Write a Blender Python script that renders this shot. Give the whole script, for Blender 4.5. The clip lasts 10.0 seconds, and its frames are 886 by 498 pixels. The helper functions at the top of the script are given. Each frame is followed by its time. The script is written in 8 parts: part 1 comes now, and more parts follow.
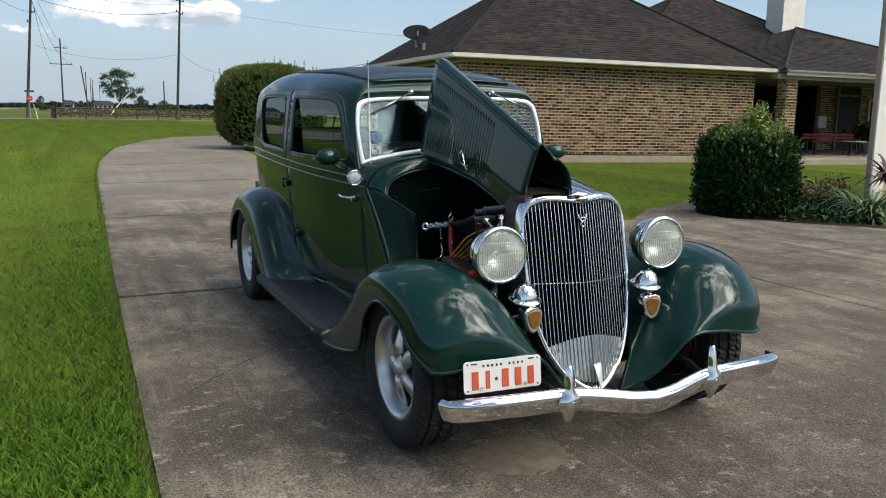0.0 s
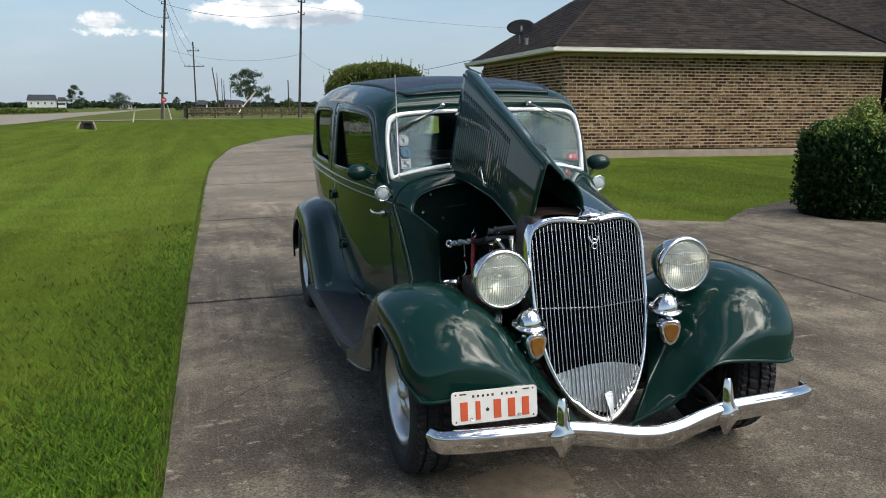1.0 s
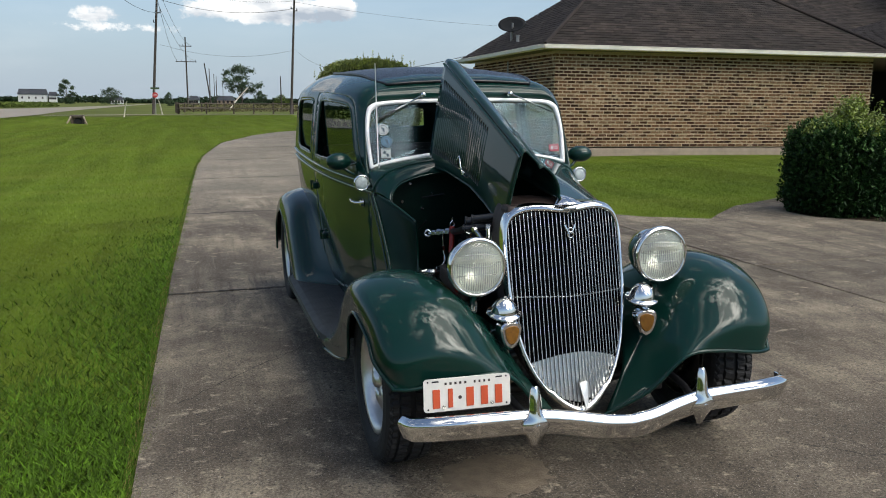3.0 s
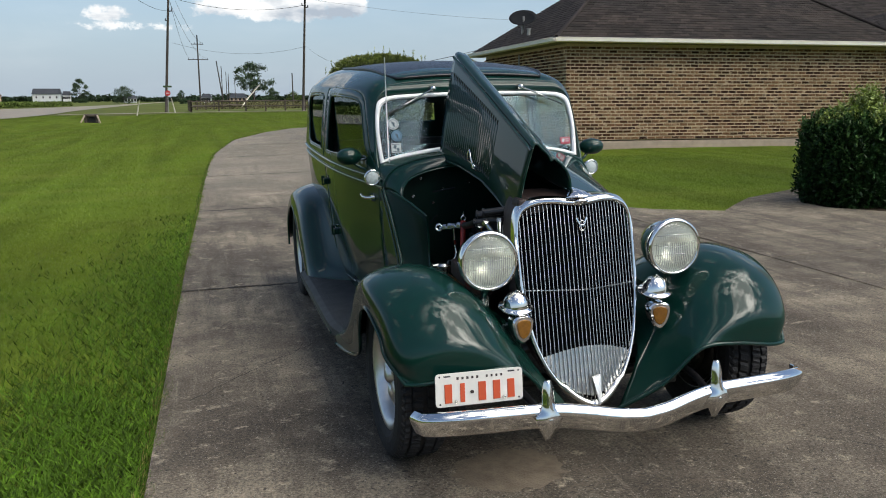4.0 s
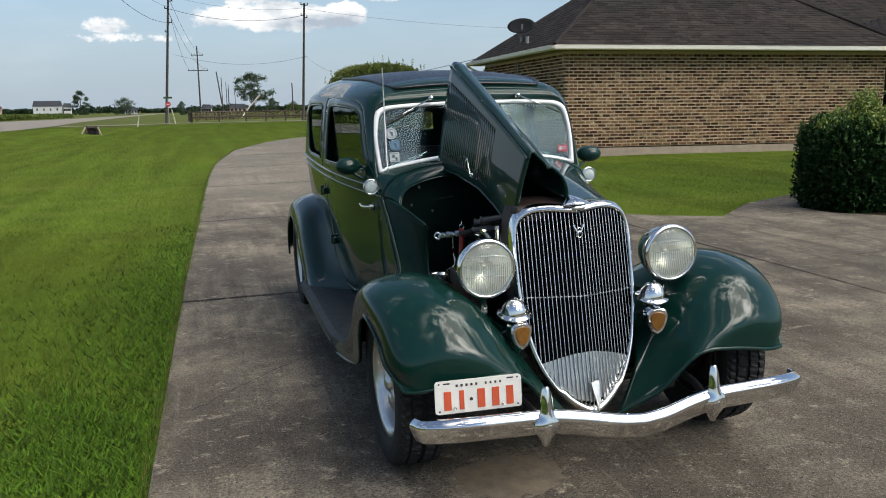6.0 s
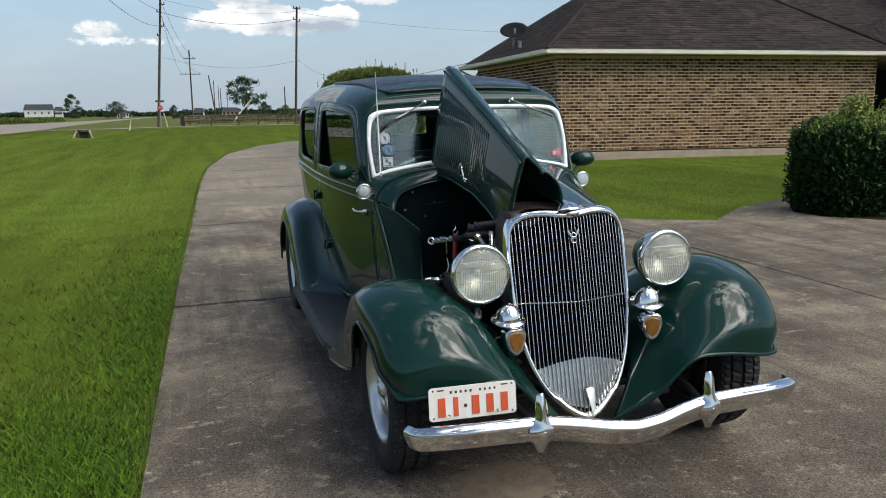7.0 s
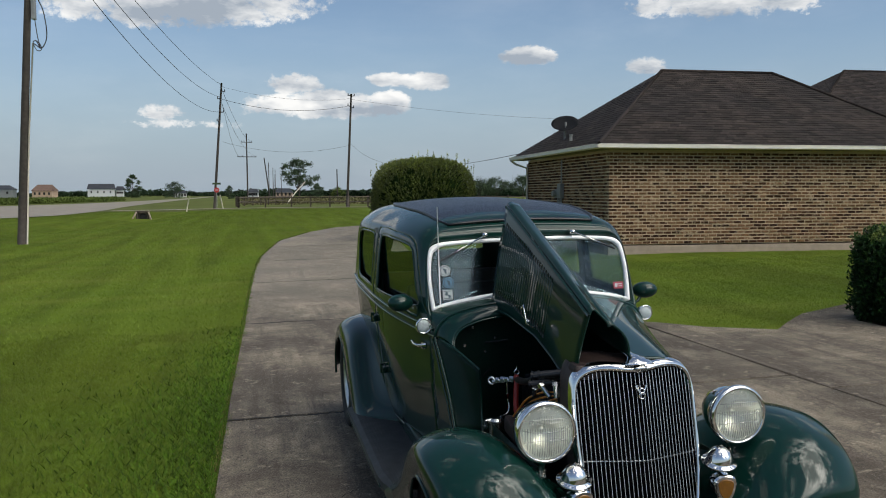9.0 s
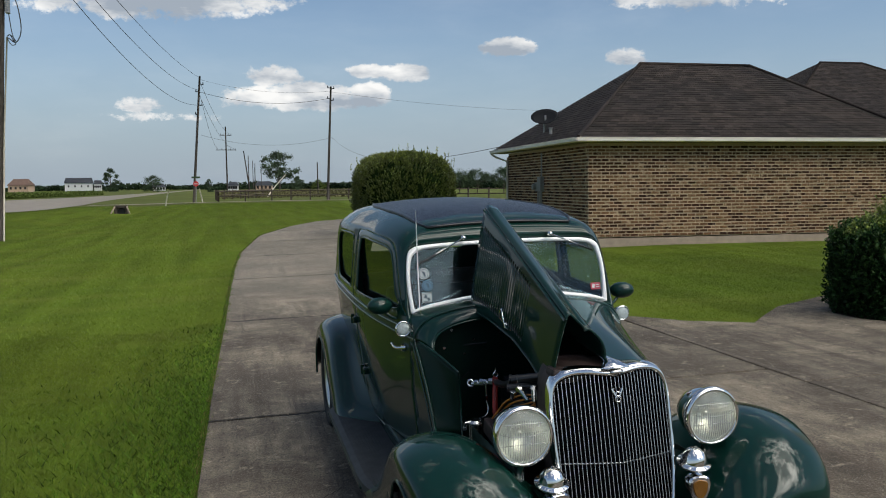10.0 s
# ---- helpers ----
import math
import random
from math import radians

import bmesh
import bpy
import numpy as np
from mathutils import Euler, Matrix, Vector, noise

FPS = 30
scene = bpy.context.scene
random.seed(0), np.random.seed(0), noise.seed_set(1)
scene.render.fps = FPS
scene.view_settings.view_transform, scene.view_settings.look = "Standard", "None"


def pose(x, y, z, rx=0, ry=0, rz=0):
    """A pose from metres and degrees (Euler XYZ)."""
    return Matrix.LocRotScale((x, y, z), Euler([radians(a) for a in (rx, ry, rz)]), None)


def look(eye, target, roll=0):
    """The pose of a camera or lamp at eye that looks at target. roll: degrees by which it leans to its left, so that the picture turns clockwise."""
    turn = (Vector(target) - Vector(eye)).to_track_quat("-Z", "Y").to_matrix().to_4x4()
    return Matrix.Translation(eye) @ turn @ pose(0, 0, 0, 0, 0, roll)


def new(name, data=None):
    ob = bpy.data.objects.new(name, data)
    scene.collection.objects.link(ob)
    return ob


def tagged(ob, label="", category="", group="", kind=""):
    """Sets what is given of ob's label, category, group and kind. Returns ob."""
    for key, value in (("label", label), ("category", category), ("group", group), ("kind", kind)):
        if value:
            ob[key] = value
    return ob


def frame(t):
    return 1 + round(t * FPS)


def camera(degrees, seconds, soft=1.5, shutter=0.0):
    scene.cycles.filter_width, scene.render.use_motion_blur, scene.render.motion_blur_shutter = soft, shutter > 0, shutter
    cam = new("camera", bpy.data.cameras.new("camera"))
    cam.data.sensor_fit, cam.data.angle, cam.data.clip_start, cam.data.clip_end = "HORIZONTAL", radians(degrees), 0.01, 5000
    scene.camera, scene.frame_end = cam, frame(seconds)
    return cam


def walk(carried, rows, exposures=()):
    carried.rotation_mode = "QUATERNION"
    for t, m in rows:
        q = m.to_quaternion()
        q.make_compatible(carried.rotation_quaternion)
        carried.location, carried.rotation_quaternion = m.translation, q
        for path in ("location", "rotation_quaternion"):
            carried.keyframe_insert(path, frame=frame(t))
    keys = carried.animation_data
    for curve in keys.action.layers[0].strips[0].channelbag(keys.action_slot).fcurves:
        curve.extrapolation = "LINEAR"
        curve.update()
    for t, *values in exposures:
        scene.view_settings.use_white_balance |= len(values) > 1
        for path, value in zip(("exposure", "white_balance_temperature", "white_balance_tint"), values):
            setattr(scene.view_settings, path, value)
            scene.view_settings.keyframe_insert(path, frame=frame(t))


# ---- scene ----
cam = camera(55.56, 10.0, soft=1.0)
# seconds, eye in metres, turn in degrees
ROWS = [
    (0.0, -1.8818, -2.8324, 1.2911, 80.954, -1.297, -23.818),
    (0.5, -1.6046, -2.8404, 1.3544, 80.608, -0.880, -19.423),
    (1.0, -1.4342, -2.8990, 1.3987, 80.365, -0.067, -15.811),
    (1.5, -1.3053, -2.9300, 1.3987, 81.060, 0.232, -12.452),
    (2.0, -1.3250, -2.9366, 1.3777, 80.470, 0.189, -11.841),
    (2.5, -1.3747, -2.9211, 1.3638, 80.468, -0.729, -16.481),
    (4.0, -1.3589, -2.8925, 1.3512, 79.900, 0.089, -15.502),
    (4.5, -1.3614, -2.9063, 1.3568, 79.838, 0.486, -15.737),
    (5.0, -1.3610, -2.9216, 1.3582, 79.832, 0.363, -16.926),
    (5.5, -1.3574, -2.9220, 1.3553, 80.192, 0.603, -15.506),
    (7.0, -1.3536, -2.8975, 1.3588, 80.704, 0.584, -16.012),
    (7.5, -1.3633, -2.8933, 1.3626, 80.744, 0.248, -16.624),
    (8.0, -1.3690, -2.8757, 1.3756, 81.164, -0.007, -14.946),
    (8.1, -1.3656, -2.8640, 1.3930, 81.300, -0.040, -14.743),
    (8.2, -1.3640, -2.8581, 1.4230, 82.118, -0.080, -14.487),
    (8.3, -1.3680, -2.8500, 1.4610, 83.704, -0.260, -14.218),
    (8.4, -1.3710, -2.8390, 1.4950, 85.442, -0.400, -13.960),
    (8.5, -1.3718, -2.8258, 1.5224, 86.319, -0.405, -13.626),
    (9.0, -1.3917, -2.8109, 1.6139, 86.213, 0.126, -12.705),
    (9.5, -1.3887, -2.8188, 1.6569, 85.969, 0.660, -13.076),
    (10.0, -1.3843, -2.8391, 1.6716, 85.648, 0.498, -13.999),
]
walk(cam, [(t, pose(x, y, z, rx, ry, rz)) for t, x, y, z, rx, ry, rz in ROWS],
     exposures=[(0.0, 0.05), (0.7, -0.02), (8.1, -0.09), (8.7, -0.36), (10.0, -0.40)])

# ---- sky and sun ----
SUN_AZ, SUN_EL = 138.0, 55.0          # degrees clockwise from +y, and above the horizon
world = bpy.data.worlds.new("sky")
scene.world = world
world.use_nodes = True
wn, wl = world.node_tree.nodes, world.node_tree.links
wn.clear()
w_out = wn.new("ShaderNodeOutputWorld")
w_bg = wn.new("ShaderNodeBackground")
w_sky = wn.new("ShaderNodeTexSky")
w_sky.sky_type, w_sky.sun_disc = "NISHITA", False
w_sky.sun_elevation, w_sky.sun_rotation = radians(SUN_EL), radians(SUN_AZ)
w_sky.air_density, w_sky.dust_density, w_sky.ozone_density = 1.0, 0.4, 1.7
w_co = wn.new("ShaderNodeTexCoord")


def wmath(op, a, b=None, c=None):
    n = wn.new("ShaderNodeMath")
    n.operation = op
    for i, v in enumerate((a, b, c)):
        if v is None:
            continue
        if isinstance(v, (int, float)):
            n.inputs[i].default_value = v
        else:
            wl.new(v, n.inputs[i])
    return n.outputs[0]


def wnoise(scale, detail, rough, stretch=(1, 1, 1), shift=(0, 0, 0)):
    mp = wn.new("ShaderNodeMapping")
    mp.inputs["Scale"].default_value, mp.inputs["Location"].default_value = stretch, shift
    wl.new(w_co.outputs["Generated"], mp.inputs["Vector"])
    n = wn.new("ShaderNodeTexNoise")
    n.inputs["Scale"].default_value, n.inputs["Detail"].default_value, n.inputs["Roughness"].default_value = scale, detail, rough
    wl.new(mp.outputs["Vector"], n.inputs["Vector"])
    return n.outputs["Fac"]


# cumulus clouds low over the fields: azimuth, height, half-width, half-height, weight
CLOUDS = [(2.6, 7.2, 1.9, 0.75, 0.9), (4.4, 5.9, 5.4, 0.95, 1.2), (9.1, 6.1, 1.6, 0.85, 1.5), (9.0, 7.6, 1.6, 0.5, 1.2), (11.3, 7.5, 1.8, 0.65, 1.3),
          (-5.5, 12.5, 9.8, 2.1, 1.5), (18.5, 9.1, 2.3, 0.65, 1.5), (26.4, 8.2, 1.4, 0.6, 0.9), (31.5, 12.3, 7.0, 1.4, 1.3), (-5.6, 5.2, 1.7, 0.5, 0.8), (-4.6, 4.5, 3.0, 0.35, 0.5),
          (-30.0, 12.0, 9.0, 2.2, 0.9), (50.0, 18.0, 12.0, 3.0, 0.8)]
sep = wn.new("ShaderNodeSeparateXYZ")
wl.new(w_co.outputs["Generated"], sep.inputs[0])
azim = wmath("MULTIPLY", wmath("ARCTAN2", sep.outputs[0], sep.outputs[1]), 57.2958)
elev = wmath("MULTIPLY", wmath("ARCSINE", sep.outputs[2]), 57.2958)
fine = wmath("ADD", wmath("SUBTRACT", wnoise(24.0, 8.0, 0.66, (1, 1, 1.5)), 0.5), wmath("MULTIPLY", wmath("SUBTRACT", wnoise(85.0, 6.0, 0.62, (1, 1, 1.2)), 0.5), 0.55))
mass = rel = None
for a, h, wx, wz, k in CLOUDS:
    dx = wmath("POWER", wmath("DIVIDE", wmath("SUBTRACT", azim, a), wx), 2.0)
    dz = wmath("POWER", wmath("DIVIDE", wmath("SUBTRACT", elev, h), wz), 2.0)
    blob = wmath("MULTIPLY", wmath("SUBTRACT", 1.0, wmath("ADD", dx, dz)), k)
    mass = blob if mass is None else wmath("MAXIMUM", mass, blob)
    up = wmath("MULTIPLY", wmath("MAXIMUM", wmath("ADD", blob, 0.4), 0.0), wmath("DIVIDE", wmath("SUBTRACT", elev, h), wz))
    rel = up if rel is None else wmath("ADD", rel, up)
broken = wmath("MULTIPLY_ADD", wnoise(3.4, 9.0, 0.60, (1, 1, 1.7), (2.3, 5.1, 0.7)), 7.5, -4.25)   # the rest of the sky, overhead and behind
high = wn.new("ShaderNodeMapRange")
wl.new(elev, high.inputs[0])
high.inputs[1].default_value, high.inputs[2].default_value = 14.0, 26.0
mass = wmath("MAXIMUM", mass, wmath("SUBTRACT", broken, wmath("MULTIPLY", wmath("SUBTRACT", 1.0, high.outputs[0]), 3.0)))
edge = wn.new("ShaderNodeMapRange")
edge.interpolation_type = "SMOOTHSTEP"
wl.new(wmath("MULTIPLY_ADD", fine, 3.4, mass), edge.inputs[0])
edge.inputs[1].default_value, edge.inputs[2].default_value = -0.10, 0.72
veil = wmath("MULTIPLY", wmath("MULTIPLY_ADD", wnoise(2.6, 6.0, 0.6, (1, 1, 5.0)), 1.6, -0.62), 0.18)  # thin high haze
cover = wmath("MINIMUM", wmath("MAXIMUM", edge.outputs[0], wmath("MAXIMUM", veil, 0.0)), 0.96)
shade = wn.new("ShaderNodeMapRange")
wl.new(wmath("MULTIPLY_ADD", rel, 0.10, wnoise(9.0, 5.0, 0.6, (1, 1, 2.5))), shade.inputs[0])   # white tops, grey bases
shade.inputs[1].default_value, shade.inputs[2].default_value = 0.38, 0.62
c_mix = wn.new("ShaderNodeMix")
c_mix.data_type = "RGBA"
wl.new(shade.outputs[0], c_mix.inputs[0])
c_mix.inputs[6].default_value, c_mix.inputs[7].default_value = (4.9, 5.6, 6.5, 1), (13.2, 13.1, 12.8, 1)
# bright ragged cloud round the veiled sun
_sa, _se = radians(SUN_AZ), radians(SUN_EL)
dotn = wn.new("ShaderNodeVectorMath")
dotn.operation = "DOT_PRODUCT"
wl.new(w_co.outputs["Generated"], dotn.inputs[0])
dotn.inputs[1].default_value = (math.sin(_sa) * math.cos(_se), math.cos(_sa) * math.cos(_se), math.sin(_se))
near_sun = wn.new("ShaderNodeMapRange")
near_sun.interpolation_type = "SMOOTHERSTEP"
wl.new(dotn.outputs["Value"], near_sun.inputs[0])
near_sun.inputs[1].default_value, near_sun.inputs[2].default_value = math.cos(radians(50)), math.cos(radians(8))
ragged = wn.new("ShaderNodeMapRange")
wl.new(wnoise(3.1, 9.0, 0.62, (1, 1, 1)), ragged.inputs[0])
ragged.inputs[1].default_value, ragged.inputs[2].default_value = 0.46, 0.62
glare = wmath("MULTIPLY", wmath("MULTIPLY", near_sun.outputs[0], ragged.outputs[0]), 125.0)
warm = wn.new("ShaderNodeVectorMath")
warm.operation = "SCALE"
warm.inputs[0].default_value = (1.0, 0.96, 0.86)
wl.new(glare, warm.inputs["Scale"])
haze = wn.new("ShaderNodeMapRange")              # pale haze above the horizon
haze.interpolation_type = "SMOOTHSTEP"
wl.new(elev, haze.inputs[0])
haze.inputs[1].default_value, haze.inputs[2].default_value, haze.inputs[3].default_value, haze.inputs[4].default_value = 0.0, 12.0, 0.85, 0.0
lift = wn.new("ShaderNodeVectorMath")
lift.operation = "SCALE"
lift.inputs["Scale"].default_value = 1.34
wl.new(w_sky.outputs[0], lift.inputs[0])
h_mix = wn.new("ShaderNodeMix")
h_mix.data_type = "RGBA"
wl.new(haze.outputs[0], h_mix.inputs[0])
wl.new(lift.outputs[0], h_mix.inputs[6])
h_mix.inputs[7].default_value = (3.9, 5.0, 6.4, 1)
s_mix = wn.new("ShaderNodeMix")
s_mix.data_type = "RGBA"
wl.new(cover, s_mix.inputs[0])
wl.new(h_mix.outputs[2], s_mix.inputs[6])
wl.new(c_mix.outputs[2], s_mix.inputs[7])
g_add = wn.new("ShaderNodeMix")
g_add.data_type, g_add.blend_type = "RGBA", "ADD"
g_add.inputs[0].default_value = 1.0
g_add.clamp_result = False
wl.new(s_mix.outputs[2], g_add.inputs[6])
wl.new(warm.outputs[0], g_add.inputs[7])
wl.new(g_add.outputs[2], w_bg.inputs[0])
w_bg.inputs[1].default_value = 0.10
wl.new(w_bg.outputs[0], w_out.inputs[0])

sun = new("sun", bpy.data.lights.new("sun", "SUN"))
sun.data.energy, sun.data.angle, sun.data.color = 1.06, radians(40.0), (1.0, 0.93, 0.82)
_a, _e = radians(SUN_AZ), radians(SUN_EL)
sun.matrix_world = look((60 * math.sin(_a), 60 * math.cos(_a), 80), (60 * math.sin(_a) - math.sin(_a) * math.cos(_e), 60 * math.cos(_a) - math.cos(_a) * math.cos(_e), 80 - math.sin(_e)))

# ---- materials ----
def material(name, color, rough=0.6, metal=0.0, vary=0.0, scale=8.0, bump=0.0, bump_scale=60.0, color2=None, coat=0.0, island=0.0, each=0.0, spec=0.5, big=0.0, big_scale=0.7, big_color=None):
    """Principled surface with a fine and a broad variation; island/each vary the tone per loose piece or per object."""
    m = bpy.data.materials.new(name)
    m.use_nodes = True
    n, l = m.node_tree.nodes, m.node_tree.links
    b = n["Principled BSDF"]
    b.inputs["Roughness"].default_value, b.inputs["Metallic"].default_value = rough, metal
    b.inputs["Specular IOR Level"].default_value = spec
    b.inputs["Coat Weight"].default_value, b.inputs["Coat Roughness"].default_value = coat, 0.03
    co = n.new("ShaderNodeTexCoord")
    geo = n.new("ShaderNodeNewGeometry")
    base = n.new("ShaderNodeMix")
    base.data_type = "RGBA"
    base.inputs[6].default_value = (*color, 1)
    base.inputs[7].default_value = (*(color2 or [c * (1 - vary) for c in color]), 1)
    out = base.outputs[2]
    t = n.new("ShaderNodeTexNoise")
    t.inputs["Scale"].default_value, t.inputs["Detail"].default_value, t.inputs["Roughness"].default_value = scale, 6.0, 0.65
    l.new(geo.outputs["Position"], t.inputs["Vector"])
    r = n.new("ShaderNodeMapRange")
    r.inputs[1].default_value, r.inputs[2].default_value = 0.32, 0.68
    l.new(t.outputs["Fac"], r.inputs[0])
    if vary or color2:
        l.new(r.outputs[0], base.inputs[0])
    else:
        base.inputs[0].default_value = 0.0
    if big:
        t2 = n.new("ShaderNodeTexNoise")
        t2.inputs["Scale"].default_value, t2.inputs["Detail"].default_value = big_scale, 5.0
        l.new(geo.outputs["Position"], t2.inputs["Vector"])
        r2 = n.new("ShaderNodeMapRange")
        r2.inputs[1].default_value, r2.inputs[2].default_value, r2.inputs[4].default_value = 0.4, 0.62, big
        l.new(t2.outputs["Fac"], r2.inputs[0])
        mx = n.new("ShaderNodeMix")
        mx.data_type = "RGBA"
        l.new(r2.outputs[0], mx.inputs[0])
        l.new(out, mx.inputs[6])
        mx.inputs[7].default_value = (*(big_color or [c * 0.4 for c in color]), 1)
        out = mx.outputs[2]
    if island or each:
        hv = n.new("ShaderNodeHueSaturation")
        rg = n.new("ShaderNodeMapRange")
        k = island or each
        rg.inputs[3].default_value, rg.inputs[4].default_value = 1 - k, 1 + k
        if island:
            l.new(geo.outputs["Random Per Island"], rg.inputs[0])
        else:
            oi = n.new("ShaderNodeObjectInfo")
            l.new(oi.outputs["Random"], rg.inputs[0])
        l.new(rg.outputs[0], hv.inputs["Value"])
        l.new(out, hv.inputs["Color"])
        out = hv.outputs[0]
    l.new(out, b.inputs["Base Color"])
    if vary and rough < 0.95 and metal < 0.5 and coat == 0:
        rr = n.new("ShaderNodeMapRange")
        l.new(t.outputs["Fac"], rr.inputs[0])
        rr.inputs[3].default_value, rr.inputs[4].default_value = max(rough - 0.12, 0.02), min(rough + 0.12, 1)
        l.new(rr.outputs[0], b.inputs["Roughness"])
    if bump:
        tb = n.new("ShaderNodeTexNoise")
        tb.inputs["Scale"].default_value, tb.inputs["Detail"].default_value = bump_scale, 4.0
        l.new(geo.outputs["Position"], tb.inputs["Vector"])
        bp = n.new("ShaderNodeBump")
        bp.inputs["Strength"].default_value, bp.inputs["Distance"].default_value = bump, 0.01
        l.new(tb.outputs["Fac"], bp.inputs["Height"])
        l.new(bp.outputs[0], b.inputs["Normal"])
    return m


def glass(name, tint, gloss_rough=0.0, base=0.08, frost=0.0, slant=0.55, sheen=(0.8, 0.8, 0.8)):
    """A thin pane: see-through tint and a gloss that grows at a slant."""
    m = bpy.data.materials.new(name)
    m.use_nodes = True
    n, l = m.node_tree.nodes, m.node_tree.links
    n.remove(n["Principled BSDF"])
    tr, gl, mx, lw = n.new("ShaderNodeBsdfTransparent"), n.new("ShaderNodeBsdfGlossy"), n.new("ShaderNodeMixShader"), n.new("ShaderNodeLayerWeight")
    tr.inputs[0].default_value = (*tint, 1)
    gl.inputs["Roughness"].default_value, gl.inputs[0].default_value = gloss_rough, (*sheen, 1)
    pw, ad = n.new("ShaderNodeMath"), n.new("ShaderNodeMath")
    pw.operation, ad.operation = "POWER", "MULTIPLY_ADD"
    lw.inputs[0].default_value = 0.5
    l.new(lw.outputs["Facing"], pw.inputs[0])
    pw.inputs[1].default_value = 4.0
    l.new(pw.outputs[0], ad.inputs[0])
    ad.inputs[1].default_value, ad.inputs[2].default_value = slant, base
    l.new(ad.outputs[0], mx.inputs[0])
    l.new(tr.outputs[0], mx.inputs[1])
    l.new(gl.outputs[0], mx.inputs[2])
    last = mx.outputs[0]
    if frost:
        df, m2 = n.new("ShaderNodeBsdfDiffuse"), n.new("ShaderNodeMixShader")
        df.inputs[0].default_value = (0.86, 0.87, 0.84, 1)
        m2.inputs[0].default_value = frost
        l.new(last, m2.inputs[1])
        l.new(df.outputs[0], m2.inputs[2])
        last = m2.outputs[0]
    l.new(last, n["Material Output"].inputs[0])
    return m


GREEN = (0.0027, 0.0245, 0.0185)
M_paint = material("green_paint", GREEN, 0.40, 0.0, 0.12, 3.0, coat=0.70, spec=0.05)
# copy of the body paint, darkened and dulled as shade on inner panels
M_paint_shade = material("green_shaded_inside", (0.0026, 0.015, 0.0105), 0.45, 0.0, 0.3, 12, coat=0.08, spec=0.12)
M_stripe = material("pale_pinstripe", (0.10, 0.17, 0.13), 0.3, coat=0.6)
M_chrome = material("chrome", (0.80, 0.79, 0.77), 0.06, 1.0)
M_chrome_dull = material("brushed_steel", (0.62, 0.62, 0.60), 0.22, 1.0, 0.15, 40)
M_alu = material("cast_aluminium", (0.70, 0.70, 0.68), 0.36, 1.0, 0.12, 30)
M_bar = material("grille_steel", (0.48, 0.48, 0.47), 0.26, 1.0, 0.15, 40)
M_wsframe = material("white_metal_frame", (0.86, 0.86, 0.85), 0.3, 0.0, 0.05, 20)
M_core = material("matt_black_core", (0.0025, 0.0025, 0.003), 1.0, 0.0, spec=0.0)
M_black = material("black_enamel", (0.008, 0.008, 0.009), 0.35, 0.0, 0.2, 20)
M_rubber = material("tyre_rubber", (0.009, 0.009, 0.010), 0.75, 0.0, 0.3, 30, bump=0.15, bump_scale=150)
M_rubber_mat = material("ribbed_rubber", (0.013, 0.015, 0.016), 0.6, 0.0, 0.25, 14, bump=0.1, bump_scale=90)
# black vinyl with the blue of reflected sky put into its base colour
M_roof_vinyl = material("black_vinyl", (0.010, 0.013, 0.024), 0.34, 0.0, 0.2, 60, bump=0.35, bump_scale=320)
M_seat = material("dark_cloth", (0.012, 0.011, 0.012), 0.85, 0.0, 0.3, 30)
M_glass = glass("tinted_glass", (0.66, 0.76, 0.70), 0.0, 0.07, 0.0, 0.75, (0.66, 0.74, 0.76))
M_glass_ws = glass("windshield_glass", (0.78, 0.89, 0.93), 0.10, 0.055, 0.0, 0.7, (0.60, 0.80, 0.90))
M_lens = glass("lamp_lens", (0.86, 0.87, 0.82), 0.02, 0.05, 0.14)
M_flute = glass("fluted_glass", (0.80, 0.80, 0.74), 0.05, 0.08, 0.42)
M_amber = material("amber_lens", (0.21, 0.088, 0.010), 0.25, 0.0, 0.35, 60, coat=0.5)
M_reflect = material("lamp_reflector", (0.86, 0.86, 0.80), 0.34, 1.0)
M_plate = material("plate_enamel", (0.66, 0.64, 0.59), 0.4, 0.0, 0.08, 25)
M_plate_red = material("orange_enamel", (0.50, 0.072, 0.02), 0.4)
M_brown = material("rusty_brown", (0.035, 0.020, 0.016), 0.6, 0.0, 0.4, 20)
M_red_hose = material("red_hose", (0.32, 0.02, 0.012), 0.45, 0.0, 0.3, 30)
M_orange_wire = material("orange_wire", (0.58, 0.21, 0.025), 0.45)
M_decal_blue = material("blue_decal", (0.12, 0.28, 0.42), 0.5, 0.0, 0.4, 70)
M_decal_white = material("white_decal", (0.55, 0.62, 0.62), 0.5, 0.0, 0.4, 90)
M_decal_ink = material("decal_ink", (0.05, 0.09, 0.12), 0.5, 0.0, 0.3, 60)
M_decal_red = material("red_decal", (0.42, 0.035, 0.07), 0.5, 0.0, 0.3, 60)

M_concrete = material("weathered_concrete", (0.30, 0.25, 0.20), 0.88, 0.0, 0.0, 3.0, bump=0.7, bump_scale=130, each=0.14, spec=0.3)


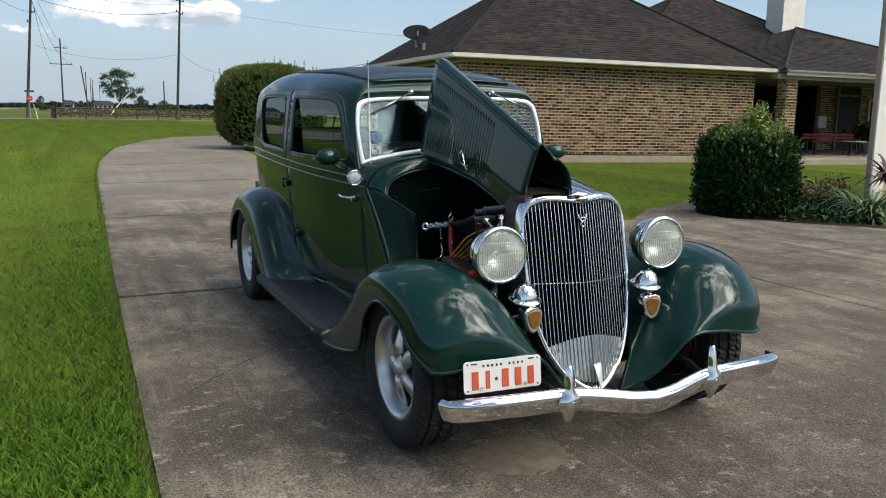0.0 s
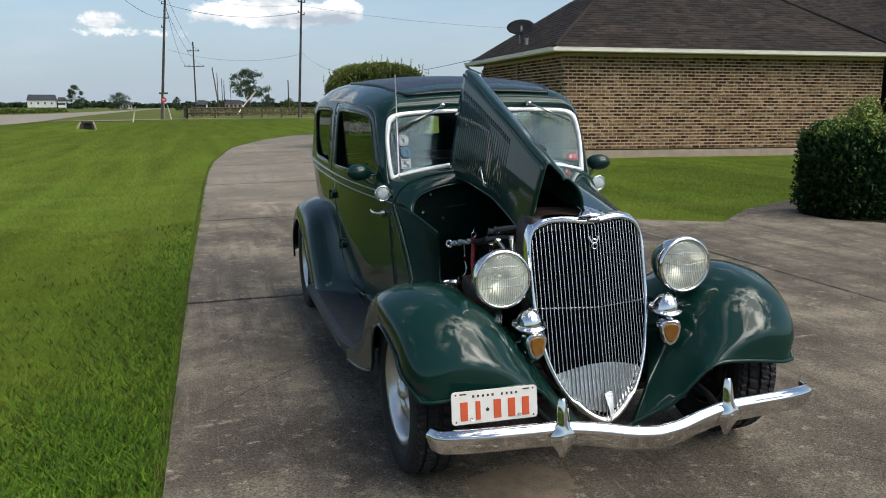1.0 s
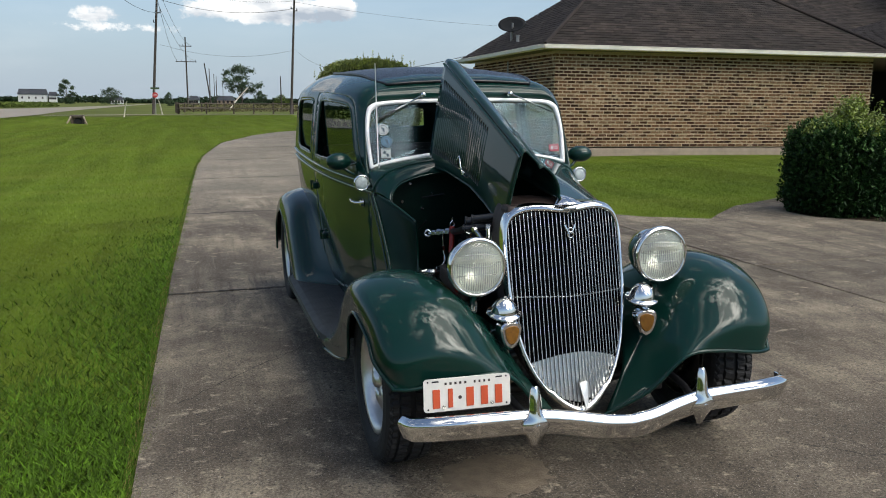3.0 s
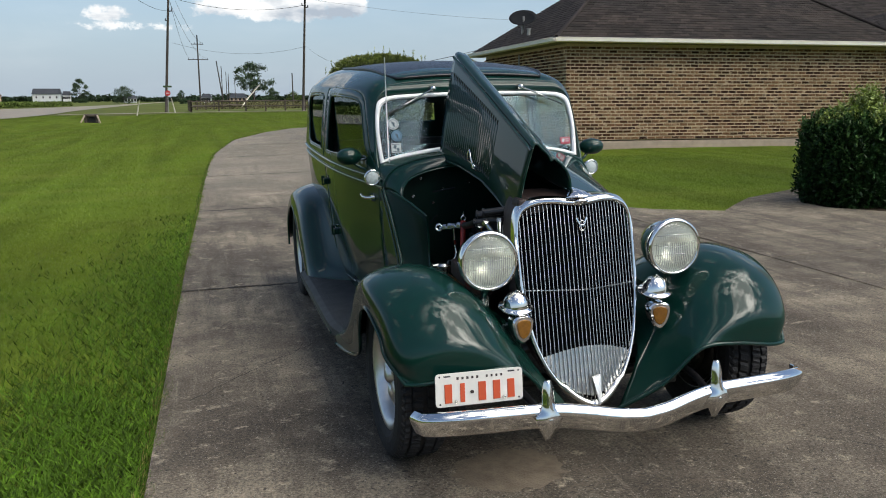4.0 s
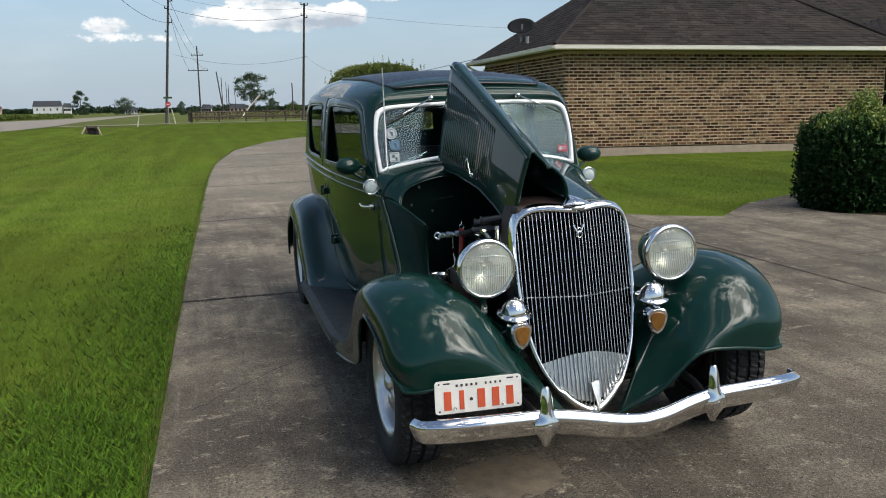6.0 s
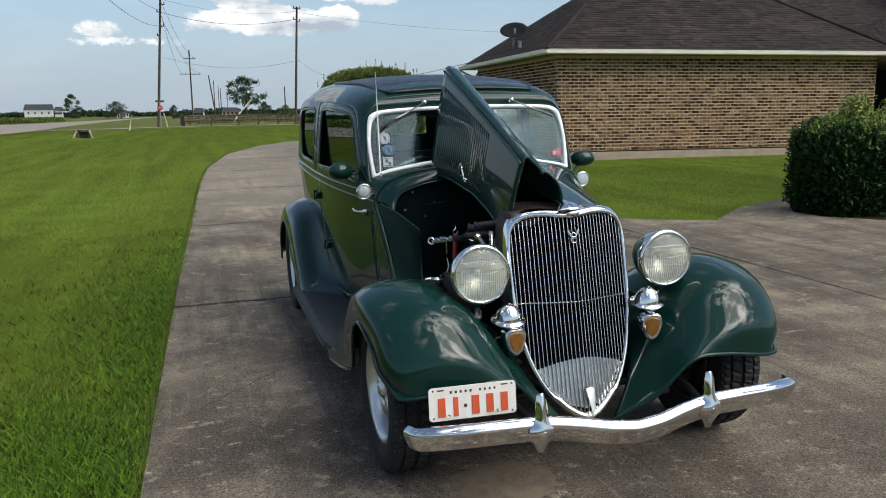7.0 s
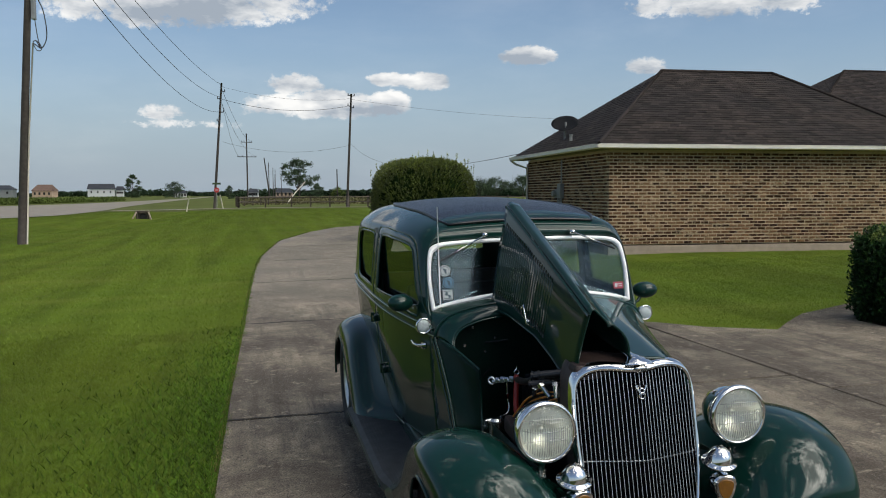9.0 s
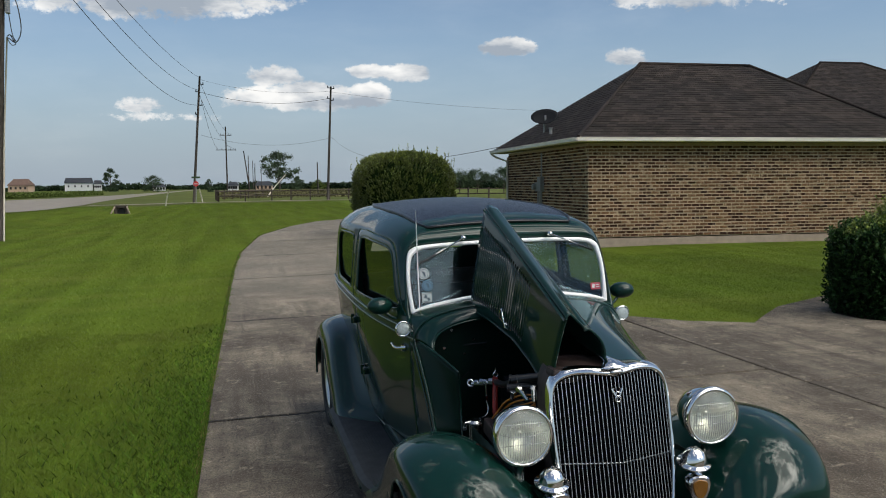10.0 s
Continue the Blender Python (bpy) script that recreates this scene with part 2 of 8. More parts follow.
def stain_concrete(m):
    """Broad dark mottling, brushed streaks and fine aggregate speckle."""
    n, l = m.node_tree.nodes, m.node_tree.links
    hv = next(q for q in n if q.type == "HUE_SAT")
    geo = next(q for q in n if q.type == "NEW_GEOMETRY")

    def tex(scale, detail, rough, lo, hi, stretch=(1, 1, 1), seed=0.0):
        mp = n.new("ShaderNodeMapping")
        mp.inputs["Scale"].default_value = stretch
        mp.inputs["Location"].default_value = (seed, seed * 0.7, 0)
        l.new(geo.outputs["Position"], mp.inputs["Vector"])
        t = n.new("ShaderNodeTexNoise")
        t.inputs["Scale"].default_value, t.inputs["Detail"].default_value, t.inputs["Roughness"].default_value = scale, detail, rough
        l.new(mp.outputs["Vector"], t.inputs["Vector"])
        r = n.new("ShaderNodeMapRange")
        r.inputs[1].default_value, r.inputs[2].default_value = lo, hi
        l.new(t.outputs["Fac"], r.inputs[0])
        return r.outputs[0]

    def mix(fac, a, b, mode="MIX"):
        x = n.new("ShaderNodeMix")
        x.data_type, x.blend_type = "RGBA", mode
        for sock, v in ((x.inputs[0], fac), (x.inputs[6], a), (x.inputs[7], b)):
            if isinstance(v, tuple):
                sock.default_value = (*v, 1)
            elif isinstance(v, float):
                sock.default_value = v
            else:
                l.new(v, sock)
        return x.outputs[2]
    c = mix(tex(0.6, 8, 0.68, 0.40, 0.60), (0.265, 0.228, 0.184), (0.074, 0.063, 0.052))
    c = mix(tex(2.3, 9, 0.75, 0.46, 0.66, (1.0, 0.5, 1), 3.1), c, (0.056, 0.046, 0.038))
    c = mix(tex(0.9, 7, 0.65, 0.54, 0.68, (0.20, 1.3, 1), 31.0), c, (0.088, 0.075, 0.062))
    c = mix(tex(5.0, 8, 0.7, 0.55, 0.75, (0.5, 1.8, 1), 9.0), c, (0.105, 0.085, 0.068))
    c = mix(tex(2.0, 8, 0.7, 0.47, 0.68, (2.6, 0.14, 1), 43.0), c, (0.072, 0.060, 0.049))
    c = mix(tex(11.0, 6, 0.7, 0.58, 0.75, (1, 1, 1), 5.0), c, (0.40, 0.345, 0.28))
    c = mix(tex(3.2, 9, 0.8, 0.57, 0.74, (5.5, 0.16, 1), 17.0), c, (0.225, 0.195, 0.158))
    xyz = n.new("ShaderNodeSeparateXYZ")
    l.new(geo.outputs["Position"], xyz.inputs[0])

    def along(sock, lo, hi, top):
        r = n.new("ShaderNodeMapRange")
        r.interpolation_type = "SMOOTHSTEP"
        r.inputs[1].default_value, r.inputs[2].default_value, r.inputs[4].default_value = lo, hi, top
        l.new(sock, r.inputs[0])
        return r.outputs[0]

    def times(a, b):
        q = n.new("ShaderNodeMath")
        q.operation = "MULTIPLY"
        l.new(a, q.inputs[0])
        l.new(b, q.inputs[1])
        return q.outputs[0]
    c = mix(along(xyz.outputs[1], 6.0, 14.0, 0.55), c, (0.235, 0.212, 0.182))
    # darker brown towards the front right, broken up by noise
    front_right = times(times(along(xyz.outputs[0], 0.3, 2.2, 0.75), along(xyz.outputs[1], 2.6, -0.4, 1.0)), tex(1.1, 8, 0.7, 0.30, 0.55, (1, 1, 1), 53.0))
    c = mix(front_right, c, (0.082, 0.066, 0.051))
    sp = mix(tex(90.0, 4, 0.7, 0.36, 0.64), (0.46, 0.445, 0.415), (1.46, 1.42, 1.29))
    c = mix(1.0, c, sp, "MULTIPLY")
    c = mix(tex(170.0, 2, 0.5, 0.64, 0.72, (1, 1, 1), 7.0), c, (0.34, 0.31, 0.265))
    c = mix(tex(38.0, 3, 0.6, 0.64, 0.70, (1, 1, 1), 2.0), c, (0.030, 0.026, 0.022))
    l.new(c, hv.inputs["Color"])


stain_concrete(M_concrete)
M_joint = material("joint_dirt", (0.018, 0.015, 0.012), 0.95, 0.0, 0.3, 20)
M_soil = material("lawn_soil", (0.086, 0.126, 0.012), 0.95, 0.0, 0.0, 2.0, color2=(0.068, 0.106, 0.010), bump=0.25, bump_scale=70, big=0.5, big_scale=0.16, big_color=(0.108, 0.134, 0.015), spec=0.05)
M_blade = material("grass_blade", (0.104, 0.163, 0.014), 0.6, 0.0, 0.26, 1.4, island=0.22, big=0.42, big_scale=0.42, big_color=(0.142, 0.180, 0.019), spec=0.12)
M_straw = material("dry_grass", (0.24, 0.19, 0.075), 0.8, 0.0, 0.3, 9.0, island=0.4, spec=0.1)
# darker blade: the soft shadow on the near lawn put into colour
M_blade_shade = material("shade_toned_grass_blade", (0.068, 0.134, 0.008), 0.6, 0.0, 0.45, 9.0, island=0.62, spec=0.12)


def soft_blades(m, k=0.45):
    """Blades shade mostly by the lie of the lawn, as a dense sward does."""
    n, l = m.node_tree.nodes, m.node_tree.links
    g, a, b = n.new("ShaderNodeNewGeometry"), n.new("ShaderNodeVectorMath"), n.new("ShaderNodeVectorMath")
    a.operation, b.operation = "MULTIPLY_ADD", "NORMALIZE"
    l.new(g.outputs["Normal"], a.inputs[0])
    a.inputs[1].default_value, a.inputs[2].default_value = (k, k, k), (0, 0, 1)
    l.new(a.outputs[0], b.inputs[0])
    l.new(b.outputs[0], n["Principled BSDF"].inputs["Normal"])


def mown(m):
    """Long faint bands left by the mower, along the drive."""
    n, l = m.node_tree.nodes, m.node_tree.links
    sock = n["Principled BSDF"].inputs["Base Color"]
    src = sock.links[0].from_socket
    geo, mp, t, r, mx = n.new("ShaderNodeNewGeometry"), n.new("ShaderNodeMapping"), n.new("ShaderNodeTexNoise"), n.new("ShaderNodeMapRange"), n.new("ShaderNodeMix")
    mp.inputs["Rotation"].default_value, mp.inputs["Scale"].default_value = (0, 0, 0.12), (1.5, 0.10, 1)
    l.new(geo.outputs["Position"], mp.inputs["Vector"])
    l.new(mp.outputs["Vector"], t.inputs["Vector"])
    t.inputs["Scale"].default_value, t.inputs["Detail"].default_value = 1.0, 5.0
    r.inputs[1].default_value, r.inputs[2].default_value, r.inputs[3].default_value, r.inputs[4].default_value = 0.36, 0.64, 0.84, 1.16
    l.new(t.outputs["Fac"], r.inputs[0])
    mx.data_type, mx.blend_type = "RGBA", "MULTIPLY"
    mx.inputs[0].default_value = 1.0
    l.new(src, mx.inputs[6])
    l.new(r.outputs[0], mx.inputs[7])
    # worn straw-coloured drifts
    mp2, t2, r2, m2 = n.new("ShaderNodeMapping"), n.new("ShaderNodeTexNoise"), n.new("ShaderNodeMapRange"), n.new("ShaderNodeMix")
    mp2.inputs["Rotation"].default_value, mp2.inputs["Scale"].default_value = (0, 0, 0.1), (0.28, 0.75, 1)
    l.new(geo.outputs["Position"], mp2.inputs["Vector"])
    l.new(mp2.outputs["Vector"], t2.inputs["Vector"])
    t2.inputs["Scale"].default_value, t2.inputs["Detail"].default_value, t2.inputs["Roughness"].default_value = 1.0, 7.0, 0.65
    r2.inputs[1].default_value, r2.inputs[2].default_value, r2.inputs[3].default_value, r2.inputs[4].default_value = 0.50, 0.68, 0.0, 0.28
    l.new(t2.outputs["Fac"], r2.inputs[0])
    m2.data_type = "RGBA"
    l.new(r2.outputs[0], m2.inputs[0])
    l.new(mx.outputs[2], m2.inputs[6])
    m2.inputs[7].default_value = (0.175, 0.178, 0.040, 1)
    l.new(m2.outputs[2], sock)


def gap_shade(m):
    """Soil darkened under the near blades: the shade between them put into colour."""
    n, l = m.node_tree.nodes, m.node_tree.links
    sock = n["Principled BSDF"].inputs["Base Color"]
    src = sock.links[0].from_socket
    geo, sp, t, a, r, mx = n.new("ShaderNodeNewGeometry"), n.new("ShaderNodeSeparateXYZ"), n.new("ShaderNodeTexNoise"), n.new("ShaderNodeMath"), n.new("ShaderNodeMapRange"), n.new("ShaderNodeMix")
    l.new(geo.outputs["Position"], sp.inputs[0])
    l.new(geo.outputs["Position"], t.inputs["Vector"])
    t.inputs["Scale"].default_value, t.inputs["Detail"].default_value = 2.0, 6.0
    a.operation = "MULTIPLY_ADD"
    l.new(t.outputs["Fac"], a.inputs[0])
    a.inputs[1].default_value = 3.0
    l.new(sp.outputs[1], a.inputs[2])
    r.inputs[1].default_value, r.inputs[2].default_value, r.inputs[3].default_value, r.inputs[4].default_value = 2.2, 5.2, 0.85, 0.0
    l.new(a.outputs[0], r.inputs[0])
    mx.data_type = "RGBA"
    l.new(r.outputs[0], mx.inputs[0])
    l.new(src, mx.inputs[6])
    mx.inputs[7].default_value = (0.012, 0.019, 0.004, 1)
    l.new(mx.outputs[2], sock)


mown(M_soil)
gap_shade(M_soil)
mown(M_blade)
soft_blades(M_blade, 0.38)
soft_blades(M_blade_shade, 1.6)
M_field = material("rough_pasture", (0.122, 0.140, 0.040), 0.95, 0.0, 0.40, 0.10, big=0.6, big_scale=0.03, big_color=(0.076, 0.098, 0.026), spec=0.03)
M_road = material("pale_road", (0.265, 0.235, 0.20), 0.9, 0.0, 0.2, 0.6, spec=0.1)
M_brick = material("mixed_brick", (0.24, 0.150, 0.100), 0.9, 0.0, 0.35, 9.0, bump=0.5, bump_scale=120, spec=0.12)
M_mortar = material("tan_mortar", (0.56, 0.43, 0.285), 0.95, 0.0, 0.2, 12, bump=0.4, bump_scale=150)
M_slab = material("concrete_footing", (0.36, 0.285, 0.215), 0.9, 0.0, 0.25, 4)
M_shingle = material("dark_shingle", (0.044, 0.034, 0.029), 0.95, 0.0, 0.62, 2.2, island=0.42, bump=0.4, bump_scale=120, big=0.8, big_scale=0.7, big_color=(0.022, 0.018, 0.017), spec=0.2)
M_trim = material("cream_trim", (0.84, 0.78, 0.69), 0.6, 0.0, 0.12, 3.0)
# darker than the trim: shade under eaves and porch is in the colour
M_trim_shade = material("shaded_trim_board", (0.24, 0.205, 0.165), 0.7, 0.0, 0.1, 3.0)
M_stucco = material("tan_siding", (0.50, 0.35, 0.25), 0.8, 0.0, 0.12, 6.0, bump=0.2)
# near-black for dark panes, and for shade painted in recesses
M_shade_pane = material("shade_and_pane_black", (0.015, 0.014, 0.014), 0.8, 0.0, 0.2, 4)
M_wood_pole = material("weathered_pole", (0.058, 0.047, 0.038), 0.9, 0.0, 0.4, 7.0, bump=0.4)
M_fence = material("old_fence_wood", (0.085, 0.066, 0.050), 0.9, 0.0, 0.4, 3.0)
M_wire = material("cable_black", (0.02, 0.02, 0.022), 0.6)
M_bark = material("tree_bark", (0.07, 0.055, 0.042), 0.9, 0.0, 0.4, 9)
# darker body leaf and paler tip leaf: the top light is in these colours
M_leaf_hedge = material("hedge_leaf", (0.085, 0.112, 0.015), 0.5, 0.0, 0.4, 3.0, island=0.5)
M_hedge_lit = material("hedge_lit_leaf", (0.190, 0.235, 0.024), 0.5, 0.0, 0.4, 3.0, island=0.4)
M_leaf_dark = material("bush_leaf", (0.017, 0.050, 0.011), 0.5, 0.0, 0.4, 5.0, island=0.6, spec=0.16)
M_mulch = material("dark_mulch", (0.040, 0.028, 0.018), 0.95, 0.0, 0.5, 30.0, bump=0.9, bump_scale=60, spec=0.1)
M_inner_shade = material("inner_shade_green", (0.010, 0.020, 0.006), 1.0, 0.0, 0.4, 9.0, spec=0.0)
M_crop = material("far_crop", (0.110, 0.150, 0.034), 0.9, 0.0, 0.5, 0.3, island=0.35, spec=0.1)
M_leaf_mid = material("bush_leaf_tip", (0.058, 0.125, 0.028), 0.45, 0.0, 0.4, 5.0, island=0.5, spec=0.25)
M_woods = material("far_woods_leaf", (0.027, 0.047, 0.023), 0.9, 0.0, 0.4, 0.05, island=0.35, spec=0.1)
M_brush = material("dry_brush", (0.150, 0.140, 0.068), 0.95, 0.0, 0.5, 0.3, island=0.4, spec=0.05)
M_leaf_far = material("far_tree_leaf", (0.040, 0.074, 0.026), 0.8, 0.0, 0.4, 0.5, island=0.45)
M_leaf_new = material("new_leaf", (0.19, 0.25, 0.035), 0.45, 0.0, 0.3, 5.0, island=0.35)
M_strap = material("strap_leaf", (0.125, 0.205, 0.070), 0.5, 0.0, 0.35, 4.0, island=0.4)
M_strap_red = material("red_strap_leaf", (0.055, 0.012, 0.014), 0.5, 0.0, 0.3, 4.0, island=0.4)
M_flower = material("orange_blossom", (0.46, 0.15, 0.03), 0.6, 0.0, 0.3, 9.0, island=0.3)
M_white_paint = material("white_siding", (0.58, 0.58, 0.57), 0.7, 0.0, 0.06, 1.0)
M_red_roof = material("clay_roof", (0.14, 0.085, 0.062), 0.85, 0.0, 0.2, 0.6)
M_grey_roof = material("slate_roof", (0.030, 0.034, 0.042), 0.85, 0.0, 0.2, 0.6)
M_grey_metal = material("grey_metal", (0.30, 0.30, 0.29), 0.5, 0.5, 0.2, 8)
M_dish = material("dish_grey", (0.008, 0.009, 0.011), 0.8, 0.0, 0.2, 10, spec=0.15)
M_sign_red = material("sign_red", (0.42, 0.03, 0.03), 0.5)
M_red_paint = material("red_bench_paint", (0.28, 0.02, 0.025), 0.5, 0.0, 0.2, 10)
M_pale_post = material("pale_post", (0.52, 0.47, 0.38), 0.85, 0.0, 0.2, 6)


# ---- mesh helpers ----
def finish(name, me, mat, parent=None, label="", smooth=False):
    if mat is not None:
        me.materials.append(mat)
    if smooth:
        for p in me.polygons:
            p.use_smooth = True
    ob = new(name, me)
    if parent is not None:
        ob.parent = parent
    if label:
        ob["label"] = label
    return ob


def part(name, bm, mat, parent=None, label="", smooth=False):
    """Link a bmesh as one mesh object under a thing or a part."""
    me = bpy.data.meshes.new(name)
    bm.to_mesh(me)
    bm.free()
    return finish(name, me, mat, parent, label, smooth)


def raw(name, verts, faces, mat, parent=None, label="", smooth=False):
    me = bpy.data.meshes.new(name)
    me.from_pydata([tuple(v) for v in verts], [], [tuple(f) for f in faces])
    me.update()
    return finish(name, me, mat, parent, label, smooth)


def empty(name, m=None):
    ob = new(name)
    ob.empty_display_size = 0.2
    if m is not None:
        ob.matrix_world = m
    return ob


def box(bm, c, s, m=None, bevel=0.0):
    """A box with centre c and full sizes s, turned by m, edges bevelled."""
    r = bmesh.ops.create_cube(bm, size=1.0)
    vs = r["verts"]
    bmesh.ops.scale(bm, vec=s, verts=vs)
    if bevel:
        es = list({e for v in vs for e in v.link_edges})
        q = bmesh.ops.bevel(bm, geom=es, offset=bevel, segments=2, affect="EDGES", profile=0.6)
        vs = list({v for f in q["faces"] for v in f.verts} | {v for v in vs if v.is_valid})
    mm = Matrix.Translation(c) @ (m if m is not None else Matrix())
    bmesh.ops.transform(bm, matrix=mm, verts=vs)
    return vs


def cyl(bm, a, b, r1, r2=None, seg=16, caps=True):
    """A round bar from a to b."""
    a, b = Vector(a), Vector(b)
    d = b - a
    r = bmesh.ops.create_cone(bm, cap_ends=caps, segments=seg, radius1=r1, radius2=r1 if r2 is None else r2, depth=d.length)
    bmesh.ops.transform(bm, matrix=Matrix.Translation((a + b) / 2) @ d.to_track_quat("Z", "Y").to_matrix().to_4x4(), verts=r["verts"])
    return r["verts"]


def spin(profile, seg=32):
    """Turn (radius, height) pairs round the z axis; returns a bmesh."""
    bm = bmesh.new()
    rings = []
    for r, h in profile:
        if r < 1e-6:
            rings.append([bm.verts.new((0, 0, h))])
        else:
            rings.append([bm.verts.new((r * math.cos(2 * math.pi * i / seg), r * math.sin(2 * math.pi * i / seg), h)) for i in range(seg)])
    for a, b in zip(rings, rings[1:]):
        for i in range(seg):
            j = (i + 1) % seg
            if len(a) == 1 and len(b) == 1:
                continue
            if len(a) == 1:
                bm.faces.new((a[0], b[i], b[j]))
            elif len(b) == 1:
                bm.faces.new((a[i], b[0], a[j]))
            else:
                bm.faces.new((a[i], b[i], b[j], a[j]))
    bmesh.ops.recalc_face_normals(bm, faces=bm.faces)
    return bm


def moved(bm, m):
    bmesh.ops.transform(bm, matrix=m, verts=bm.verts)
    return bm


def cr(pts, n, closed=False):
    """n points along a smooth curve through pts (numpy, centripetal-like)."""
    p = np.array(pts, float)
    k = len(p)
    if closed:
        q = np.vstack([p[-1], p, p[0], p[1]])
        t = np.linspace(0, k, n, endpoint=False)
    else:
        q = np.vstack([2 * p[0] - p[1], p, 2 * p[-1] - p[-2]])
        t = np.linspace(0, k - 1, n)
    out = []
    for v in t:
        i = min(int(v), (k - 1 if closed else k - 2))
        f = v - i
        a, b, c, d = q[i], q[i + 1], q[i + 2], q[i + 3]
        out.append(0.5 * (2 * b + (c - a) * f + (2 * a - 5 * b + 4 * c - d) * f * f + (3 * b - a - 3 * c + d) * f ** 3))
    return np.array(out)


def grid_of(sections, nu, nv):
    """Smooth grid through a net of points: sections x points x 3."""
    s = np.array(sections, float)
    a = np.array([cr(row, nv) for row in s])
    return np.array([cr(a[:, j], nu) for j in range(nv)]).transpose(1, 0, 2)


def sheet(name, g, mat, parent=None, label="", thick=0.0, flip=False, smooth=True):
    """A mesh from a grid of points, with a thickness."""
    nu, nv = g.shape[:2]
    f = []
    for i in range(nu - 1):
        for j in range(nv - 1):
            q = (i * nv + j, (i + 1) * nv + j, (i + 1) * nv + j + 1, i * nv + j + 1)
            f.append(q[::-1] if flip else q)
    ob = raw(name, g.reshape(-1, 3), f, mat, parent, label, smooth)
    if thick:
        md = ob.modifiers.new("thickness", "SOLIDIFY")
        md.thickness, md.offset = thick, -1.0
    return ob


def tube(name, pts, r, mat, parent=None, label="", seg=8, closed=False, taper=None):
    """A round tube along points."""
    p = [Vector(q) for q in pts]
    n = len(p)
    verts, faces = [], []
    up = Vector((0.13, 0.21, 0.97))
    for i, c in enumerate(p):
        d = (p[(i + 1) % n] - p[i - 1]) if closed else (p[min(i + 1, n - 1)] - p[max(i - 1, 0)])
        d.normalize()
        s = d.cross(up)
        if s.length < 1e-4:
            s = d.cross(Vector((1, 0, 0)))
        s.normalize()
        w = s.cross(d)
        rr = r if taper is None else r + (taper - r) * i / (n - 1)
        for k in range(seg):
            a = 2 * math.pi * k / seg
            verts.append(c + (s * math.cos(a) + w * math.sin(a)) * rr)
    for i in range(n if closed else n - 1):
        for k in range(seg):
            j = (i + 1) % n
            faces.append((i * seg + k, j * seg + k, j * seg + (k + 1) % seg, i * seg + (k + 1) % seg))
    if not closed:
        faces += [tuple(range(seg))[::-1], tuple((n - 1) * seg + k for k in range(seg))]
    return raw(name, verts, faces, mat, parent, label, True)


def leaves(name, pts, nrm, size, mat, parent=None, label="", seed=1, aspect=0.5, tilt=0.9):
    """Many small pointed leaves (two triangles each), as one mesh."""
    rng = np.random.default_rng(seed)
    p, nn = np.asarray(pts, float), np.asarray(nrm, float)
    k = len(p)
    nn = nn + rng.normal(0, tilt, nn.shape)
    nn /= np.linalg.norm(nn, axis=1)[:, None] + 1e-9
    a = np.cross(nn, rng.normal(size=nn.shape))
    a /= np.linalg.norm(a, axis=1)[:, None] + 1e-9
    b = np.cross(nn, a)
    s = (size * rng.uniform(0.6, 1.3, k))[:, None]
    v = np.stack([p - a * s, p + b * s * aspect + nn * s * 0.12, p + a * s, p - b * s * aspect + nn * s * 0.12], 1).reshape(-1, 3)
    me = bpy.data.meshes.new(name)
    me.vertices.add(4 * k)
    me.vertices.foreach_set("co", v.ravel())
    me.loops.add(4 * k)
    me.loops.foreach_set("vertex_index", np.arange(4 * k, dtype=np.int32))
    me.polygons.add(k)
    me.polygons.foreach_set("loop_start", np.arange(0, 4 * k, 4, dtype=np.int32))
    me.update(calc_edges=True)
    return finish(name, me, mat, parent, label)

# ---- ground ----
def lerp_clamp(v, a, b, fa, fb):
    t = np.clip((v - a) / (b - a), 0, 1)
    return fa + (fb - fa) * t * t * (3 - 2 * t)


SLOPE = math.tan(radians(1.3))          # the drive rises towards the house


def ground_z(x, y):
    """Height of the lawn: level fields, a ditch along the road, the house pad a little higher."""
    x, y = np.asarray(x, float), np.asarray(y, float)
    near = SLOPE * np.clip(x, -7, 9)
    far = lerp_clamp(x, -30, 12, -0.25, 0.12)
    k = lerp_clamp(y, 8, 40, 0, 1) * 1.0
    z = near * (1 - k) + far * k
    ditch = np.exp(-((x + 11.0 - (y - 62) * 0.05) / 2.6) ** 2) * lerp_clamp(y, 36, 50, 0, 0.55) * lerp_clamp(y, 70, 95, 1, 0)
    return z - ditch - 0.045


def drive_z(x, y):
    return float(ground_z(x, y)) + 0.045


gx = np.unique(np.concatenate([np.linspace(-14, 16, 76), -14 - np.geomspace(1, 3000, 26), 16 + np.geomspace(1, 3000, 26)]))
gy = np.unique(np.concatenate([np.linspace(-8, 44, 105), 44 + np.geomspace(1, 4000, 34), -8 - np.geomspace(1, 1500, 14)]))
XX, YY = np.meshgrid(gx, gy, indexing="ij")
GG = np.stack([XX, YY, ground_z(XX, YY)], -1)
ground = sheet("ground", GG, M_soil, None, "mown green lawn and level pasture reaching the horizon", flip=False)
tagged(ground, category="ground", kind="structure")
ground.data.materials.append(M_field)
for _p in ground.data.polygons:
    c = _p.center
    if c.y > 92 or c.x < -24 or c.x > 60 or c.y < -30:
        _p.material_index = 1

# ---- drive: slabs with open joints ----
LEFT = [(-1.8, -18), (-1.72, -7), (-1.66, -2), (-1.62, 2), (-1.60, 4), (-1.52, 8), (-1.45, 12.2), (-1.36, 16), (-1.22, 19.4), (-0.55, 26.3), (0.85, 32), (2.3, 35.9), (4.9, 38.9), (8.5, 41)]
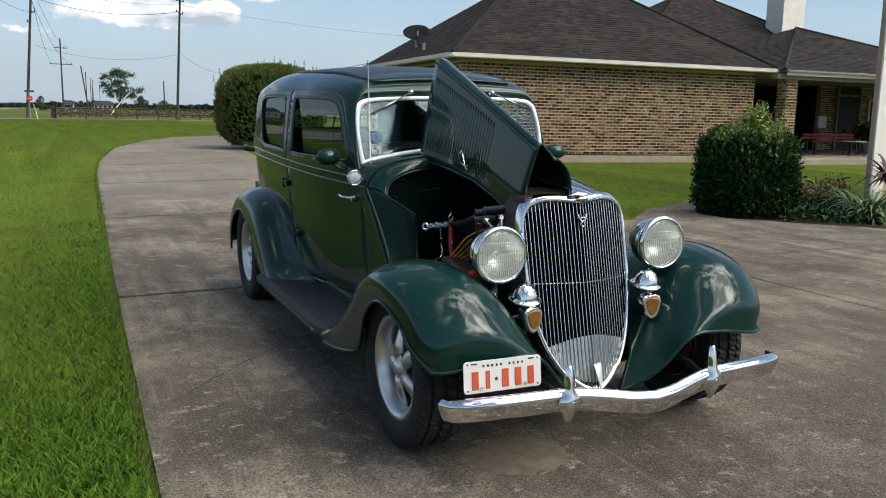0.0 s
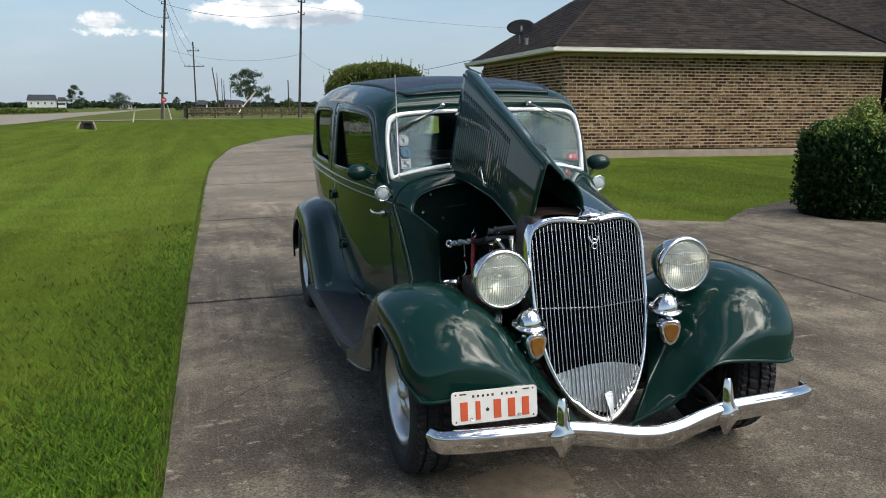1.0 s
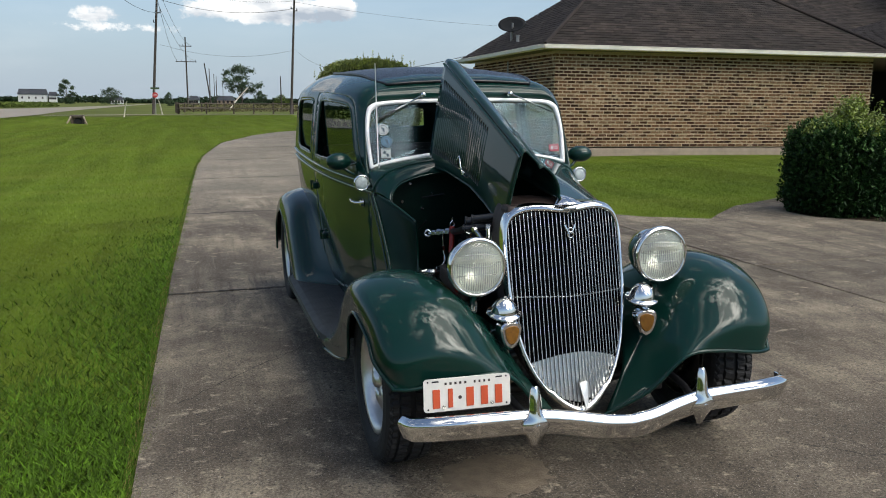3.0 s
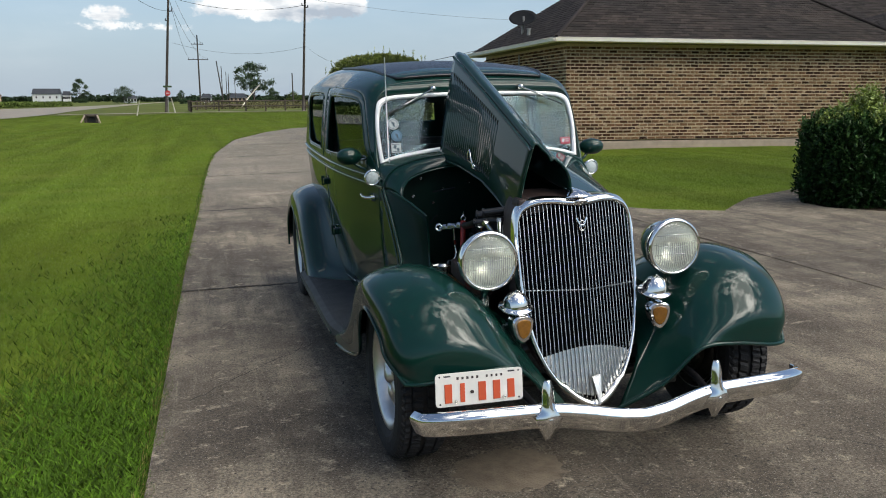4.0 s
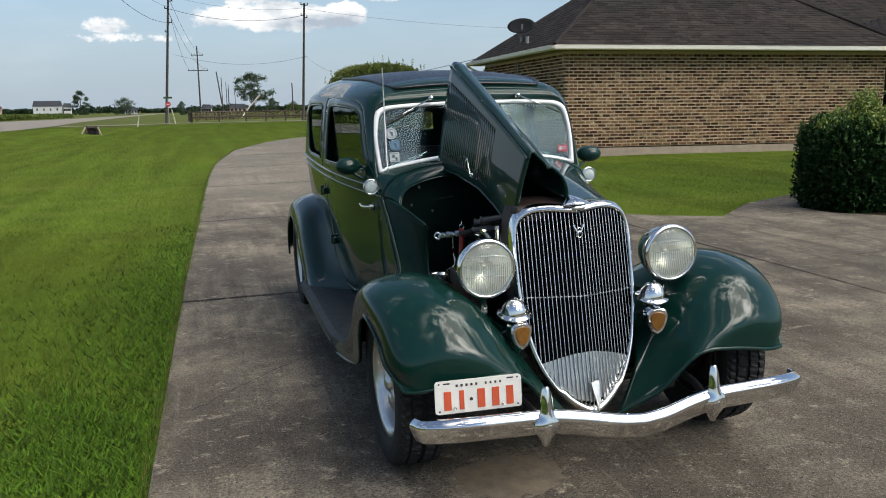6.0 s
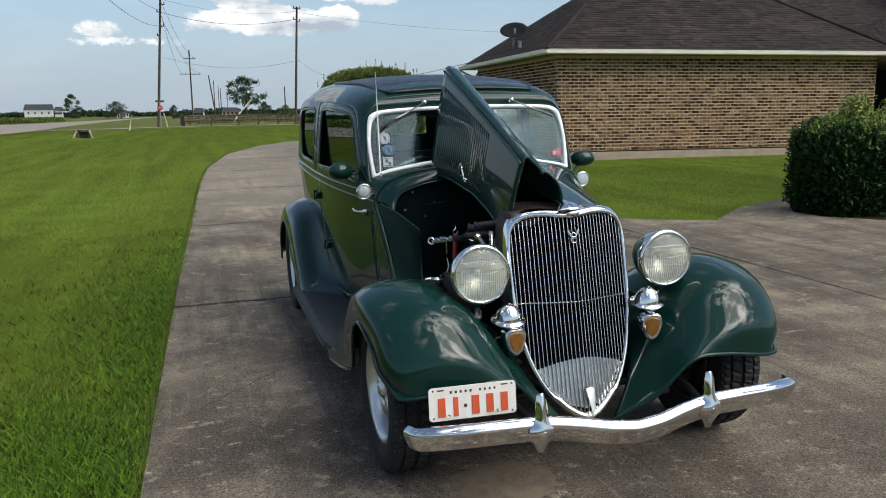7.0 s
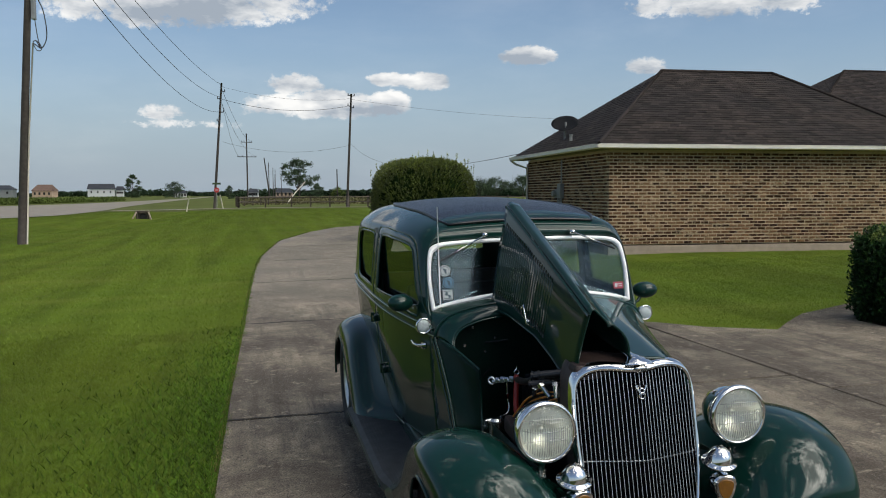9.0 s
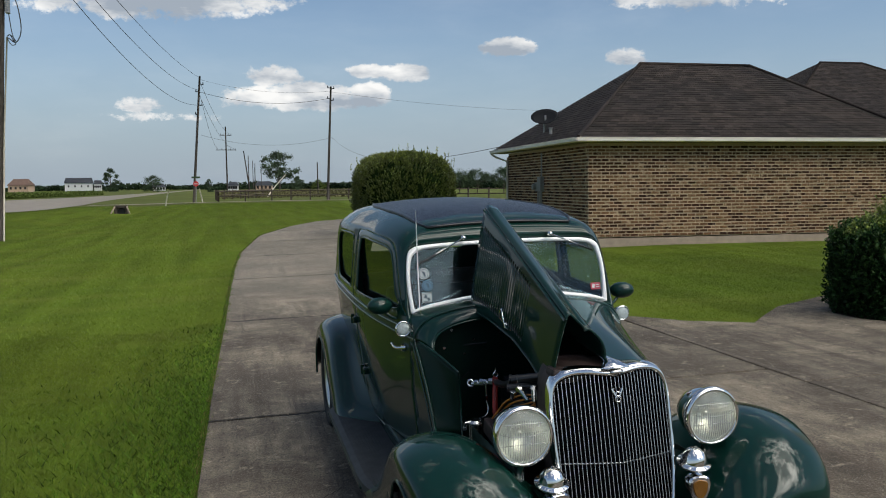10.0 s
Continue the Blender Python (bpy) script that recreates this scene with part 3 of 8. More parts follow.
RIGHT = [(3.05, -18), (3.05, -7), (3.05, -2), (3.05, 2), (3.05, 4), (3.03, 6.4), (2.75, 12.2), (2.6, 16), (2.7, 19.4), (3.3, 25.0), (4.4, 29.3), (5.8, 32.2), (7.6, 34.6), (10.0, 36.6)]


def edge_at(line, y):
    return float(np.interp(y, [p[1] for p in line], [p[0] for p in line]))


drive = empty("driveway")
tagged(drive, "stained grey concrete driveway with open slab joints", "driveway", kind="structure")


def slab(poly):
    """One slab: its outline lies a little over the lawn, edges eased."""
    bm = bmesh.new()
    vs = [bm.verts.new((x, y, drive_z(x, y))) for x, y in poly]
    f = bm.faces.new(vs)
    if f.normal.z < 0:
        f.normal_flip()
    f.normal_update()
    if f.normal.z < 0:
        bmesh.ops.reverse_faces(bm, faces=[f])
    r = bmesh.ops.extrude_face_region(bm, geom=[f])
    top = [g for g in r["geom"] if isinstance(g, bmesh.types.BMVert)]
    for v in vs:
        v.co.z -= 0.13
    edges = [e for e in bm.edges if all(v in top for v in e.verts)]
    bmesh.ops.bevel(bm, geom=edges, offset=0.008, segments=1, affect="EDGES")
    bmesh.ops.recalc_face_normals(bm, faces=bm.faces)
    bmesh.ops.triangulate(bm, faces=[q for q in bm.faces if len(q.verts) > 4])
    return part("slab", bm, M_concrete, drive)


JOINTS = [-18, -12, -7, -1.35, 3.42, 8.05, 13.0, 17.95, 23.2, 28.5, 33.5]
GAP = 0.018
for y0, y1 in zip(JOINTS, JOINTS[1:]):
    ys = np.linspace(y0 + GAP, y1 - GAP, 7)
    slab([(edge_at(LEFT, y), y) for y in ys] + [(edge_at(RIGHT, y) - GAP * 0.6, y) for y in ys[::-1]])
slab([(edge_at(LEFT, 33.51), 33.51), (2.3, 35.9), (4.9, 38.9), (8.5, 41), (10.0, 36.6), (7.6, 34.6), (edge_at(RIGHT, 33.51), 33.51)])
# the apron in front of the house, and the path that leaves it
X0 = 3.05 + GAP * 0.6
slab([(X0, -18), (7.2, -18), (7.2, -7.02), (X0, -7.02)])
slab([(X0, -7), (7.2, -7), (7.2, -2.4), (X0, -2.4)])
slab([(X0, -2.38), (7.2, -2.38), (7.0, 2.2), (6.75, 2.92), (X0, 2.92)])
slab([(X0, 2.94), (6.74, 2.94), (6.4, 3.8), (5.9, 4.45), (5.68, 4.80), (5.46, 5.15), (5.47, 5.62), (5.75, 6.02), (6.6, 6.35), (8.2, 6.6), (8.2, 7.15), (6.3, 6.85), (5.2, 6.3), (4.6, 5.75), (4.27, 5.42), (3.65, 5.85), (3.32, 6.3), (3.15, 6.48), (X0, 6.55)])
bm = bmesh.new()
_l = [(edge_at(LEFT, y) + 0.02, y) for y in np.linspace(-7, 33, 40)] + [(edge_at(RIGHT, y) - 0.02, y) for y in np.linspace(33, 7, 26)] + [(4.2, 5.3), (4.9, 5.0), (6.6, 3.0), (7.0, -7)]
_f = bm.faces.new([bm.verts.new((x, y, drive_z(x, y) - 0.030)) for x, y in _l])
bmesh.ops.triangulate(bm, faces=[_f])
bmesh.ops.recalc_face_normals(bm, faces=bm.faces)
part("joint_bed", bm, M_joint, drive, "dark dirt in the slab joints")

# ---- road past the ditch, the long pale kerb line, field edge ----
def strip(name, a, b, mat, label, lift=0.05, n=40):
    """A band of ground between two lines."""
    A, B = cr(a, n), cr(b, n)
    g = np.array([[(*p, float(ground_z(*p)) + lift) for p in (A[i], 0.5 * (A[i] + B[i]), B[i])] for i in range(n)])
    ob = sheet(name, g, mat, None, label)
    return tagged(ob, category=name.split("_")[0], kind="structure")


road = strip("road", [(-60, 30), (-38, 48), (-20, 66), (-17, 88), (-20, 160), (-24, 430), (-30, 1200)], [(-75, 40), (-58, 70), (-42, 125), (-33, 180), (-30, 260), (-29, 450), (-34, 1200)], M_road, "pale concrete country road running to the horizon", 0.06, 60)
lane = strip("lane_edge", [(-16, 90), (-5, 91.5), (6, 90.6), (30, 84), (90, 70)], [(-16, 92.6), (-5, 94), (6, 93), (30, 86.2), (90, 72)], M_road, "pale gravel lane along the wooden fence", 0.06, 30)

# hairline cracks: narrow dirt-filled lines lying in the slabs
def crack(pts, seed, w=0.004):
    rng = np.random.default_rng(seed)
    p = cr(pts, 26)
    p[1:-1] += rng.normal(0, 0.012, (24, 2))
    g = []
    for i, q in enumerate(p):
        d = p[min(i + 1, 25)] - p[max(i - 1, 0)]
        o = np.array([-d[1], d[0]]) / (np.linalg.norm(d) + 1e-9) * w * rng.uniform(0.4, 1.2)
        g.append([(q[0] - o[0], q[1] - o[1], drive_z(*q) + 0.0012), (q[0] + o[0], q[1] + o[1], drive_z(*q) + 0.0012)])
    return sheet("crack", np.array(g), M_joint, drive, "dirt-filled hairline crack")


crack([(-1.50, 1.03), (-1.25, 1.32), (-0.99, 1.62), (-0.85, 1.75)], 1, 0.003)
crack([(3.2, 4.2), (3.9, 3.75), (4.6, 3.6), (5.6, 3.2)], 2)
crack([(0.9, -0.2), (1.4, -0.6), (2.1, -0.75), (2.9, -1.2)], 3, 0.003)


# bare dirt where the lawn was cut back along the slab edge
_e = np.array([[(edge_at(LEFT, y) - w, y, float(ground_z(edge_at(LEFT, y) - w, y)) + 0.004) for w in (0.035, -0.02)] for y in np.linspace(-6, 32, 60)])
tagged(sheet("lawn_edge", _e, M_mulch, None, "narrow bare dirt edge between lawn and drive"), category="ground", kind="structure")

# round tan patch where something was spilled before the bumper
bm = bmesh.new()
_r = random.Random(3)
_v = [bm.verts.new((-0.33 + (0.21 + 0.035 * _r.uniform(-1, 1)) * math.cos(a), -0.12 + (0.17 + 0.02 * _r.uniform(-1, 1)) * math.sin(a), drive_z(-0.33 + 0.21 * math.cos(a), -0.12 + 0.17 * math.sin(a)) + 0.0015)) for a in np.linspace(0, 2 * math.pi, 36, endpoint=False)]
bm.faces.new(_v)
M_tan = material("tan_stain", (0.165, 0.128, 0.088), 0.9, 0.0, 0.35, 14.0, bump=0.5, bump_scale=130)
part("tan_patch", bm, M_tan, drive, "round tan stain on the concrete")

# mulch in the planted bed beside the apron
bm = bmesh.new()
bm.faces.new([bm.verts.new((x, y, float(ground_z(x, y)) + 0.022)) for x, y in ((6.73, 2.96), (6.42, 3.82), (5.92, 4.47), (5.70, 4.82), (5.48, 5.17), (5.49, 5.60), (5.76, 6.00), (6.6, 6.33), (8.2, 6.58), (8.3, 5.0), (8.3, 2.96))][::-1])
bmesh.ops.recalc_face_normals(bm, faces=bm.faces)
tagged(part("planting_bed", bm, M_mulch, None, "dark mulch bed beside the drive"), category="bed", kind="structure")

# dirt that has gathered along the cross joints, broken here and there
for i, (x0, x1, y, w) in enumerate(((-1.6, -0.6, 3.42, 0.020), (-0.7, 1.6, 3.43, 0.012), (-1.5, 0.4, 8.05, 0.030), (0.2, 2.4, 8.06, 0.022), (-1.4, -0.2, 13.0, 0.034), (-0.3, 2.3, 13.02, 0.026), (-0.9, 0.2, 17.95, 0.05), (0.9, 1.9, 17.97, 0.05), (-0.2, 2.0, 23.2, 0.05))):
    crack([(x0, y), (x0 + (x1 - x0) * 0.35, y + 0.01), (x0 + (x1 - x0) * 0.7, y - 0.01), (x1, y + 0.005)], 20 + i, w)

# ---- brick house ----
HOUSE = pose(6.55, 15.75, 0.0, 0, 0, -2.5)       # front left corner of the eaves; x along the front, y into the depth
EAVE, FLOOR, OVER = 2.77, 0.36, 0.42
WING_W, WING_D = 9.8, 7.9
house = empty("brick_house", HOUSE)
tagged(house, "single-storey mixed brown brick house with dark shingled hip roof", "house")
COURSE, BRICK_L = 0.080, 0.218


LOOSE = []                                        # bricks laid one by one at the end of the file


def brick_wall(name, x0, y0, x1, y1, z0, z1, seed, label="", loose=0.0):
    """Mortar wall body with proud bricks of mixed tone in running bond."""
    a, b = Vector((x0, y0, 0)), Vector((x1, y1, 0))
    d = (b - a).normalized()
    nrm = Vector((d.y, -d.x, 0))                  # outward
    L = (b - a).length
    bm = bmesh.new()
    box(bm, (a + b) / 2 - nrm * 0.11 + Vector((0, 0, (z0 + z1) / 2)), (L, 0.2, z1 - z0), Matrix.Rotation(math.atan2(d.y, d.x), 4, "Z"))
    wall = part(name, bm, M_mortar, house, label)
    rng = random.Random(seed)
    verts, faces = [], []
    row, z = 0, z0
    while z + COURSE <= z1 + 0.02:
        x = -BRICK_L * (0.5 if row % 2 else 0.0)
        while x < L:
            s, e = max(x + 0.011, 0.0), min(x + BRICK_L - 0.011, L)
            if e - s > 0.03:
                p = rng.uniform(-0.005, 0.006)
                t0, t1 = rng.uniform(-0.003, 0.003), rng.uniform(-0.003, 0.003)
                k = len(verts)
                zz0, zz1 = z + 0.013 + t0, min(z + COURSE - 0.012 + t1, z1)
                if x >= 0 and e < loose and zz1 < z1:
                    LOOSE.append((wall, a + d * ((s + e) / 2) + nrm * p + Vector((0, 0, (zz0 + zz1) / 2)), rng.uniform(-0.8, 0.8)))
                    x += BRICK_L
                    continue
                for off, ins in ((-0.011, 0.0), (0.004 + p, 0.004)):
                    for u, w in ((s + ins, zz0 + ins + t1), (e - ins, zz0 + ins - t1), (e - ins, zz1 - ins + t0), (s + ins, zz1 - ins - t0)):
                        q = a + d * u + nrm * off
                        verts.append((q.x, q.y, w))
                faces += [(k + 4, k + 5, k + 6, k + 7), (k, k + 1, k + 5, k + 4), (k + 1, k + 2, k + 6, k + 5), (k + 2, k + 3, k + 7, k + 6), (k + 3, k, k + 4, k + 7)]
            x += BRICK_L
        z += COURSE
        row += 1
    ob = raw("bricks", verts, faces, M_brick, wall, "mixed tan, red and dark brown bricks")
    tagged(ob, kind="stuff")
    return wall


def brick_tones(mat, single):
    """Each brick takes its own tone; smears of mortar and dark fire marks lie over them."""
    n, l = mat.node_tree.nodes, mat.node_tree.links
    g = n.new("ShaderNodeNewGeometry")
    r = n.new("ShaderNodeValToRGB")
    r.color_ramp.interpolation = "CONSTANT"
    cols = [(0, (0.168, 0.089, 0.044)), (0.17, (0.223, 0.132, 0.072)), (0.30, (0.074, 0.033, 0.017)), (0.46, (0.188, 0.103, 0.052)), (0.60, (0.061, 0.026, 0.013)), (0.72, (0.036, 0.016, 0.009)), (0.80, (0.163, 0.084, 0.042)), (0.92, (0.049, 0.021, 0.010))]
    for i, (p, c) in enumerate(cols):
        e = r.color_ramp.elements[i] if i < 2 else r.color_ramp.elements.new(p)
        e.position, e.color = p, (*c, 1)
    if single:
        oi = n.new("ShaderNodeObjectInfo")
        l.new(oi.outputs["Random"], r.inputs[0])
    else:
        l.new(g.outputs["Random Per Island"], r.inputs[0])

    def tex(scale, lo, hi, a, b):
        t = n.new("ShaderNodeTexNoise")
        t.inputs["Scale"].default_value, t.inputs["Detail"].default_value, t.inputs["Roughness"].default_value = scale, 5.0, 0.7
        l.new(g.outputs["Position"], t.inputs["Vector"])
        m = n.new("ShaderNodeMapRange")
        m.inputs[1].default_value, m.inputs[2].default_value, m.inputs[3].default_value, m.inputs[4].default_value = lo, hi, a, b
        l.new(t.outputs["Fac"], m.inputs[0])
        return m.outputs[0]
    k = n.new("ShaderNodeMix")
    k.data_type, k.blend_type = "RGBA", "MULTIPLY"
    k.inputs[0].default_value = 0.8
    l.new(r.outputs[0], k.inputs[6])
    l.new(tex(16.0, 0.3, 0.7, 0.45, 1.45), k.inputs[7])
    s = n.new("ShaderNodeMix")
    s.data_type = "RGBA"
    l.new(tex(7.0, 0.570, 0.65, 0.0, 0.75), s.inputs[0])
    l.new(k.outputs[2], s.inputs[6])
    s.inputs[7].default_value = (0.52, 0.39, 0.265, 1)
    l.new(s.outputs[2], n["Principled BSDF"].inputs["Base Color"])


M_brick_one = material("mixed_brick_laid", (0.24, 0.150, 0.100), 0.9, 0.0, 0.35, 9.0, bump=0.5, bump_scale=120, spec=0.12)
brick_tones(M_brick, False)
brick_tones(M_brick_one, True)

WX0, WX1, WY0, WY1 = OVER, WING_W - OVER, OVER, WING_D - OVER
brick_wall("front_wall", WX0, WY0, WX1, WY0, FLOOR, EAVE - 0.11, 1, "", 2.4)
brick_wall("side_wall", WX0, WY1, WX0, WY0 + 0.012, FLOOR, EAVE - 0.11, 2)
bm = bmesh.new()
box(bm, ((WX0 + WX1) / 2, WY0 + 0.15 - 0.012, 0.05), (WX1 - WX0 + 0.02, 0.3, 0.56), bevel=0.01)
part("front_footing", bm, M_slab, house, "bare tan concrete footing")
bm = bmesh.new()
box(bm, (WX0 + 0.15 - 0.012, (WY0 + WY1) / 2 + 0.14, 0.05), (0.3, WY1 - WY0 - 0.32, 0.56), bevel=0.01)
part("side_footing", bm, M_slab, house, "bare tan concrete footing")
bm = bmesh.new()
box(bm, (WX0 + 0.1, WY1 + 0.09, 1.3), (0.2, 0.18, 2.5))
box(bm, ((WX0 + WX1) / 2, WY1 + 0.05, 1.35), (WX1 - WX0 - 0.3, 0.1, 2.6))
part("rear_wall", bm, M_stucco, house)
bm = bmesh.new()
box(bm, (WX1 - 0.1, (WY0 + WY1) / 2 + 0.1, 1.35), (0.2, WY1 - WY0 - 0.3, 2.4))
part("inner_wall", bm, M_stucco, house)


def hip_roof(name, x0, y0, x1, y1, z, rise, seed, label, hl=None, hr=None):
    """Shingled hip roof: tab rows laid over each slope."""
    roof = None
    w, d = x1 - x0, y1 - y0
    h = min(w, d) / 2
    if w >= d:
        r0, r1 = Vector((x0 + (hl or h), y0 + h, z + rise)), Vector((x1 - (hr or h), y0 + h, z + rise))
    else:
        r0, r1 = Vector((x0 + h, y0 + h, z + rise)), Vector((x0 + h, y1 - h, z + rise))
    c = [Vector((x0, y0, z)), Vector((x1, y0, z)), Vector((x1, y1, z)), Vector((x0, y1, z))]
    if w >= d:
        slopes = [(c[0], c[1], r1, r0), (c[1], c[2], r1, r1), (c[2], c[3], r0, r1), (c[3], c[0], r0, r0)]
    else:
        slopes = [(c[0], c[1], r0, r0), (c[1], c[2], r1, r0), (c[2], c[3], r1, r1), (c[3], c[0], r0, r1)]
    bm = bmesh.new()
    for s in slopes:
        pts = [p - Vector((0, 0, 0.03)) for p in s]
        if (pts[2] - pts[3]).length < 1e-6:
            pts = pts[:3]
        bm.faces.new([bm.verts.new(p) for p in pts])
    roof = part(name, bm, M_shingle, house, label)
    rng = random.Random(seed)
    verts, faces = [], []
    for si, (a, b, e, f) in enumerate(slopes):
        if si == 2:
            continue                               # the slope that faces away
        run = ((e + f) / 2 - (a + b) / 2).length
        rows = max(int(run / 0.135), 1)
        nrm = (b - a).cross(f - a).normalized()
        if nrm.z < 0:
            nrm = -nrm
        for i in range(rows):
            t0, t1 = i / rows, min((i + 1.12) / rows, 1.0)
            l0, l1 = a.lerp(f, t0), b.lerp(e, t0)
            u0, u1 = a.lerp(f, t1), b.lerp(e, t1)
            L = (l1 - l0).length
            m = max(int(L / 0.24), 1)
            for j in range(m):
                k = len(verts)
                s0, s1 = (j + 0.01) / m, (j + 0.99) / m
                lift = nrm * (0.005 + rng.uniform(0, 0.005))
                q = [l0.lerp(l1, s0) + lift, l0.lerp(l1, s1) + lift, u0.lerp(u1, s1), u0.lerp(u1, s0)]
                verts += [tuple(v) for v in q] + [tuple(q[0] - lift * 1.6), tuple(q[1] - lift * 1.6)]
                faces += [(k, k + 1, k + 2, k + 3), (k + 4, k + 5, k + 1, k)]
    tagged(raw("shingles", verts, faces, M_shingle, roof, "weathered dark brown asphalt shingles"), kind="stuff")
    for p, q in ((c[0], r0), (c[1], r1 if w >= d else r0), (r0, r1)):
        if (q - p).length > 0.1:
            tube("ridge_cap", [p + Vector((0, 0, 0.01)), p.lerp(q, 0.5) + Vector((0, 0, 0.01)), q + Vector((0, 0, 0.01))], 0.05, M_shingle, roof, seg=6)
    return roof


hip_roof("wing_roof", 0, 0, WING_W, WING_D, EAVE, 2.32, 5, "dark brown shingled hip roof", 3.35, 3.0)
hip_roof("main_roof", 9.0, 6.4, 24.0, 19.4, EAVE + 0.02, 3.85, 6, "taller dark shingled hip roof behind")
hip_roof("porch_roof", WING_W - 0.1, -0.35, 19.0, 9.0, EAVE - 0.02, 1.75, 7, "low shingled porch roof")
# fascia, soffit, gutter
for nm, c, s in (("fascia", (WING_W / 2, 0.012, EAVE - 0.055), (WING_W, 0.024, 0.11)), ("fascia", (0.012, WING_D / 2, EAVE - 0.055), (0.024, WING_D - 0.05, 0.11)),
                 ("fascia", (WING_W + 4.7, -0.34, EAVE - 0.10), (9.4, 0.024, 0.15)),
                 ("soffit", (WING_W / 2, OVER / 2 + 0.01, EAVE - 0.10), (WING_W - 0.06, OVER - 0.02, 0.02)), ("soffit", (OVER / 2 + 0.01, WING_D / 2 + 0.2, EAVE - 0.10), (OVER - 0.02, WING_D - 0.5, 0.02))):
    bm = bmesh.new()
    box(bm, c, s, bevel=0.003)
    part(nm, bm, M_trim if nm == "fascia" else M_trim_shade, house)


def gutter(pts, name="gutter"):
    g = []
    for p in pts:
        g.append(p)
    prof = [(0.0, 0.0), (0.0, -0.085), (-0.065, -0.095), (-0.088, -0.085), (-0.096, -0.02), (-0.104, 0.0), (-0.098, 0.004), (-0.086, -0.02), (-0.078, -0.078), (-0.012, -0.08), (-0.012, 0.0)]
    a, b = Vector(pts[0]), Vector(pts[1])
    d = (b - a).normalized()
    o = Vector((-d.y, d.x, 0))
    grid = np.array([[tuple(p + o * -u + Vector((0, 0, w))) for u, w in prof] for p in (a, a.lerp(b, 0.5), b)])
    return sheet(name, grid, M_trim, house, "cream metal gutter", smooth=False)


gutter([(-0.02, -0.002, EAVE - 0.005), (WING_W, -0.002, EAVE - 0.005)][::-1])
gutter([(-0.002, -0.02, EAVE - 0.005), (-0.002, WING_D, EAVE - 0.005)])
tube("downspout", [(-0.06, WING_D - 0.05, EAVE - 0.1), (0.1, WING_D - 0.1, EAVE - 0.22), (WX0 - 0.05, WY1 - 0.05, EAVE - 0.36), (WX0 - 0.05, WY1 - 0.05, 1.0), (WX0 - 0.05, WY1 - 0.05, 0.25)], 0.038, M_trim, house, "cream downspout", seg=6)

# electric meter on the side wall
meter = empty("electric_meter", HOUSE @ pose(WX0 - 0.06, 3.95, 1.55))
tagged(meter, "grey steel electric meter box with conduits on a brick wall", "meter box")
bm = bmesh.new()
box(bm, (0, 0, 0.12), (0.13, 0.28, 0.42), bevel=0.012)
part("cabinet", bm, M_grey_metal, meter)
bm = bmesh.new()
cyl(bm, (-0.06, 0.24, 0.05), (-0.17, 0.24, 0.05), 0.085, seg=20)
box(bm, (-0.03, 0.24, 0.05), (0.08, 0.22, 0.26), bevel=0.01)
part("dial", bm, M_grey_metal, meter)
for yy, zt in ((-0.07, 1.0), (0.07, -0.1), (0.24, -0.1)):
    bm = bmesh.new()
    cyl(bm, (0, yy, -1.35), (0, yy, zt), 0.022, seg=10)
    part("conduit", bm, M_grey_metal, meter)

# satellite dish on the roof edge
dish = empty("satellite_dish", HOUSE @ pose(0.56, 4.2, EAVE + 0.40))
tagged(dish, "dark grey satellite dish on a mast on the shingled roof", "satellite dish")
bm = bmesh.new()
cyl(bm, (0, 0, -0.08), (0, 0, 0.30), 0.035, seg=10)
part("mast", bm, M_grey_metal, dish)
bm = spin([(0.0, -0.06), (0.16, -0.045), (0.30, -0.005), (0.385, 0.03), (0.39, 0.036), (0.30, 0.008), (0.16, -0.03), (0.0, -0.045)], 30)
bmesh.ops.scale(bm, vec=(1.0, 0.92, 1.0), verts=bm.verts)
moved(bm, pose(0.0, 0.0, 0.40, 40, 0, -25))
part("reflector", bm, M_dish, dish, smooth=True)
bm = bmesh.new()
cyl(bm, (0, 0, 0.30), (-0.06, -0.25, 0.32), 0.014, seg=8)
cyl(bm, (-0.06, -0.25, 0.32), (-0.06, -0.25, 0.44), 0.03, seg=8)
part("feed_arm", bm, M_grey_metal, dish)
bm = bmesh.new()
cyl(bm, (0.45, 3.3, 0), (0.45, 3.3, 0.15), 0.045, seg=12)
cyl(bm, (0.45, 3.3, 0.15), (0.45, 3.3, 0.17), 0.06, seg=12)
vent = part("roof_vent", moved(bm, HOUSE @ pose(-0.2, -0.55, EAVE + 0.24)), M_grey_metal)
tagged(vent, "grey pipe vent in the shingled roof", "roof vent")

# porch between wing and main house
PX = WING_W
bm = bmesh.new()
box(bm, (PX + 4.6, 2.6, 0.16), (9.6, 6.6, 0.3), bevel=0.015)
part("porch_floor", bm, M_slab, house, "pale concrete porch floor")
for cx in (PX + 0.27, PX + 6.2):
    col = brick_wall("porch_column", cx, -0.1, cx + 0.38, -0.1, 0.3, EAVE - 0.2, 31)
    brick_wall("porch_column_side", cx, 0.30, cx, -0.085, 0.3, EAVE - 0.2, 35)
    bm = bmesh.new()
    box(bm, (cx + 0.19, 0.13, (0.3 + EAVE - 0.2) / 2), (0.38, 0.30, EAVE - 0.5))
    part("column_core", bm, M_mortar, house)
brick_wall("porch_wall", PX + 7.26, 5.6, PX + 12.0, 5.6, 0.3, EAVE - 0.1, 33)
# back wall with the deep porch shade put into its colour
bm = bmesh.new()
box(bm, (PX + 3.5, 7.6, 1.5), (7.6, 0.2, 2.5))
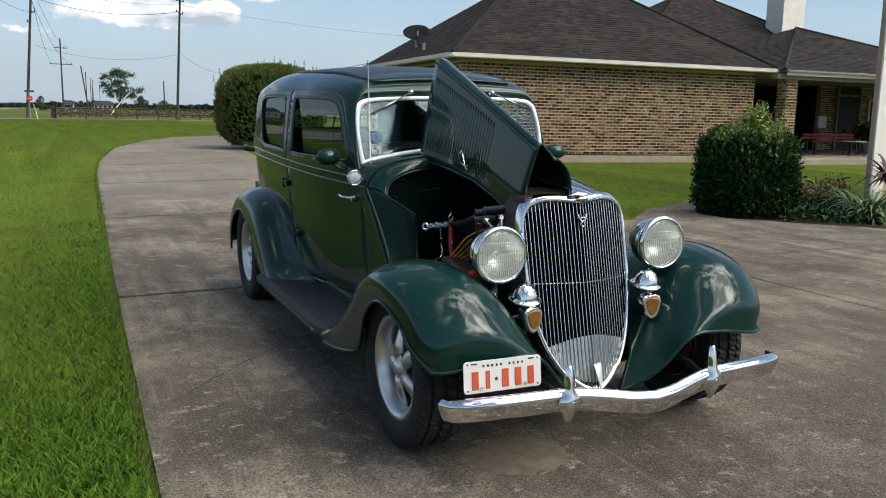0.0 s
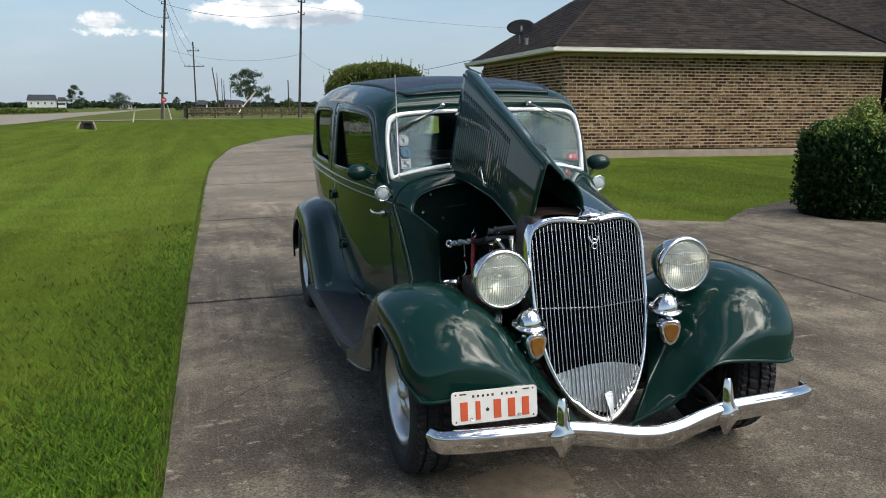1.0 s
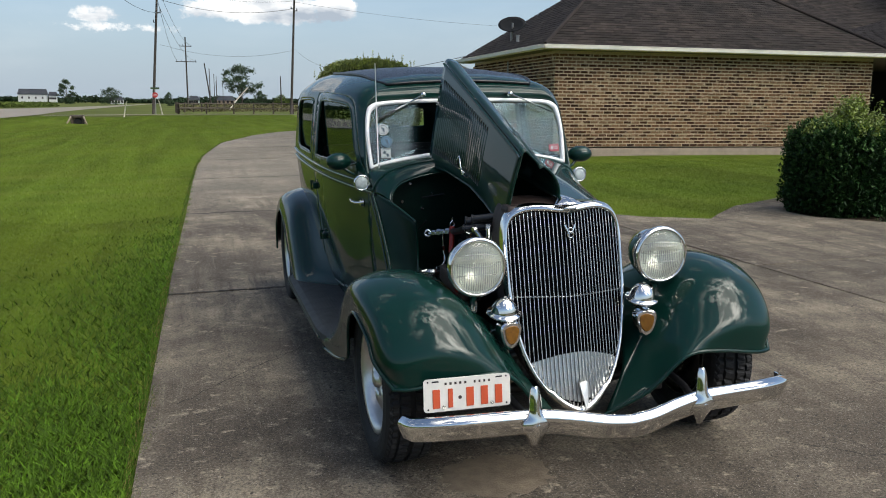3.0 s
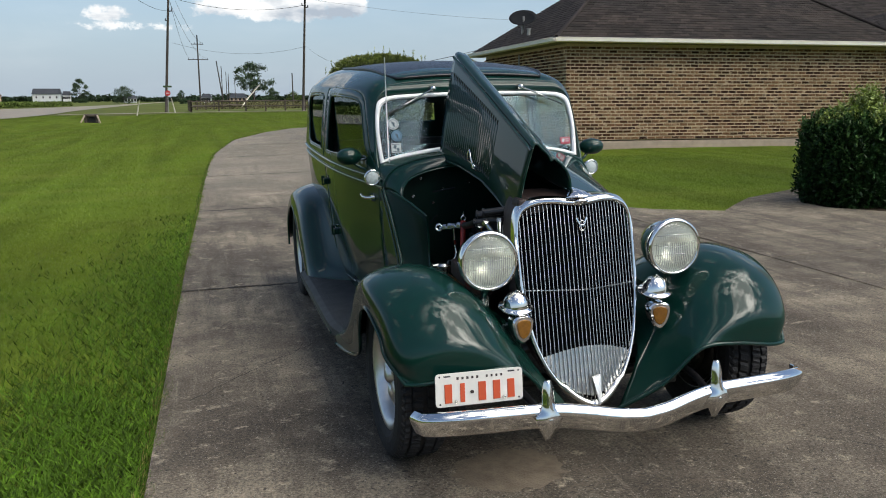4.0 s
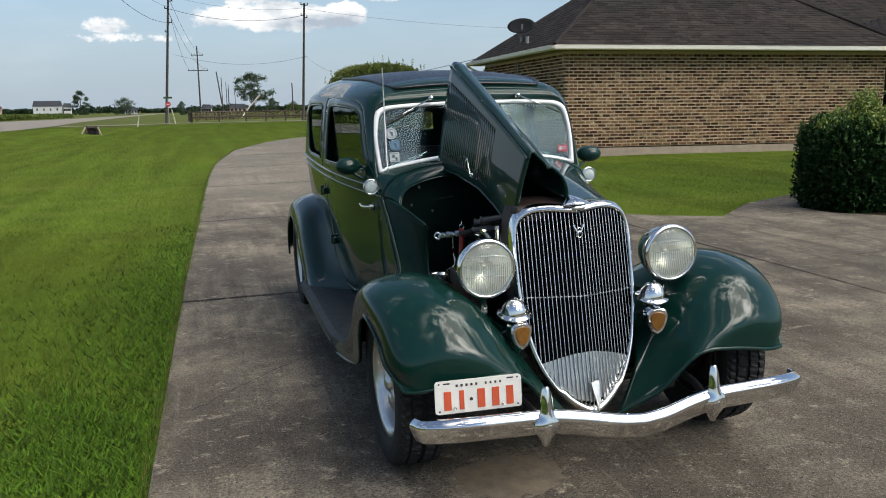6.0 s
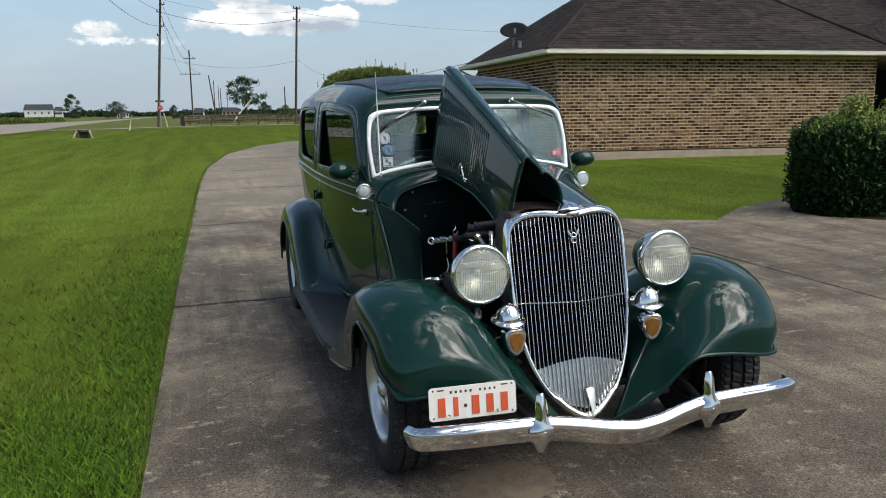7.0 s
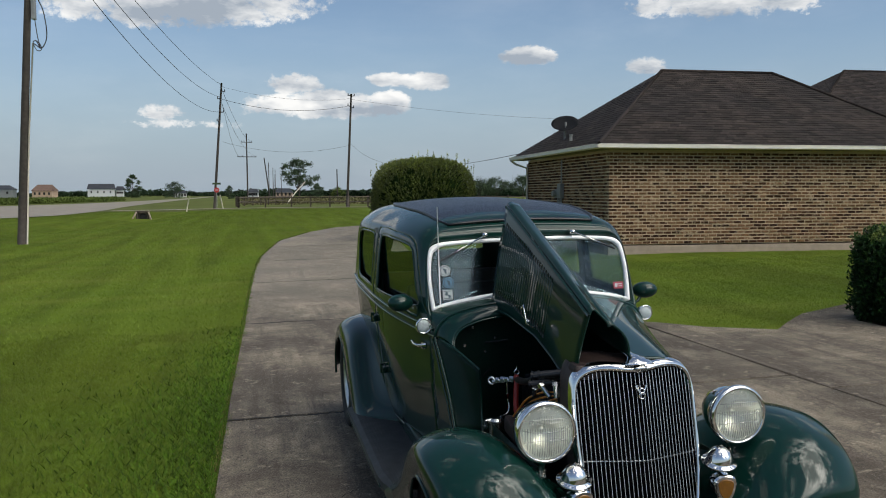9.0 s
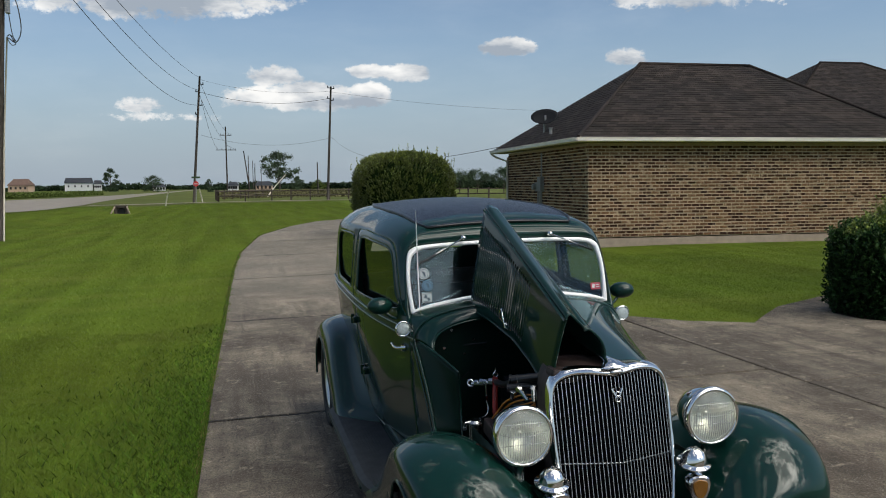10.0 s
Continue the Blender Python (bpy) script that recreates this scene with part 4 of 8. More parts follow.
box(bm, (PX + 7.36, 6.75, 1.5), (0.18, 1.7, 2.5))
part("porch_back", bm, M_shade_pane, house, "porch back wall coloured near-black as deep shade")
bm = bmesh.new()
box(bm, (PX + 6.0, 3.6, EAVE - 0.06), (12.1, 8.1, 0.05))
part("porch_ceiling", bm, M_trim_shade, house)
bm = bmesh.new()
box(bm, (PX + 4.6, -0.1, EAVE - 0.20), (9.6, 0.22, 0.15))
part("porch_beam", bm, M_trim_shade, house)
door = empty("house_door", HOUSE @ pose(PX + 8.56, 5.52, 0.31))
tagged(door, "dark glazed back door in a cream frame under the porch", "door")
bm = bmesh.new()
for dx in (-0.56, 0.56):
    box(bm, (dx, 0, 1.2), (0.055, 0.12, 2.4), bevel=0.006)
for dz in (2.05, 2.42):
    box(bm, (0, 0, dz), (1.06, 0.12, 0.05), bevel=0.006)
part("frame", bm, M_trim_shade, door)
bm = bmesh.new()
box(bm, (0, 0.02, 1.0), (1.0, 0.05, 2.0), bevel=0.01)
part("leaf", bm, M_shade_pane, door)
bm = bmesh.new()
box(bm, (0, 0.02, 2.24), (1.0, 0.04, 0.28))
part("transom_pane", bm, M_shade_pane, door)
win = empty("house_window", HOUSE @ pose(PX + 10.1, 5.53, 1.0))
tagged(win, "dark sash window with a white frame", "window")
for nm, c, s in (("frame", (-0.5, 0, 0.6), (0.07, 0.08, 1.3)), ("frame", (0.5, 0, 0.6), (0.07, 0.08, 1.3)), ("rail", (0, 0, 0.6), (0.93, 0.06, 0.05)), ("rail", (0, 0, 1.22), (0.93, 0.08, 0.06)), ("sill", (0, -0.03, -0.02), (1.1, 0.12, 0.06))):
    bm = bmesh.new()
    box(bm, c, s, bevel=0.004)
    part(nm, bm, M_white_paint, win)
bm = bmesh.new()
box(bm, (0, 0.03, 0.6), (0.93, 0.02, 1.18))
part("pane", bm, M_shade_pane, win)
bench = empty("garden_bench", HOUSE @ pose(PX + 4.85, 2.5, 0.31))
tagged(bench, "red painted slatted bench on the porch", "bench")
for k in range(4):
    bm = bmesh.new()
    box(bm, (0, 0.12 * k - 0.18, 0.42), (2.2, 0.09, 0.03), bevel=0.006)
    part("slat", bm, M_red_paint, bench)
for dx in (-0.95, 0.95):
    for dy in (-0.18, 0.18):
        bm = bmesh.new()
        box(bm, (dx, dy, 0.2), (0.06, 0.06, 0.4), bevel=0.006)
        part("leg", bm, M_black, bench)
for k in range(2):
    bm = bmesh.new()
    box(bm, (0, 0.24, 0.52 + 0.10 * k), (2.2, 0.03, 0.07), bevel=0.006)
    part("back_slat", bm, M_red_paint, bench)
stool = empty("side_table", HOUSE @ pose(PX + 4.7, 1.5, 0.31))
tagged(stool, "small metal side table with a pale top", "table")
bm = spin([(0, 0.46), (0.36, 0.46), (0.37, 0.45), (0.36, 0.43), (0, 0.43)], 20)
part("tabletop", bm, M_trim, stool)
for a in range(4):
    bm = bmesh.new()
    cyl(bm, (0.25 * math.cos(a * 1.57 + 0.4), 0.25 * math.sin(a * 1.57 + 0.4), 0.43), (0.33 * math.cos(a * 1.57 + 0.4), 0.33 * math.sin(a * 1.57 + 0.4), 0.0), 0.014, seg=8)
    part("leg", bm, M_black, stool)
box_w = empty("wall_box", HOUSE @ pose(17.12, 5.56, 1.35))
tagged(box_w, "small white plastic box on the brick porch wall", "wall box")
bm = bmesh.new()
box(bm, (0, 0, 0), (0.42, 0.14, 0.42), bevel=0.03)
part("housing", bm, M_white_paint, box_w)
bm = bmesh.new()
box(bm, (0, -0.075, -0.02), (0.34, 0.02, 0.30), bevel=0.008)
part("lid", bm, M_white_paint, box_w)
pot = empty("potted_plant", HOUSE @ pose(16.6, 2.9, 0.31))
tagged(pot, "leafy plant in a grey pot on the porch", "plant")
bm = spin([(0, 0), (0.22, 0), (0.30, 0.40), (0.33, 0.40), (0.33, 0.44), (0.27, 0.44), (0.25, 0.38), (0, 0.38)], 20)
part("pot", bm, M_grey_metal, pot)
_q = np.random.default_rng(8).normal(size=(700, 3)) * np.array([0.24, 0.24, 0.20]) + np.array([0, 0, 0.66])
leaves("foliage", _q, _q - np.array([0, 0, 0.5]), 0.07, M_leaf_dark, pot, "", 9)
chimney = empty("chimney", HOUSE @ pose(19.3, 10.2, 5.0))
tagged(chimney, "pale clapboard chimney above the roof", "chimney")
for k in range(14):
    bm = bmesh.new()
    box(bm, (0, 0, 0.1 + 0.19 * k), (1.15 + 0.02 * (k % 2), 1.0, 0.185), bevel=0.006)
    part("board", bm, M_trim, chimney)

# corner of the garage beside the planted bed
garage = empty("garage_wall", pose(8.23, 5.6, 0.0, 0, 0, -4))
tagged(garage, "tan garage wall with a cream corner board", "wall", kind="structure")
bm = bmesh.new()
box(bm, (1.72, -0.1, 1.9), (3.2, 0.2, 4.2))
part("siding", bm, M_stucco, garage)
bm = bmesh.new()
box(bm, (0.11, -0.205, 1.9), (0.22, 0.03, 4.2), bevel=0.008)
part("corner_board", bm, M_trim, garage)

# ---- poles and wires ----
def pole(x, y, h, lean=(0.0, 0.0), r=0.15, name="utility_pole", label="weathered wooden utility pole on the grass"):
    z = float(ground_z(x, y)) - 0.02
    p = empty(name, pose(x, y, z))
    tagged(p, label, "utility pole", "utility poles")
    top = Vector((math.tan(radians(lean[0])) * h, math.tan(radians(lean[1])) * h, h))
    tube("shaft", [top * t for t in np.linspace(0, 1, 7)], r, M_wood_pole, p, seg=10, taper=r * 0.68)
    return p, Vector((x, y, z)) + top


def crossarm(p, at, half, turn):
    bm = bmesh.new()
    box(bm, at, (2 * half, 0.1, 0.13), Matrix.Rotation(radians(turn), 4, "Z"), 0.01)
    part("crossarm", bm, M_wood_pole, p)
    for s in (-0.92, -0.45, 0.45, 0.92):
        bm = bmesh.new()
        o = Vector((s * half * math.cos(radians(turn)), s * half * math.sin(radians(turn)), 0))
        cyl(bm, Vector(at) + o + Vector((0, 0, 0.05)), Vector(at) + o + Vector((0, 0, 0.32)), 0.05, 0.03, 8)
        part("insulator", bm, M_black, p)


p_big, big_top = pole(-9.29, 29.0, 10.8, (3.1, 0), 0.15)
tube("conduit", [(0.19, -0.05, 0.0), (0.36, -0.05, 3.72), (0.588, -0.05, 6.97)], 0.03, M_pale_post, p_big, "pale riser conduit", 6)
bm = bmesh.new()
box(bm, (0.645, -0.05, 8.2), (0.13, 0.22, 0.86), bevel=0.02)
part("equipment_box", bm, M_grey_metal, p_big)
tube("cable_loop", [tuple(q) for q in cr([(0.588, -0.05, 6.97), (0.70, -0.08, 6.90), (0.87, -0.1, 6.80), (1.02, -0.1, 7.05), (1.05, -0.1, 7.45), (0.95, -0.1, 8.1), (0.78, -0.1, 8.5)], 24)], 0.018, M_wire, p_big)
tube("cable_loop", [tuple(q) for q in cr([(0.588, -0.05, 7.0), (0.70, -0.08, 7.05), (0.83, -0.1, 6.80), (0.75, -0.1, 7.2), (0.68, -0.1, 7.8)], 20)], 0.015, M_wire, p_big)
tube("cable_loop", [tuple(q) for q in cr([(0.588, -0.05, 6.95), (0.72, -0.08, 6.72), (0.86, -0.1, 6.74), (0.84, -0.1, 6.9), (0.70, -0.1, 7.05), (0.59, -0.05, 7.0)], 20)], 0.014, M_wire, p_big)
p1, p1_top = pole(-5.7, 96.5, 14.2, (4.2, 0), 0.165)
p2, p2_top = pole(9.25, 95.0, 13.0, (2.6, 0), 0.16)
p3, p3_top = pole(-2.4, 170.0, 13.6, (-0.4, 0), 0.165)
crossarm(p3, (-0.06, 0, 9.0), 1.9, 0)
crossarm(p3, (-0.08, 0, 11.9), 1.1, 0)
pole(2.4, 190.0, 9.6, (-7.5, 0), 0.165)
for i, (px, py, ph, ln) in enumerate(((3.3, 250, 10.7, -0.6), (5.65, 300, 10.7, -0.5), (7.6, 350, 11.4, 0), (10.2, 460, 12, 0), (12.4, 540, 13, 0), (12, 410, 11, 0), (14.5, 160, 6.2, -0.8), (23.5, 460, 14, 0), (43, 240, 7, 0.5))):
    pole(px, py, ph, (ln, 0), 0.14)


def wire(a, b, sag, r=0.022, name="overhead_wire"):
    a, b = Vector(a), Vector(b)
    pts = [a.lerp(b, t) - Vector((0, 0, sag * 4 * t * (1 - t))) for t in np.linspace(0, 1, 22)]
    ob = tube(name, pts, r, M_wire, None, "", 5)
    tagged(ob, "black overhead cable between utility poles", "cable", "overhead cables")
    return ob


off = Vector((0, 0, 1))
for dz, sg in ((-0.2, 1.0), (-1.6, 1.6), (-3.2, 2.1)):
    wire(big_top + Vector((0, 0, dz * 0.55 + 2.2)), p1_top + off * dz, sg * 0.9, 0.018)
wire(p1_top + off * -1.8, p2_top + off * -1.3, 0.9, 0.024)
wire(p1_top + off * -0.4, p2_top + off * -0.5, 0.7, 0.012)
wire(p2_top + off * -0.6, (60, 84, 11.0), 1.6, 0.012)
wire(p2_top + off * -5.8, p1_top + off * -6.6, 1.0, 0.013)
wire(p2_top + off * -5.8, HOUSE @ Vector((0.2, WING_D - 0.2, EAVE + 0.12)), 1.3, 0.010)
wire(p1_top + off * -0.6, p3_top + off * -1.5 + Vector((0.9, 0, 0)), 1.2, 0.02)
wire(p1_top + off * -2.2, p3_top + off * -4.3 + Vector((-1.6, 0, 0)), 1.2, 0.02)
wire(p1_top + off * -2.4, p3_top + off * -4.3 + Vector((1.6, 0, 0)), 1.4, 0.02)
# insulators and brackets at the pole heads
for p_, hs in ((p1, ((13.2, .25), (12.4, -.2), (10.9, .25), (9.9, -.15))), (p2, ((12.8, -.22), (12.75, .22), (11.6, -.2), (11.4, .2)))):
    tilt_ = math.tan(radians(4.2 if p_ is p1 else 2.6))
    for hz, dx in hs:
        bm = bmesh.new()
        cyl(bm, (tilt_ * hz, -.05, hz), (tilt_ * hz + dx * 1.6, -.05, hz + .06), .05, seg=6)
        cyl(bm, (tilt_ * hz + dx * 1.6, -.05, hz), (tilt_ * hz + dx * 1.6, -.05, hz + .3), .07, .04, seg=8)
        part("insulator", bm, M_black, p_)

# stop sign at the corner, leaning stakes
sign = empty("stop_sign", pose(-5.3, 93.6, float(ground_z(-5.3, 93.6))))
tagged(sign, "red octagonal road sign with a green street blade on a post", "road sign")
bm = bmesh.new()
cyl(bm, (0, 0, 0), (0, 0, 2.9), 0.04, seg=8)
part("post", bm, M_grey_metal, sign)
bm = bmesh.new()
cyl(bm, (0, -0.06, 2.1), (0, -0.09, 2.1), 0.30, seg=8)
part("face", bm, M_sign_red, sign)
bm = bmesh.new()
box(bm, (0, -0.06, 2.1), (0.34, 0.02, 0.08))
moved(bm, pose(0, -0.05, 0))
part("lettering_bar", bm, M_white_paint, sign)
bm = bmesh.new()
box(bm, (0, -0.05, 2.8), (0.9, 0.02, 0.2))
part("street_blade", bm, M_leaf_far, sign, "green street name blade")
for sx, sy, dx, hh in ((-8.0, 86, 0.35, 1.35), (-4.6, 93, -0.35, 1.5)):
    st = tube("stake", [(sx, sy, float(ground_z(sx, sy)) - 0.1), (sx + dx * 0.5, sy, hh * 0.5), (sx + dx, sy, hh)], 0.06, M_pale_post, None, "", 6)
    tagged(st, "pale leaning marker stake in the grass", "stake", "marker stakes")

# culvert headwall in the ditch
culvert = empty("culvert", pose(-10.85, 74.9, float(ground_z(-10.85, 74.9)) + 0.06) @ Matrix.Diagonal((0.95, 0.95, 0.95, 1)))
tagged(culvert, "grey concrete culvert mouth in the roadside ditch", "culvert")
bm = bmesh.new()
box(bm, (0, 0, 0.63), (1.16, 0.5, 0.2), bevel=0.03)
for s in (-1, 1):
    box(bm, (s * 0.5, 0, 0.22), (0.16, 0.5, 0.66), bevel=0.02)
part("headwall", bm, M_fence, culvert)
for s in (-1, 1):
    bm = bmesh.new()
    cyl(bm, (s * 0.52, -0.2, 0.62), (s * 0.86, -0.9, -0.12), 0.075, 0.065, 6)
    part("wing_post", bm, M_slab, culvert, "pale slanted side post")
bm = bmesh.new()
box(bm, (0, 0.1, 0.25), (0.9, 0.1, 0.7))
part("back_wall", bm, M_fence, culvert)
# closed disc, the darkness inside the pipe put into its colour
bm = bmesh.new()
cyl(bm, (0.03, 0.02, 0.17), (0.03, 0.16, 0.17), 0.34, seg=20)
part("mouth", bm, M_shade_pane, culvert)

# ---- plank fence along the lane ----
def fence(name, pts, h=1.25, rails=2, label="dark weathered plank fence along the pasture"):
    f = empty(name)
    tagged(f, label, "fence")
    for a, b in zip(pts, pts[1:]):
        a, b = Vector(a), Vector(b)
        n = max(int((b - a).length / 2.15), 1)
        for i in range(n):
            q, r = a.lerp(b, i / n), a.lerp(b, (i + 1) / n)
            zq, zr = float(ground_z(q.x, q.y)), float(ground_z(r.x, r.y))
            bm = bmesh.new()
            box(bm, (q.x, q.y, zq + h / 2), (0.16, 0.16, h + 0.15))
            part("post", bm, M_fence, f)
            for k in range(rails):
                z = h * (0.48 + 0.44 * k)
                bm = bmesh.new()
                cyl(bm, (q.x, q.y - 0.09, zq + z), (r.x, r.y - 0.09, zr + z), 0.06, seg=4)
                part("rail", bm, M_fence, f)
    return f


fence("plank_fence", [(-3.0, 97.5), (3, 97.5), (14, 95.5), (34, 88), (70, 76)])
fence("plank_fence", [(-3.0, 97.5), (-3.6, 112), (4, 126)])
br = tube("brace_post", [(2.6, 99.0, 0.5), (3.6, 101, 1.7), (5.0, 104, 3.1)], 0.07, M_pale_post, None, "", 6)
tagged(br, "pale leaning brace pole beside the fence", "pole")


# ---- far trees, woods, houses ----
def tree(x, y, h, crown_r, seed, mat=None, open_crown=0.5, trunk_r=None, low=0.34):
    """Tapered trunk, limbs and a crown of leaf clumps with gaps."""
    rng = np.random.default_rng(seed)
    z = float(ground_z(x, y)) - 0.05
    t = empty("tree", pose(x, y, z))
    tr = trunk_r or h * 0.022
    th = h * 0.34
    tube("trunk", [(0, 0, 0), (0.05 * h * rng.normal() * 0.3, 0, th * 0.5), (0.03 * h * rng.normal(), 0.02 * h, th), (0.02 * h, 0, h * 0.72)], tr, M_bark, t, seg=8, taper=tr * 0.35)
    pts, nrm = [], []
    mid, half = (1 + low) * 0.5, (1 - low) * 0.5
    for i in range(64):
        a, v = rng.uniform(0, 6.28), rng.uniform(-1, 0.96)
        zz = h * (mid + half * v)
        rr = crown_r * math.sqrt(max(1.0 - abs(v + 0.15) ** 2.4, 0.03)) * math.sqrt(rng.uniform(0.05, 1.0))
        c = np.array([rr * math.cos(a), rr * math.sin(a), zz])
        if i % 4 == 0:
            tube("limb", [(0, 0, th * rng.uniform(0.6, 1.1)), tuple(c * np.array([0.55, 0.55, 0.85])), tuple(c)], tr * 0.38, M_bark, t, seg=5, taper=tr * 0.1)
        k = int(90 * (1.3 - open_crown * 0.5))
        d = rng.normal(size=(k, 3))
        d /= np.linalg.norm(d, axis=1)[:, None]
        s = crown_r * rng.uniform(0.20, 0.36) * (1.15 - open_crown * 0.35)
        pts.append(c + d * s * rng.uniform(0.1, 1, (k, 1)) * np.array([1, 1, 0.7]))
        nrm.append(d)
    leaves("crown", np.vstack(pts), np.vstack(nrm), h * 0.020, mat or M_leaf_far, t, "", seed, 0.6)
    return tagged(t, "dark green broadleaf tree standing in open pasture", "tree", "far trees")


tree(12.3, 260, 12.0, 6.3, 3, open_crown=1.0, low=0.36)
tree(-61, 450, 11.4, 4.4, 4, open_crown=0.0, low=0.05)
tree(-34.6, 380, 7.0, 4.6, 5, open_crown=0.1, low=0.05)
tree(15.0, 220, 4.2, 1.8, 8, open_crown=0.0, low=0.02)
tree(20.4, 220, 3.2, 2.1, 9, M_crop, open_crown=0.0, low=0.02)
tree(-9.3, 300, 4.5, 1.7, 13, open_crown=0.0, low=0.02)
tree(40.0, 150, 4.2, 3.2, 10, open_crown=0.1)
tree(44.0, 152, 4.4, 3.2, 11, open_crown=0.1)
tree(48.0, 148, 4.6, 3.4, 12, open_crown=0.1)


def woods(name, pts, h, seed, dens=2.2):
    """A far belt of woodland: many leaf clumps of uneven height."""
    rng = np.random.default_rng(seed)
    P, N = [], []
    for a, b in zip(pts, pts[1:]):
        a, b = np.array(a, float), np.array(b, float)
        n = int(np.linalg.norm(b - a) / dens)
        for i in range(n):
            c = a + (b - a) * (i + rng.uniform()) / n
            hh = h * rng.uniform(0.75, 1.08) * (1.05 + 0.75 * noise.noise(Vector((c[0] * 0.022, seed, 0.3))))
            k = 80
            d = rng.normal(size=(k, 3))
            d /= np.linalg.norm(d, axis=1)[:, None]
            q = d * np.array([dens * 1.5, 3.0, hh * 0.5]) * rng.uniform(0.5, 1, (k, 1))
            q[:, 2] += hh * 0.5
            P.append(q + np.array([c[0], c[1], float(ground_z(c[0], c[1]))]))
            N.append(d)
    ob = leaves(name, np.vstack(P), np.vstack(N), 0.9, M_woods, None, "", seed, 0.8)
    return tagged(ob, "dark belt of far woodland along the horizon", "woods", kind="stuff")


woods("far_woods", [(-420, 560), (-200, 640), (-20, 700), (160, 690), (420, 620)], 4.6, 21, 2.6)
woods("scrub_belt", [(-14, 520), (40, 520), (90, 430), (170, 330)], 3.2, 22, 2.0)
# tall grass along the far side of the road
rng = np.random.default_rng(77)
k = 60000
gp = np.stack([rng.uniform(-110, -36, k), rng.uniform(0, 1, k), np.zeros(k)], 1)
gp[:, 1] = 150 + (gp[:, 0] + 70) * 0.25 + rng.uniform(-16, 16, k) + np.maximum(0, gp[:, 0] + 48) * 6
gp[:, 2] = ground_z(gp[:, 0], gp[:, 1]) + rng.uniform(0, 1.15, k)
tagged(leaves("tall_grass", gp, rng.normal(size=(k, 3)) + np.array([0, -0.6, 0.4]), 0.32, M_crop, None, "", 6, 0.35), "tall rough grass beside the road", "grass", kind="stuff")
# dry scrub in the pasture behind the fence
k = 16000
gp = np.stack([rng.uniform(-4, 60, k), rng.uniform(118, 230, k), np.zeros(k)], 1)
gp[:, 0] = -3 + (gp[:, 0] + 3) * gp[:, 1] / 230
gp[:, 2] = ground_z(gp[:, 0], gp[:, 1]) + rng.uniform(0, 1, k) ** 1.9 * (0.35 + 0.65 * np.abs(np.sin(gp[:, 0] * 0.31 + gp[:, 1] * 0.07)))
tagged(leaves("dry_scrub", gp, rng.normal(size=(k, 3)), 0.20, M_brush, None, "", 15, 0.4), "brown dry scrub in the pasture", "scrub", kind="stuff")


def far_house(x, y, w, d, h, wall_m, roof_m, turn, label, gable=2.4, hip=0.12):
    """A far farmhouse with its own walls, roof and windows."""
    hs = empty("farmhouse", pose(x, y, float(ground_z(x, y)), 0, 0, turn))
    tagged(hs, label, "house", "far houses")
    bm = bmesh.new()
    box(bm, (0, 0, h / 2), (w, d, h))
    part("wall", bm, wall_m, hs)
    bm = bmesh.new()
    o = 0.5
    v = [bm.verts.new(q) for q in ((-w / 2 - o, -d / 2 - o, h), (w / 2 + o, -d / 2 - o, h), (w / 2 + o, d / 2 + o, h), (-w / 2 - o, d / 2 + o, h), (-w / 2 + w * hip, 0, h + gable), (w / 2 - w * hip, 0, h + gable))]
    for f in ((0, 1, 5, 4), (1, 2, 5), (2, 3, 4, 5), (3, 0, 4), (3, 2, 1, 0)):
        bm.faces.new([v[i] for i in f])
    part("roof", bm, roof_m, hs)
    for i in range(4):
        bm = bmesh.new()
        box(bm, (-w * 0.36 + w * 0.24 * i, -d / 2 - 0.02, h * 0.62), (1.0, 0.08, 1.3))
        part("window", bm, M_shade_pane, hs)
    return hs


far_house(-100.6, 600, 16.5, 9, 5.2, M_white_paint, M_grey_roof, 4, "white two-storey farmhouse with a slate-blue roof", 3.6, 0.01)
far_house(-89.6, 606, 4.5, 7, 4.6, M_white_paint, M_grey_roof, 4, "white annexe of a farmhouse", 2.6, 0.02)
far_house(-109, 480, 10, 9, 3.6, M_stucco, M_red_roof, -8, "low house with a reddish hip roof", 3.4)
far_house(-138, 500, 18, 9, 4.4, M_grey_metal, M_grey_roof, 0, "long low grey barn", 2.4)
far_house(-42, 500, 6.5, 6, 2.2, M_white_paint, M_grey_roof, 10, "small white house beyond the road", 2.0)
far_house(-1.1, 420, 4.4, 6, 2.2, M_white_paint, M_grey_roof, -6, "small pale house beyond the pasture", 1.9)
far_house(13.6, 420, 8, 6, 2.0, M_stucco, M_grey_roof, -6, "low tan house beyond the pasture", 2.2)

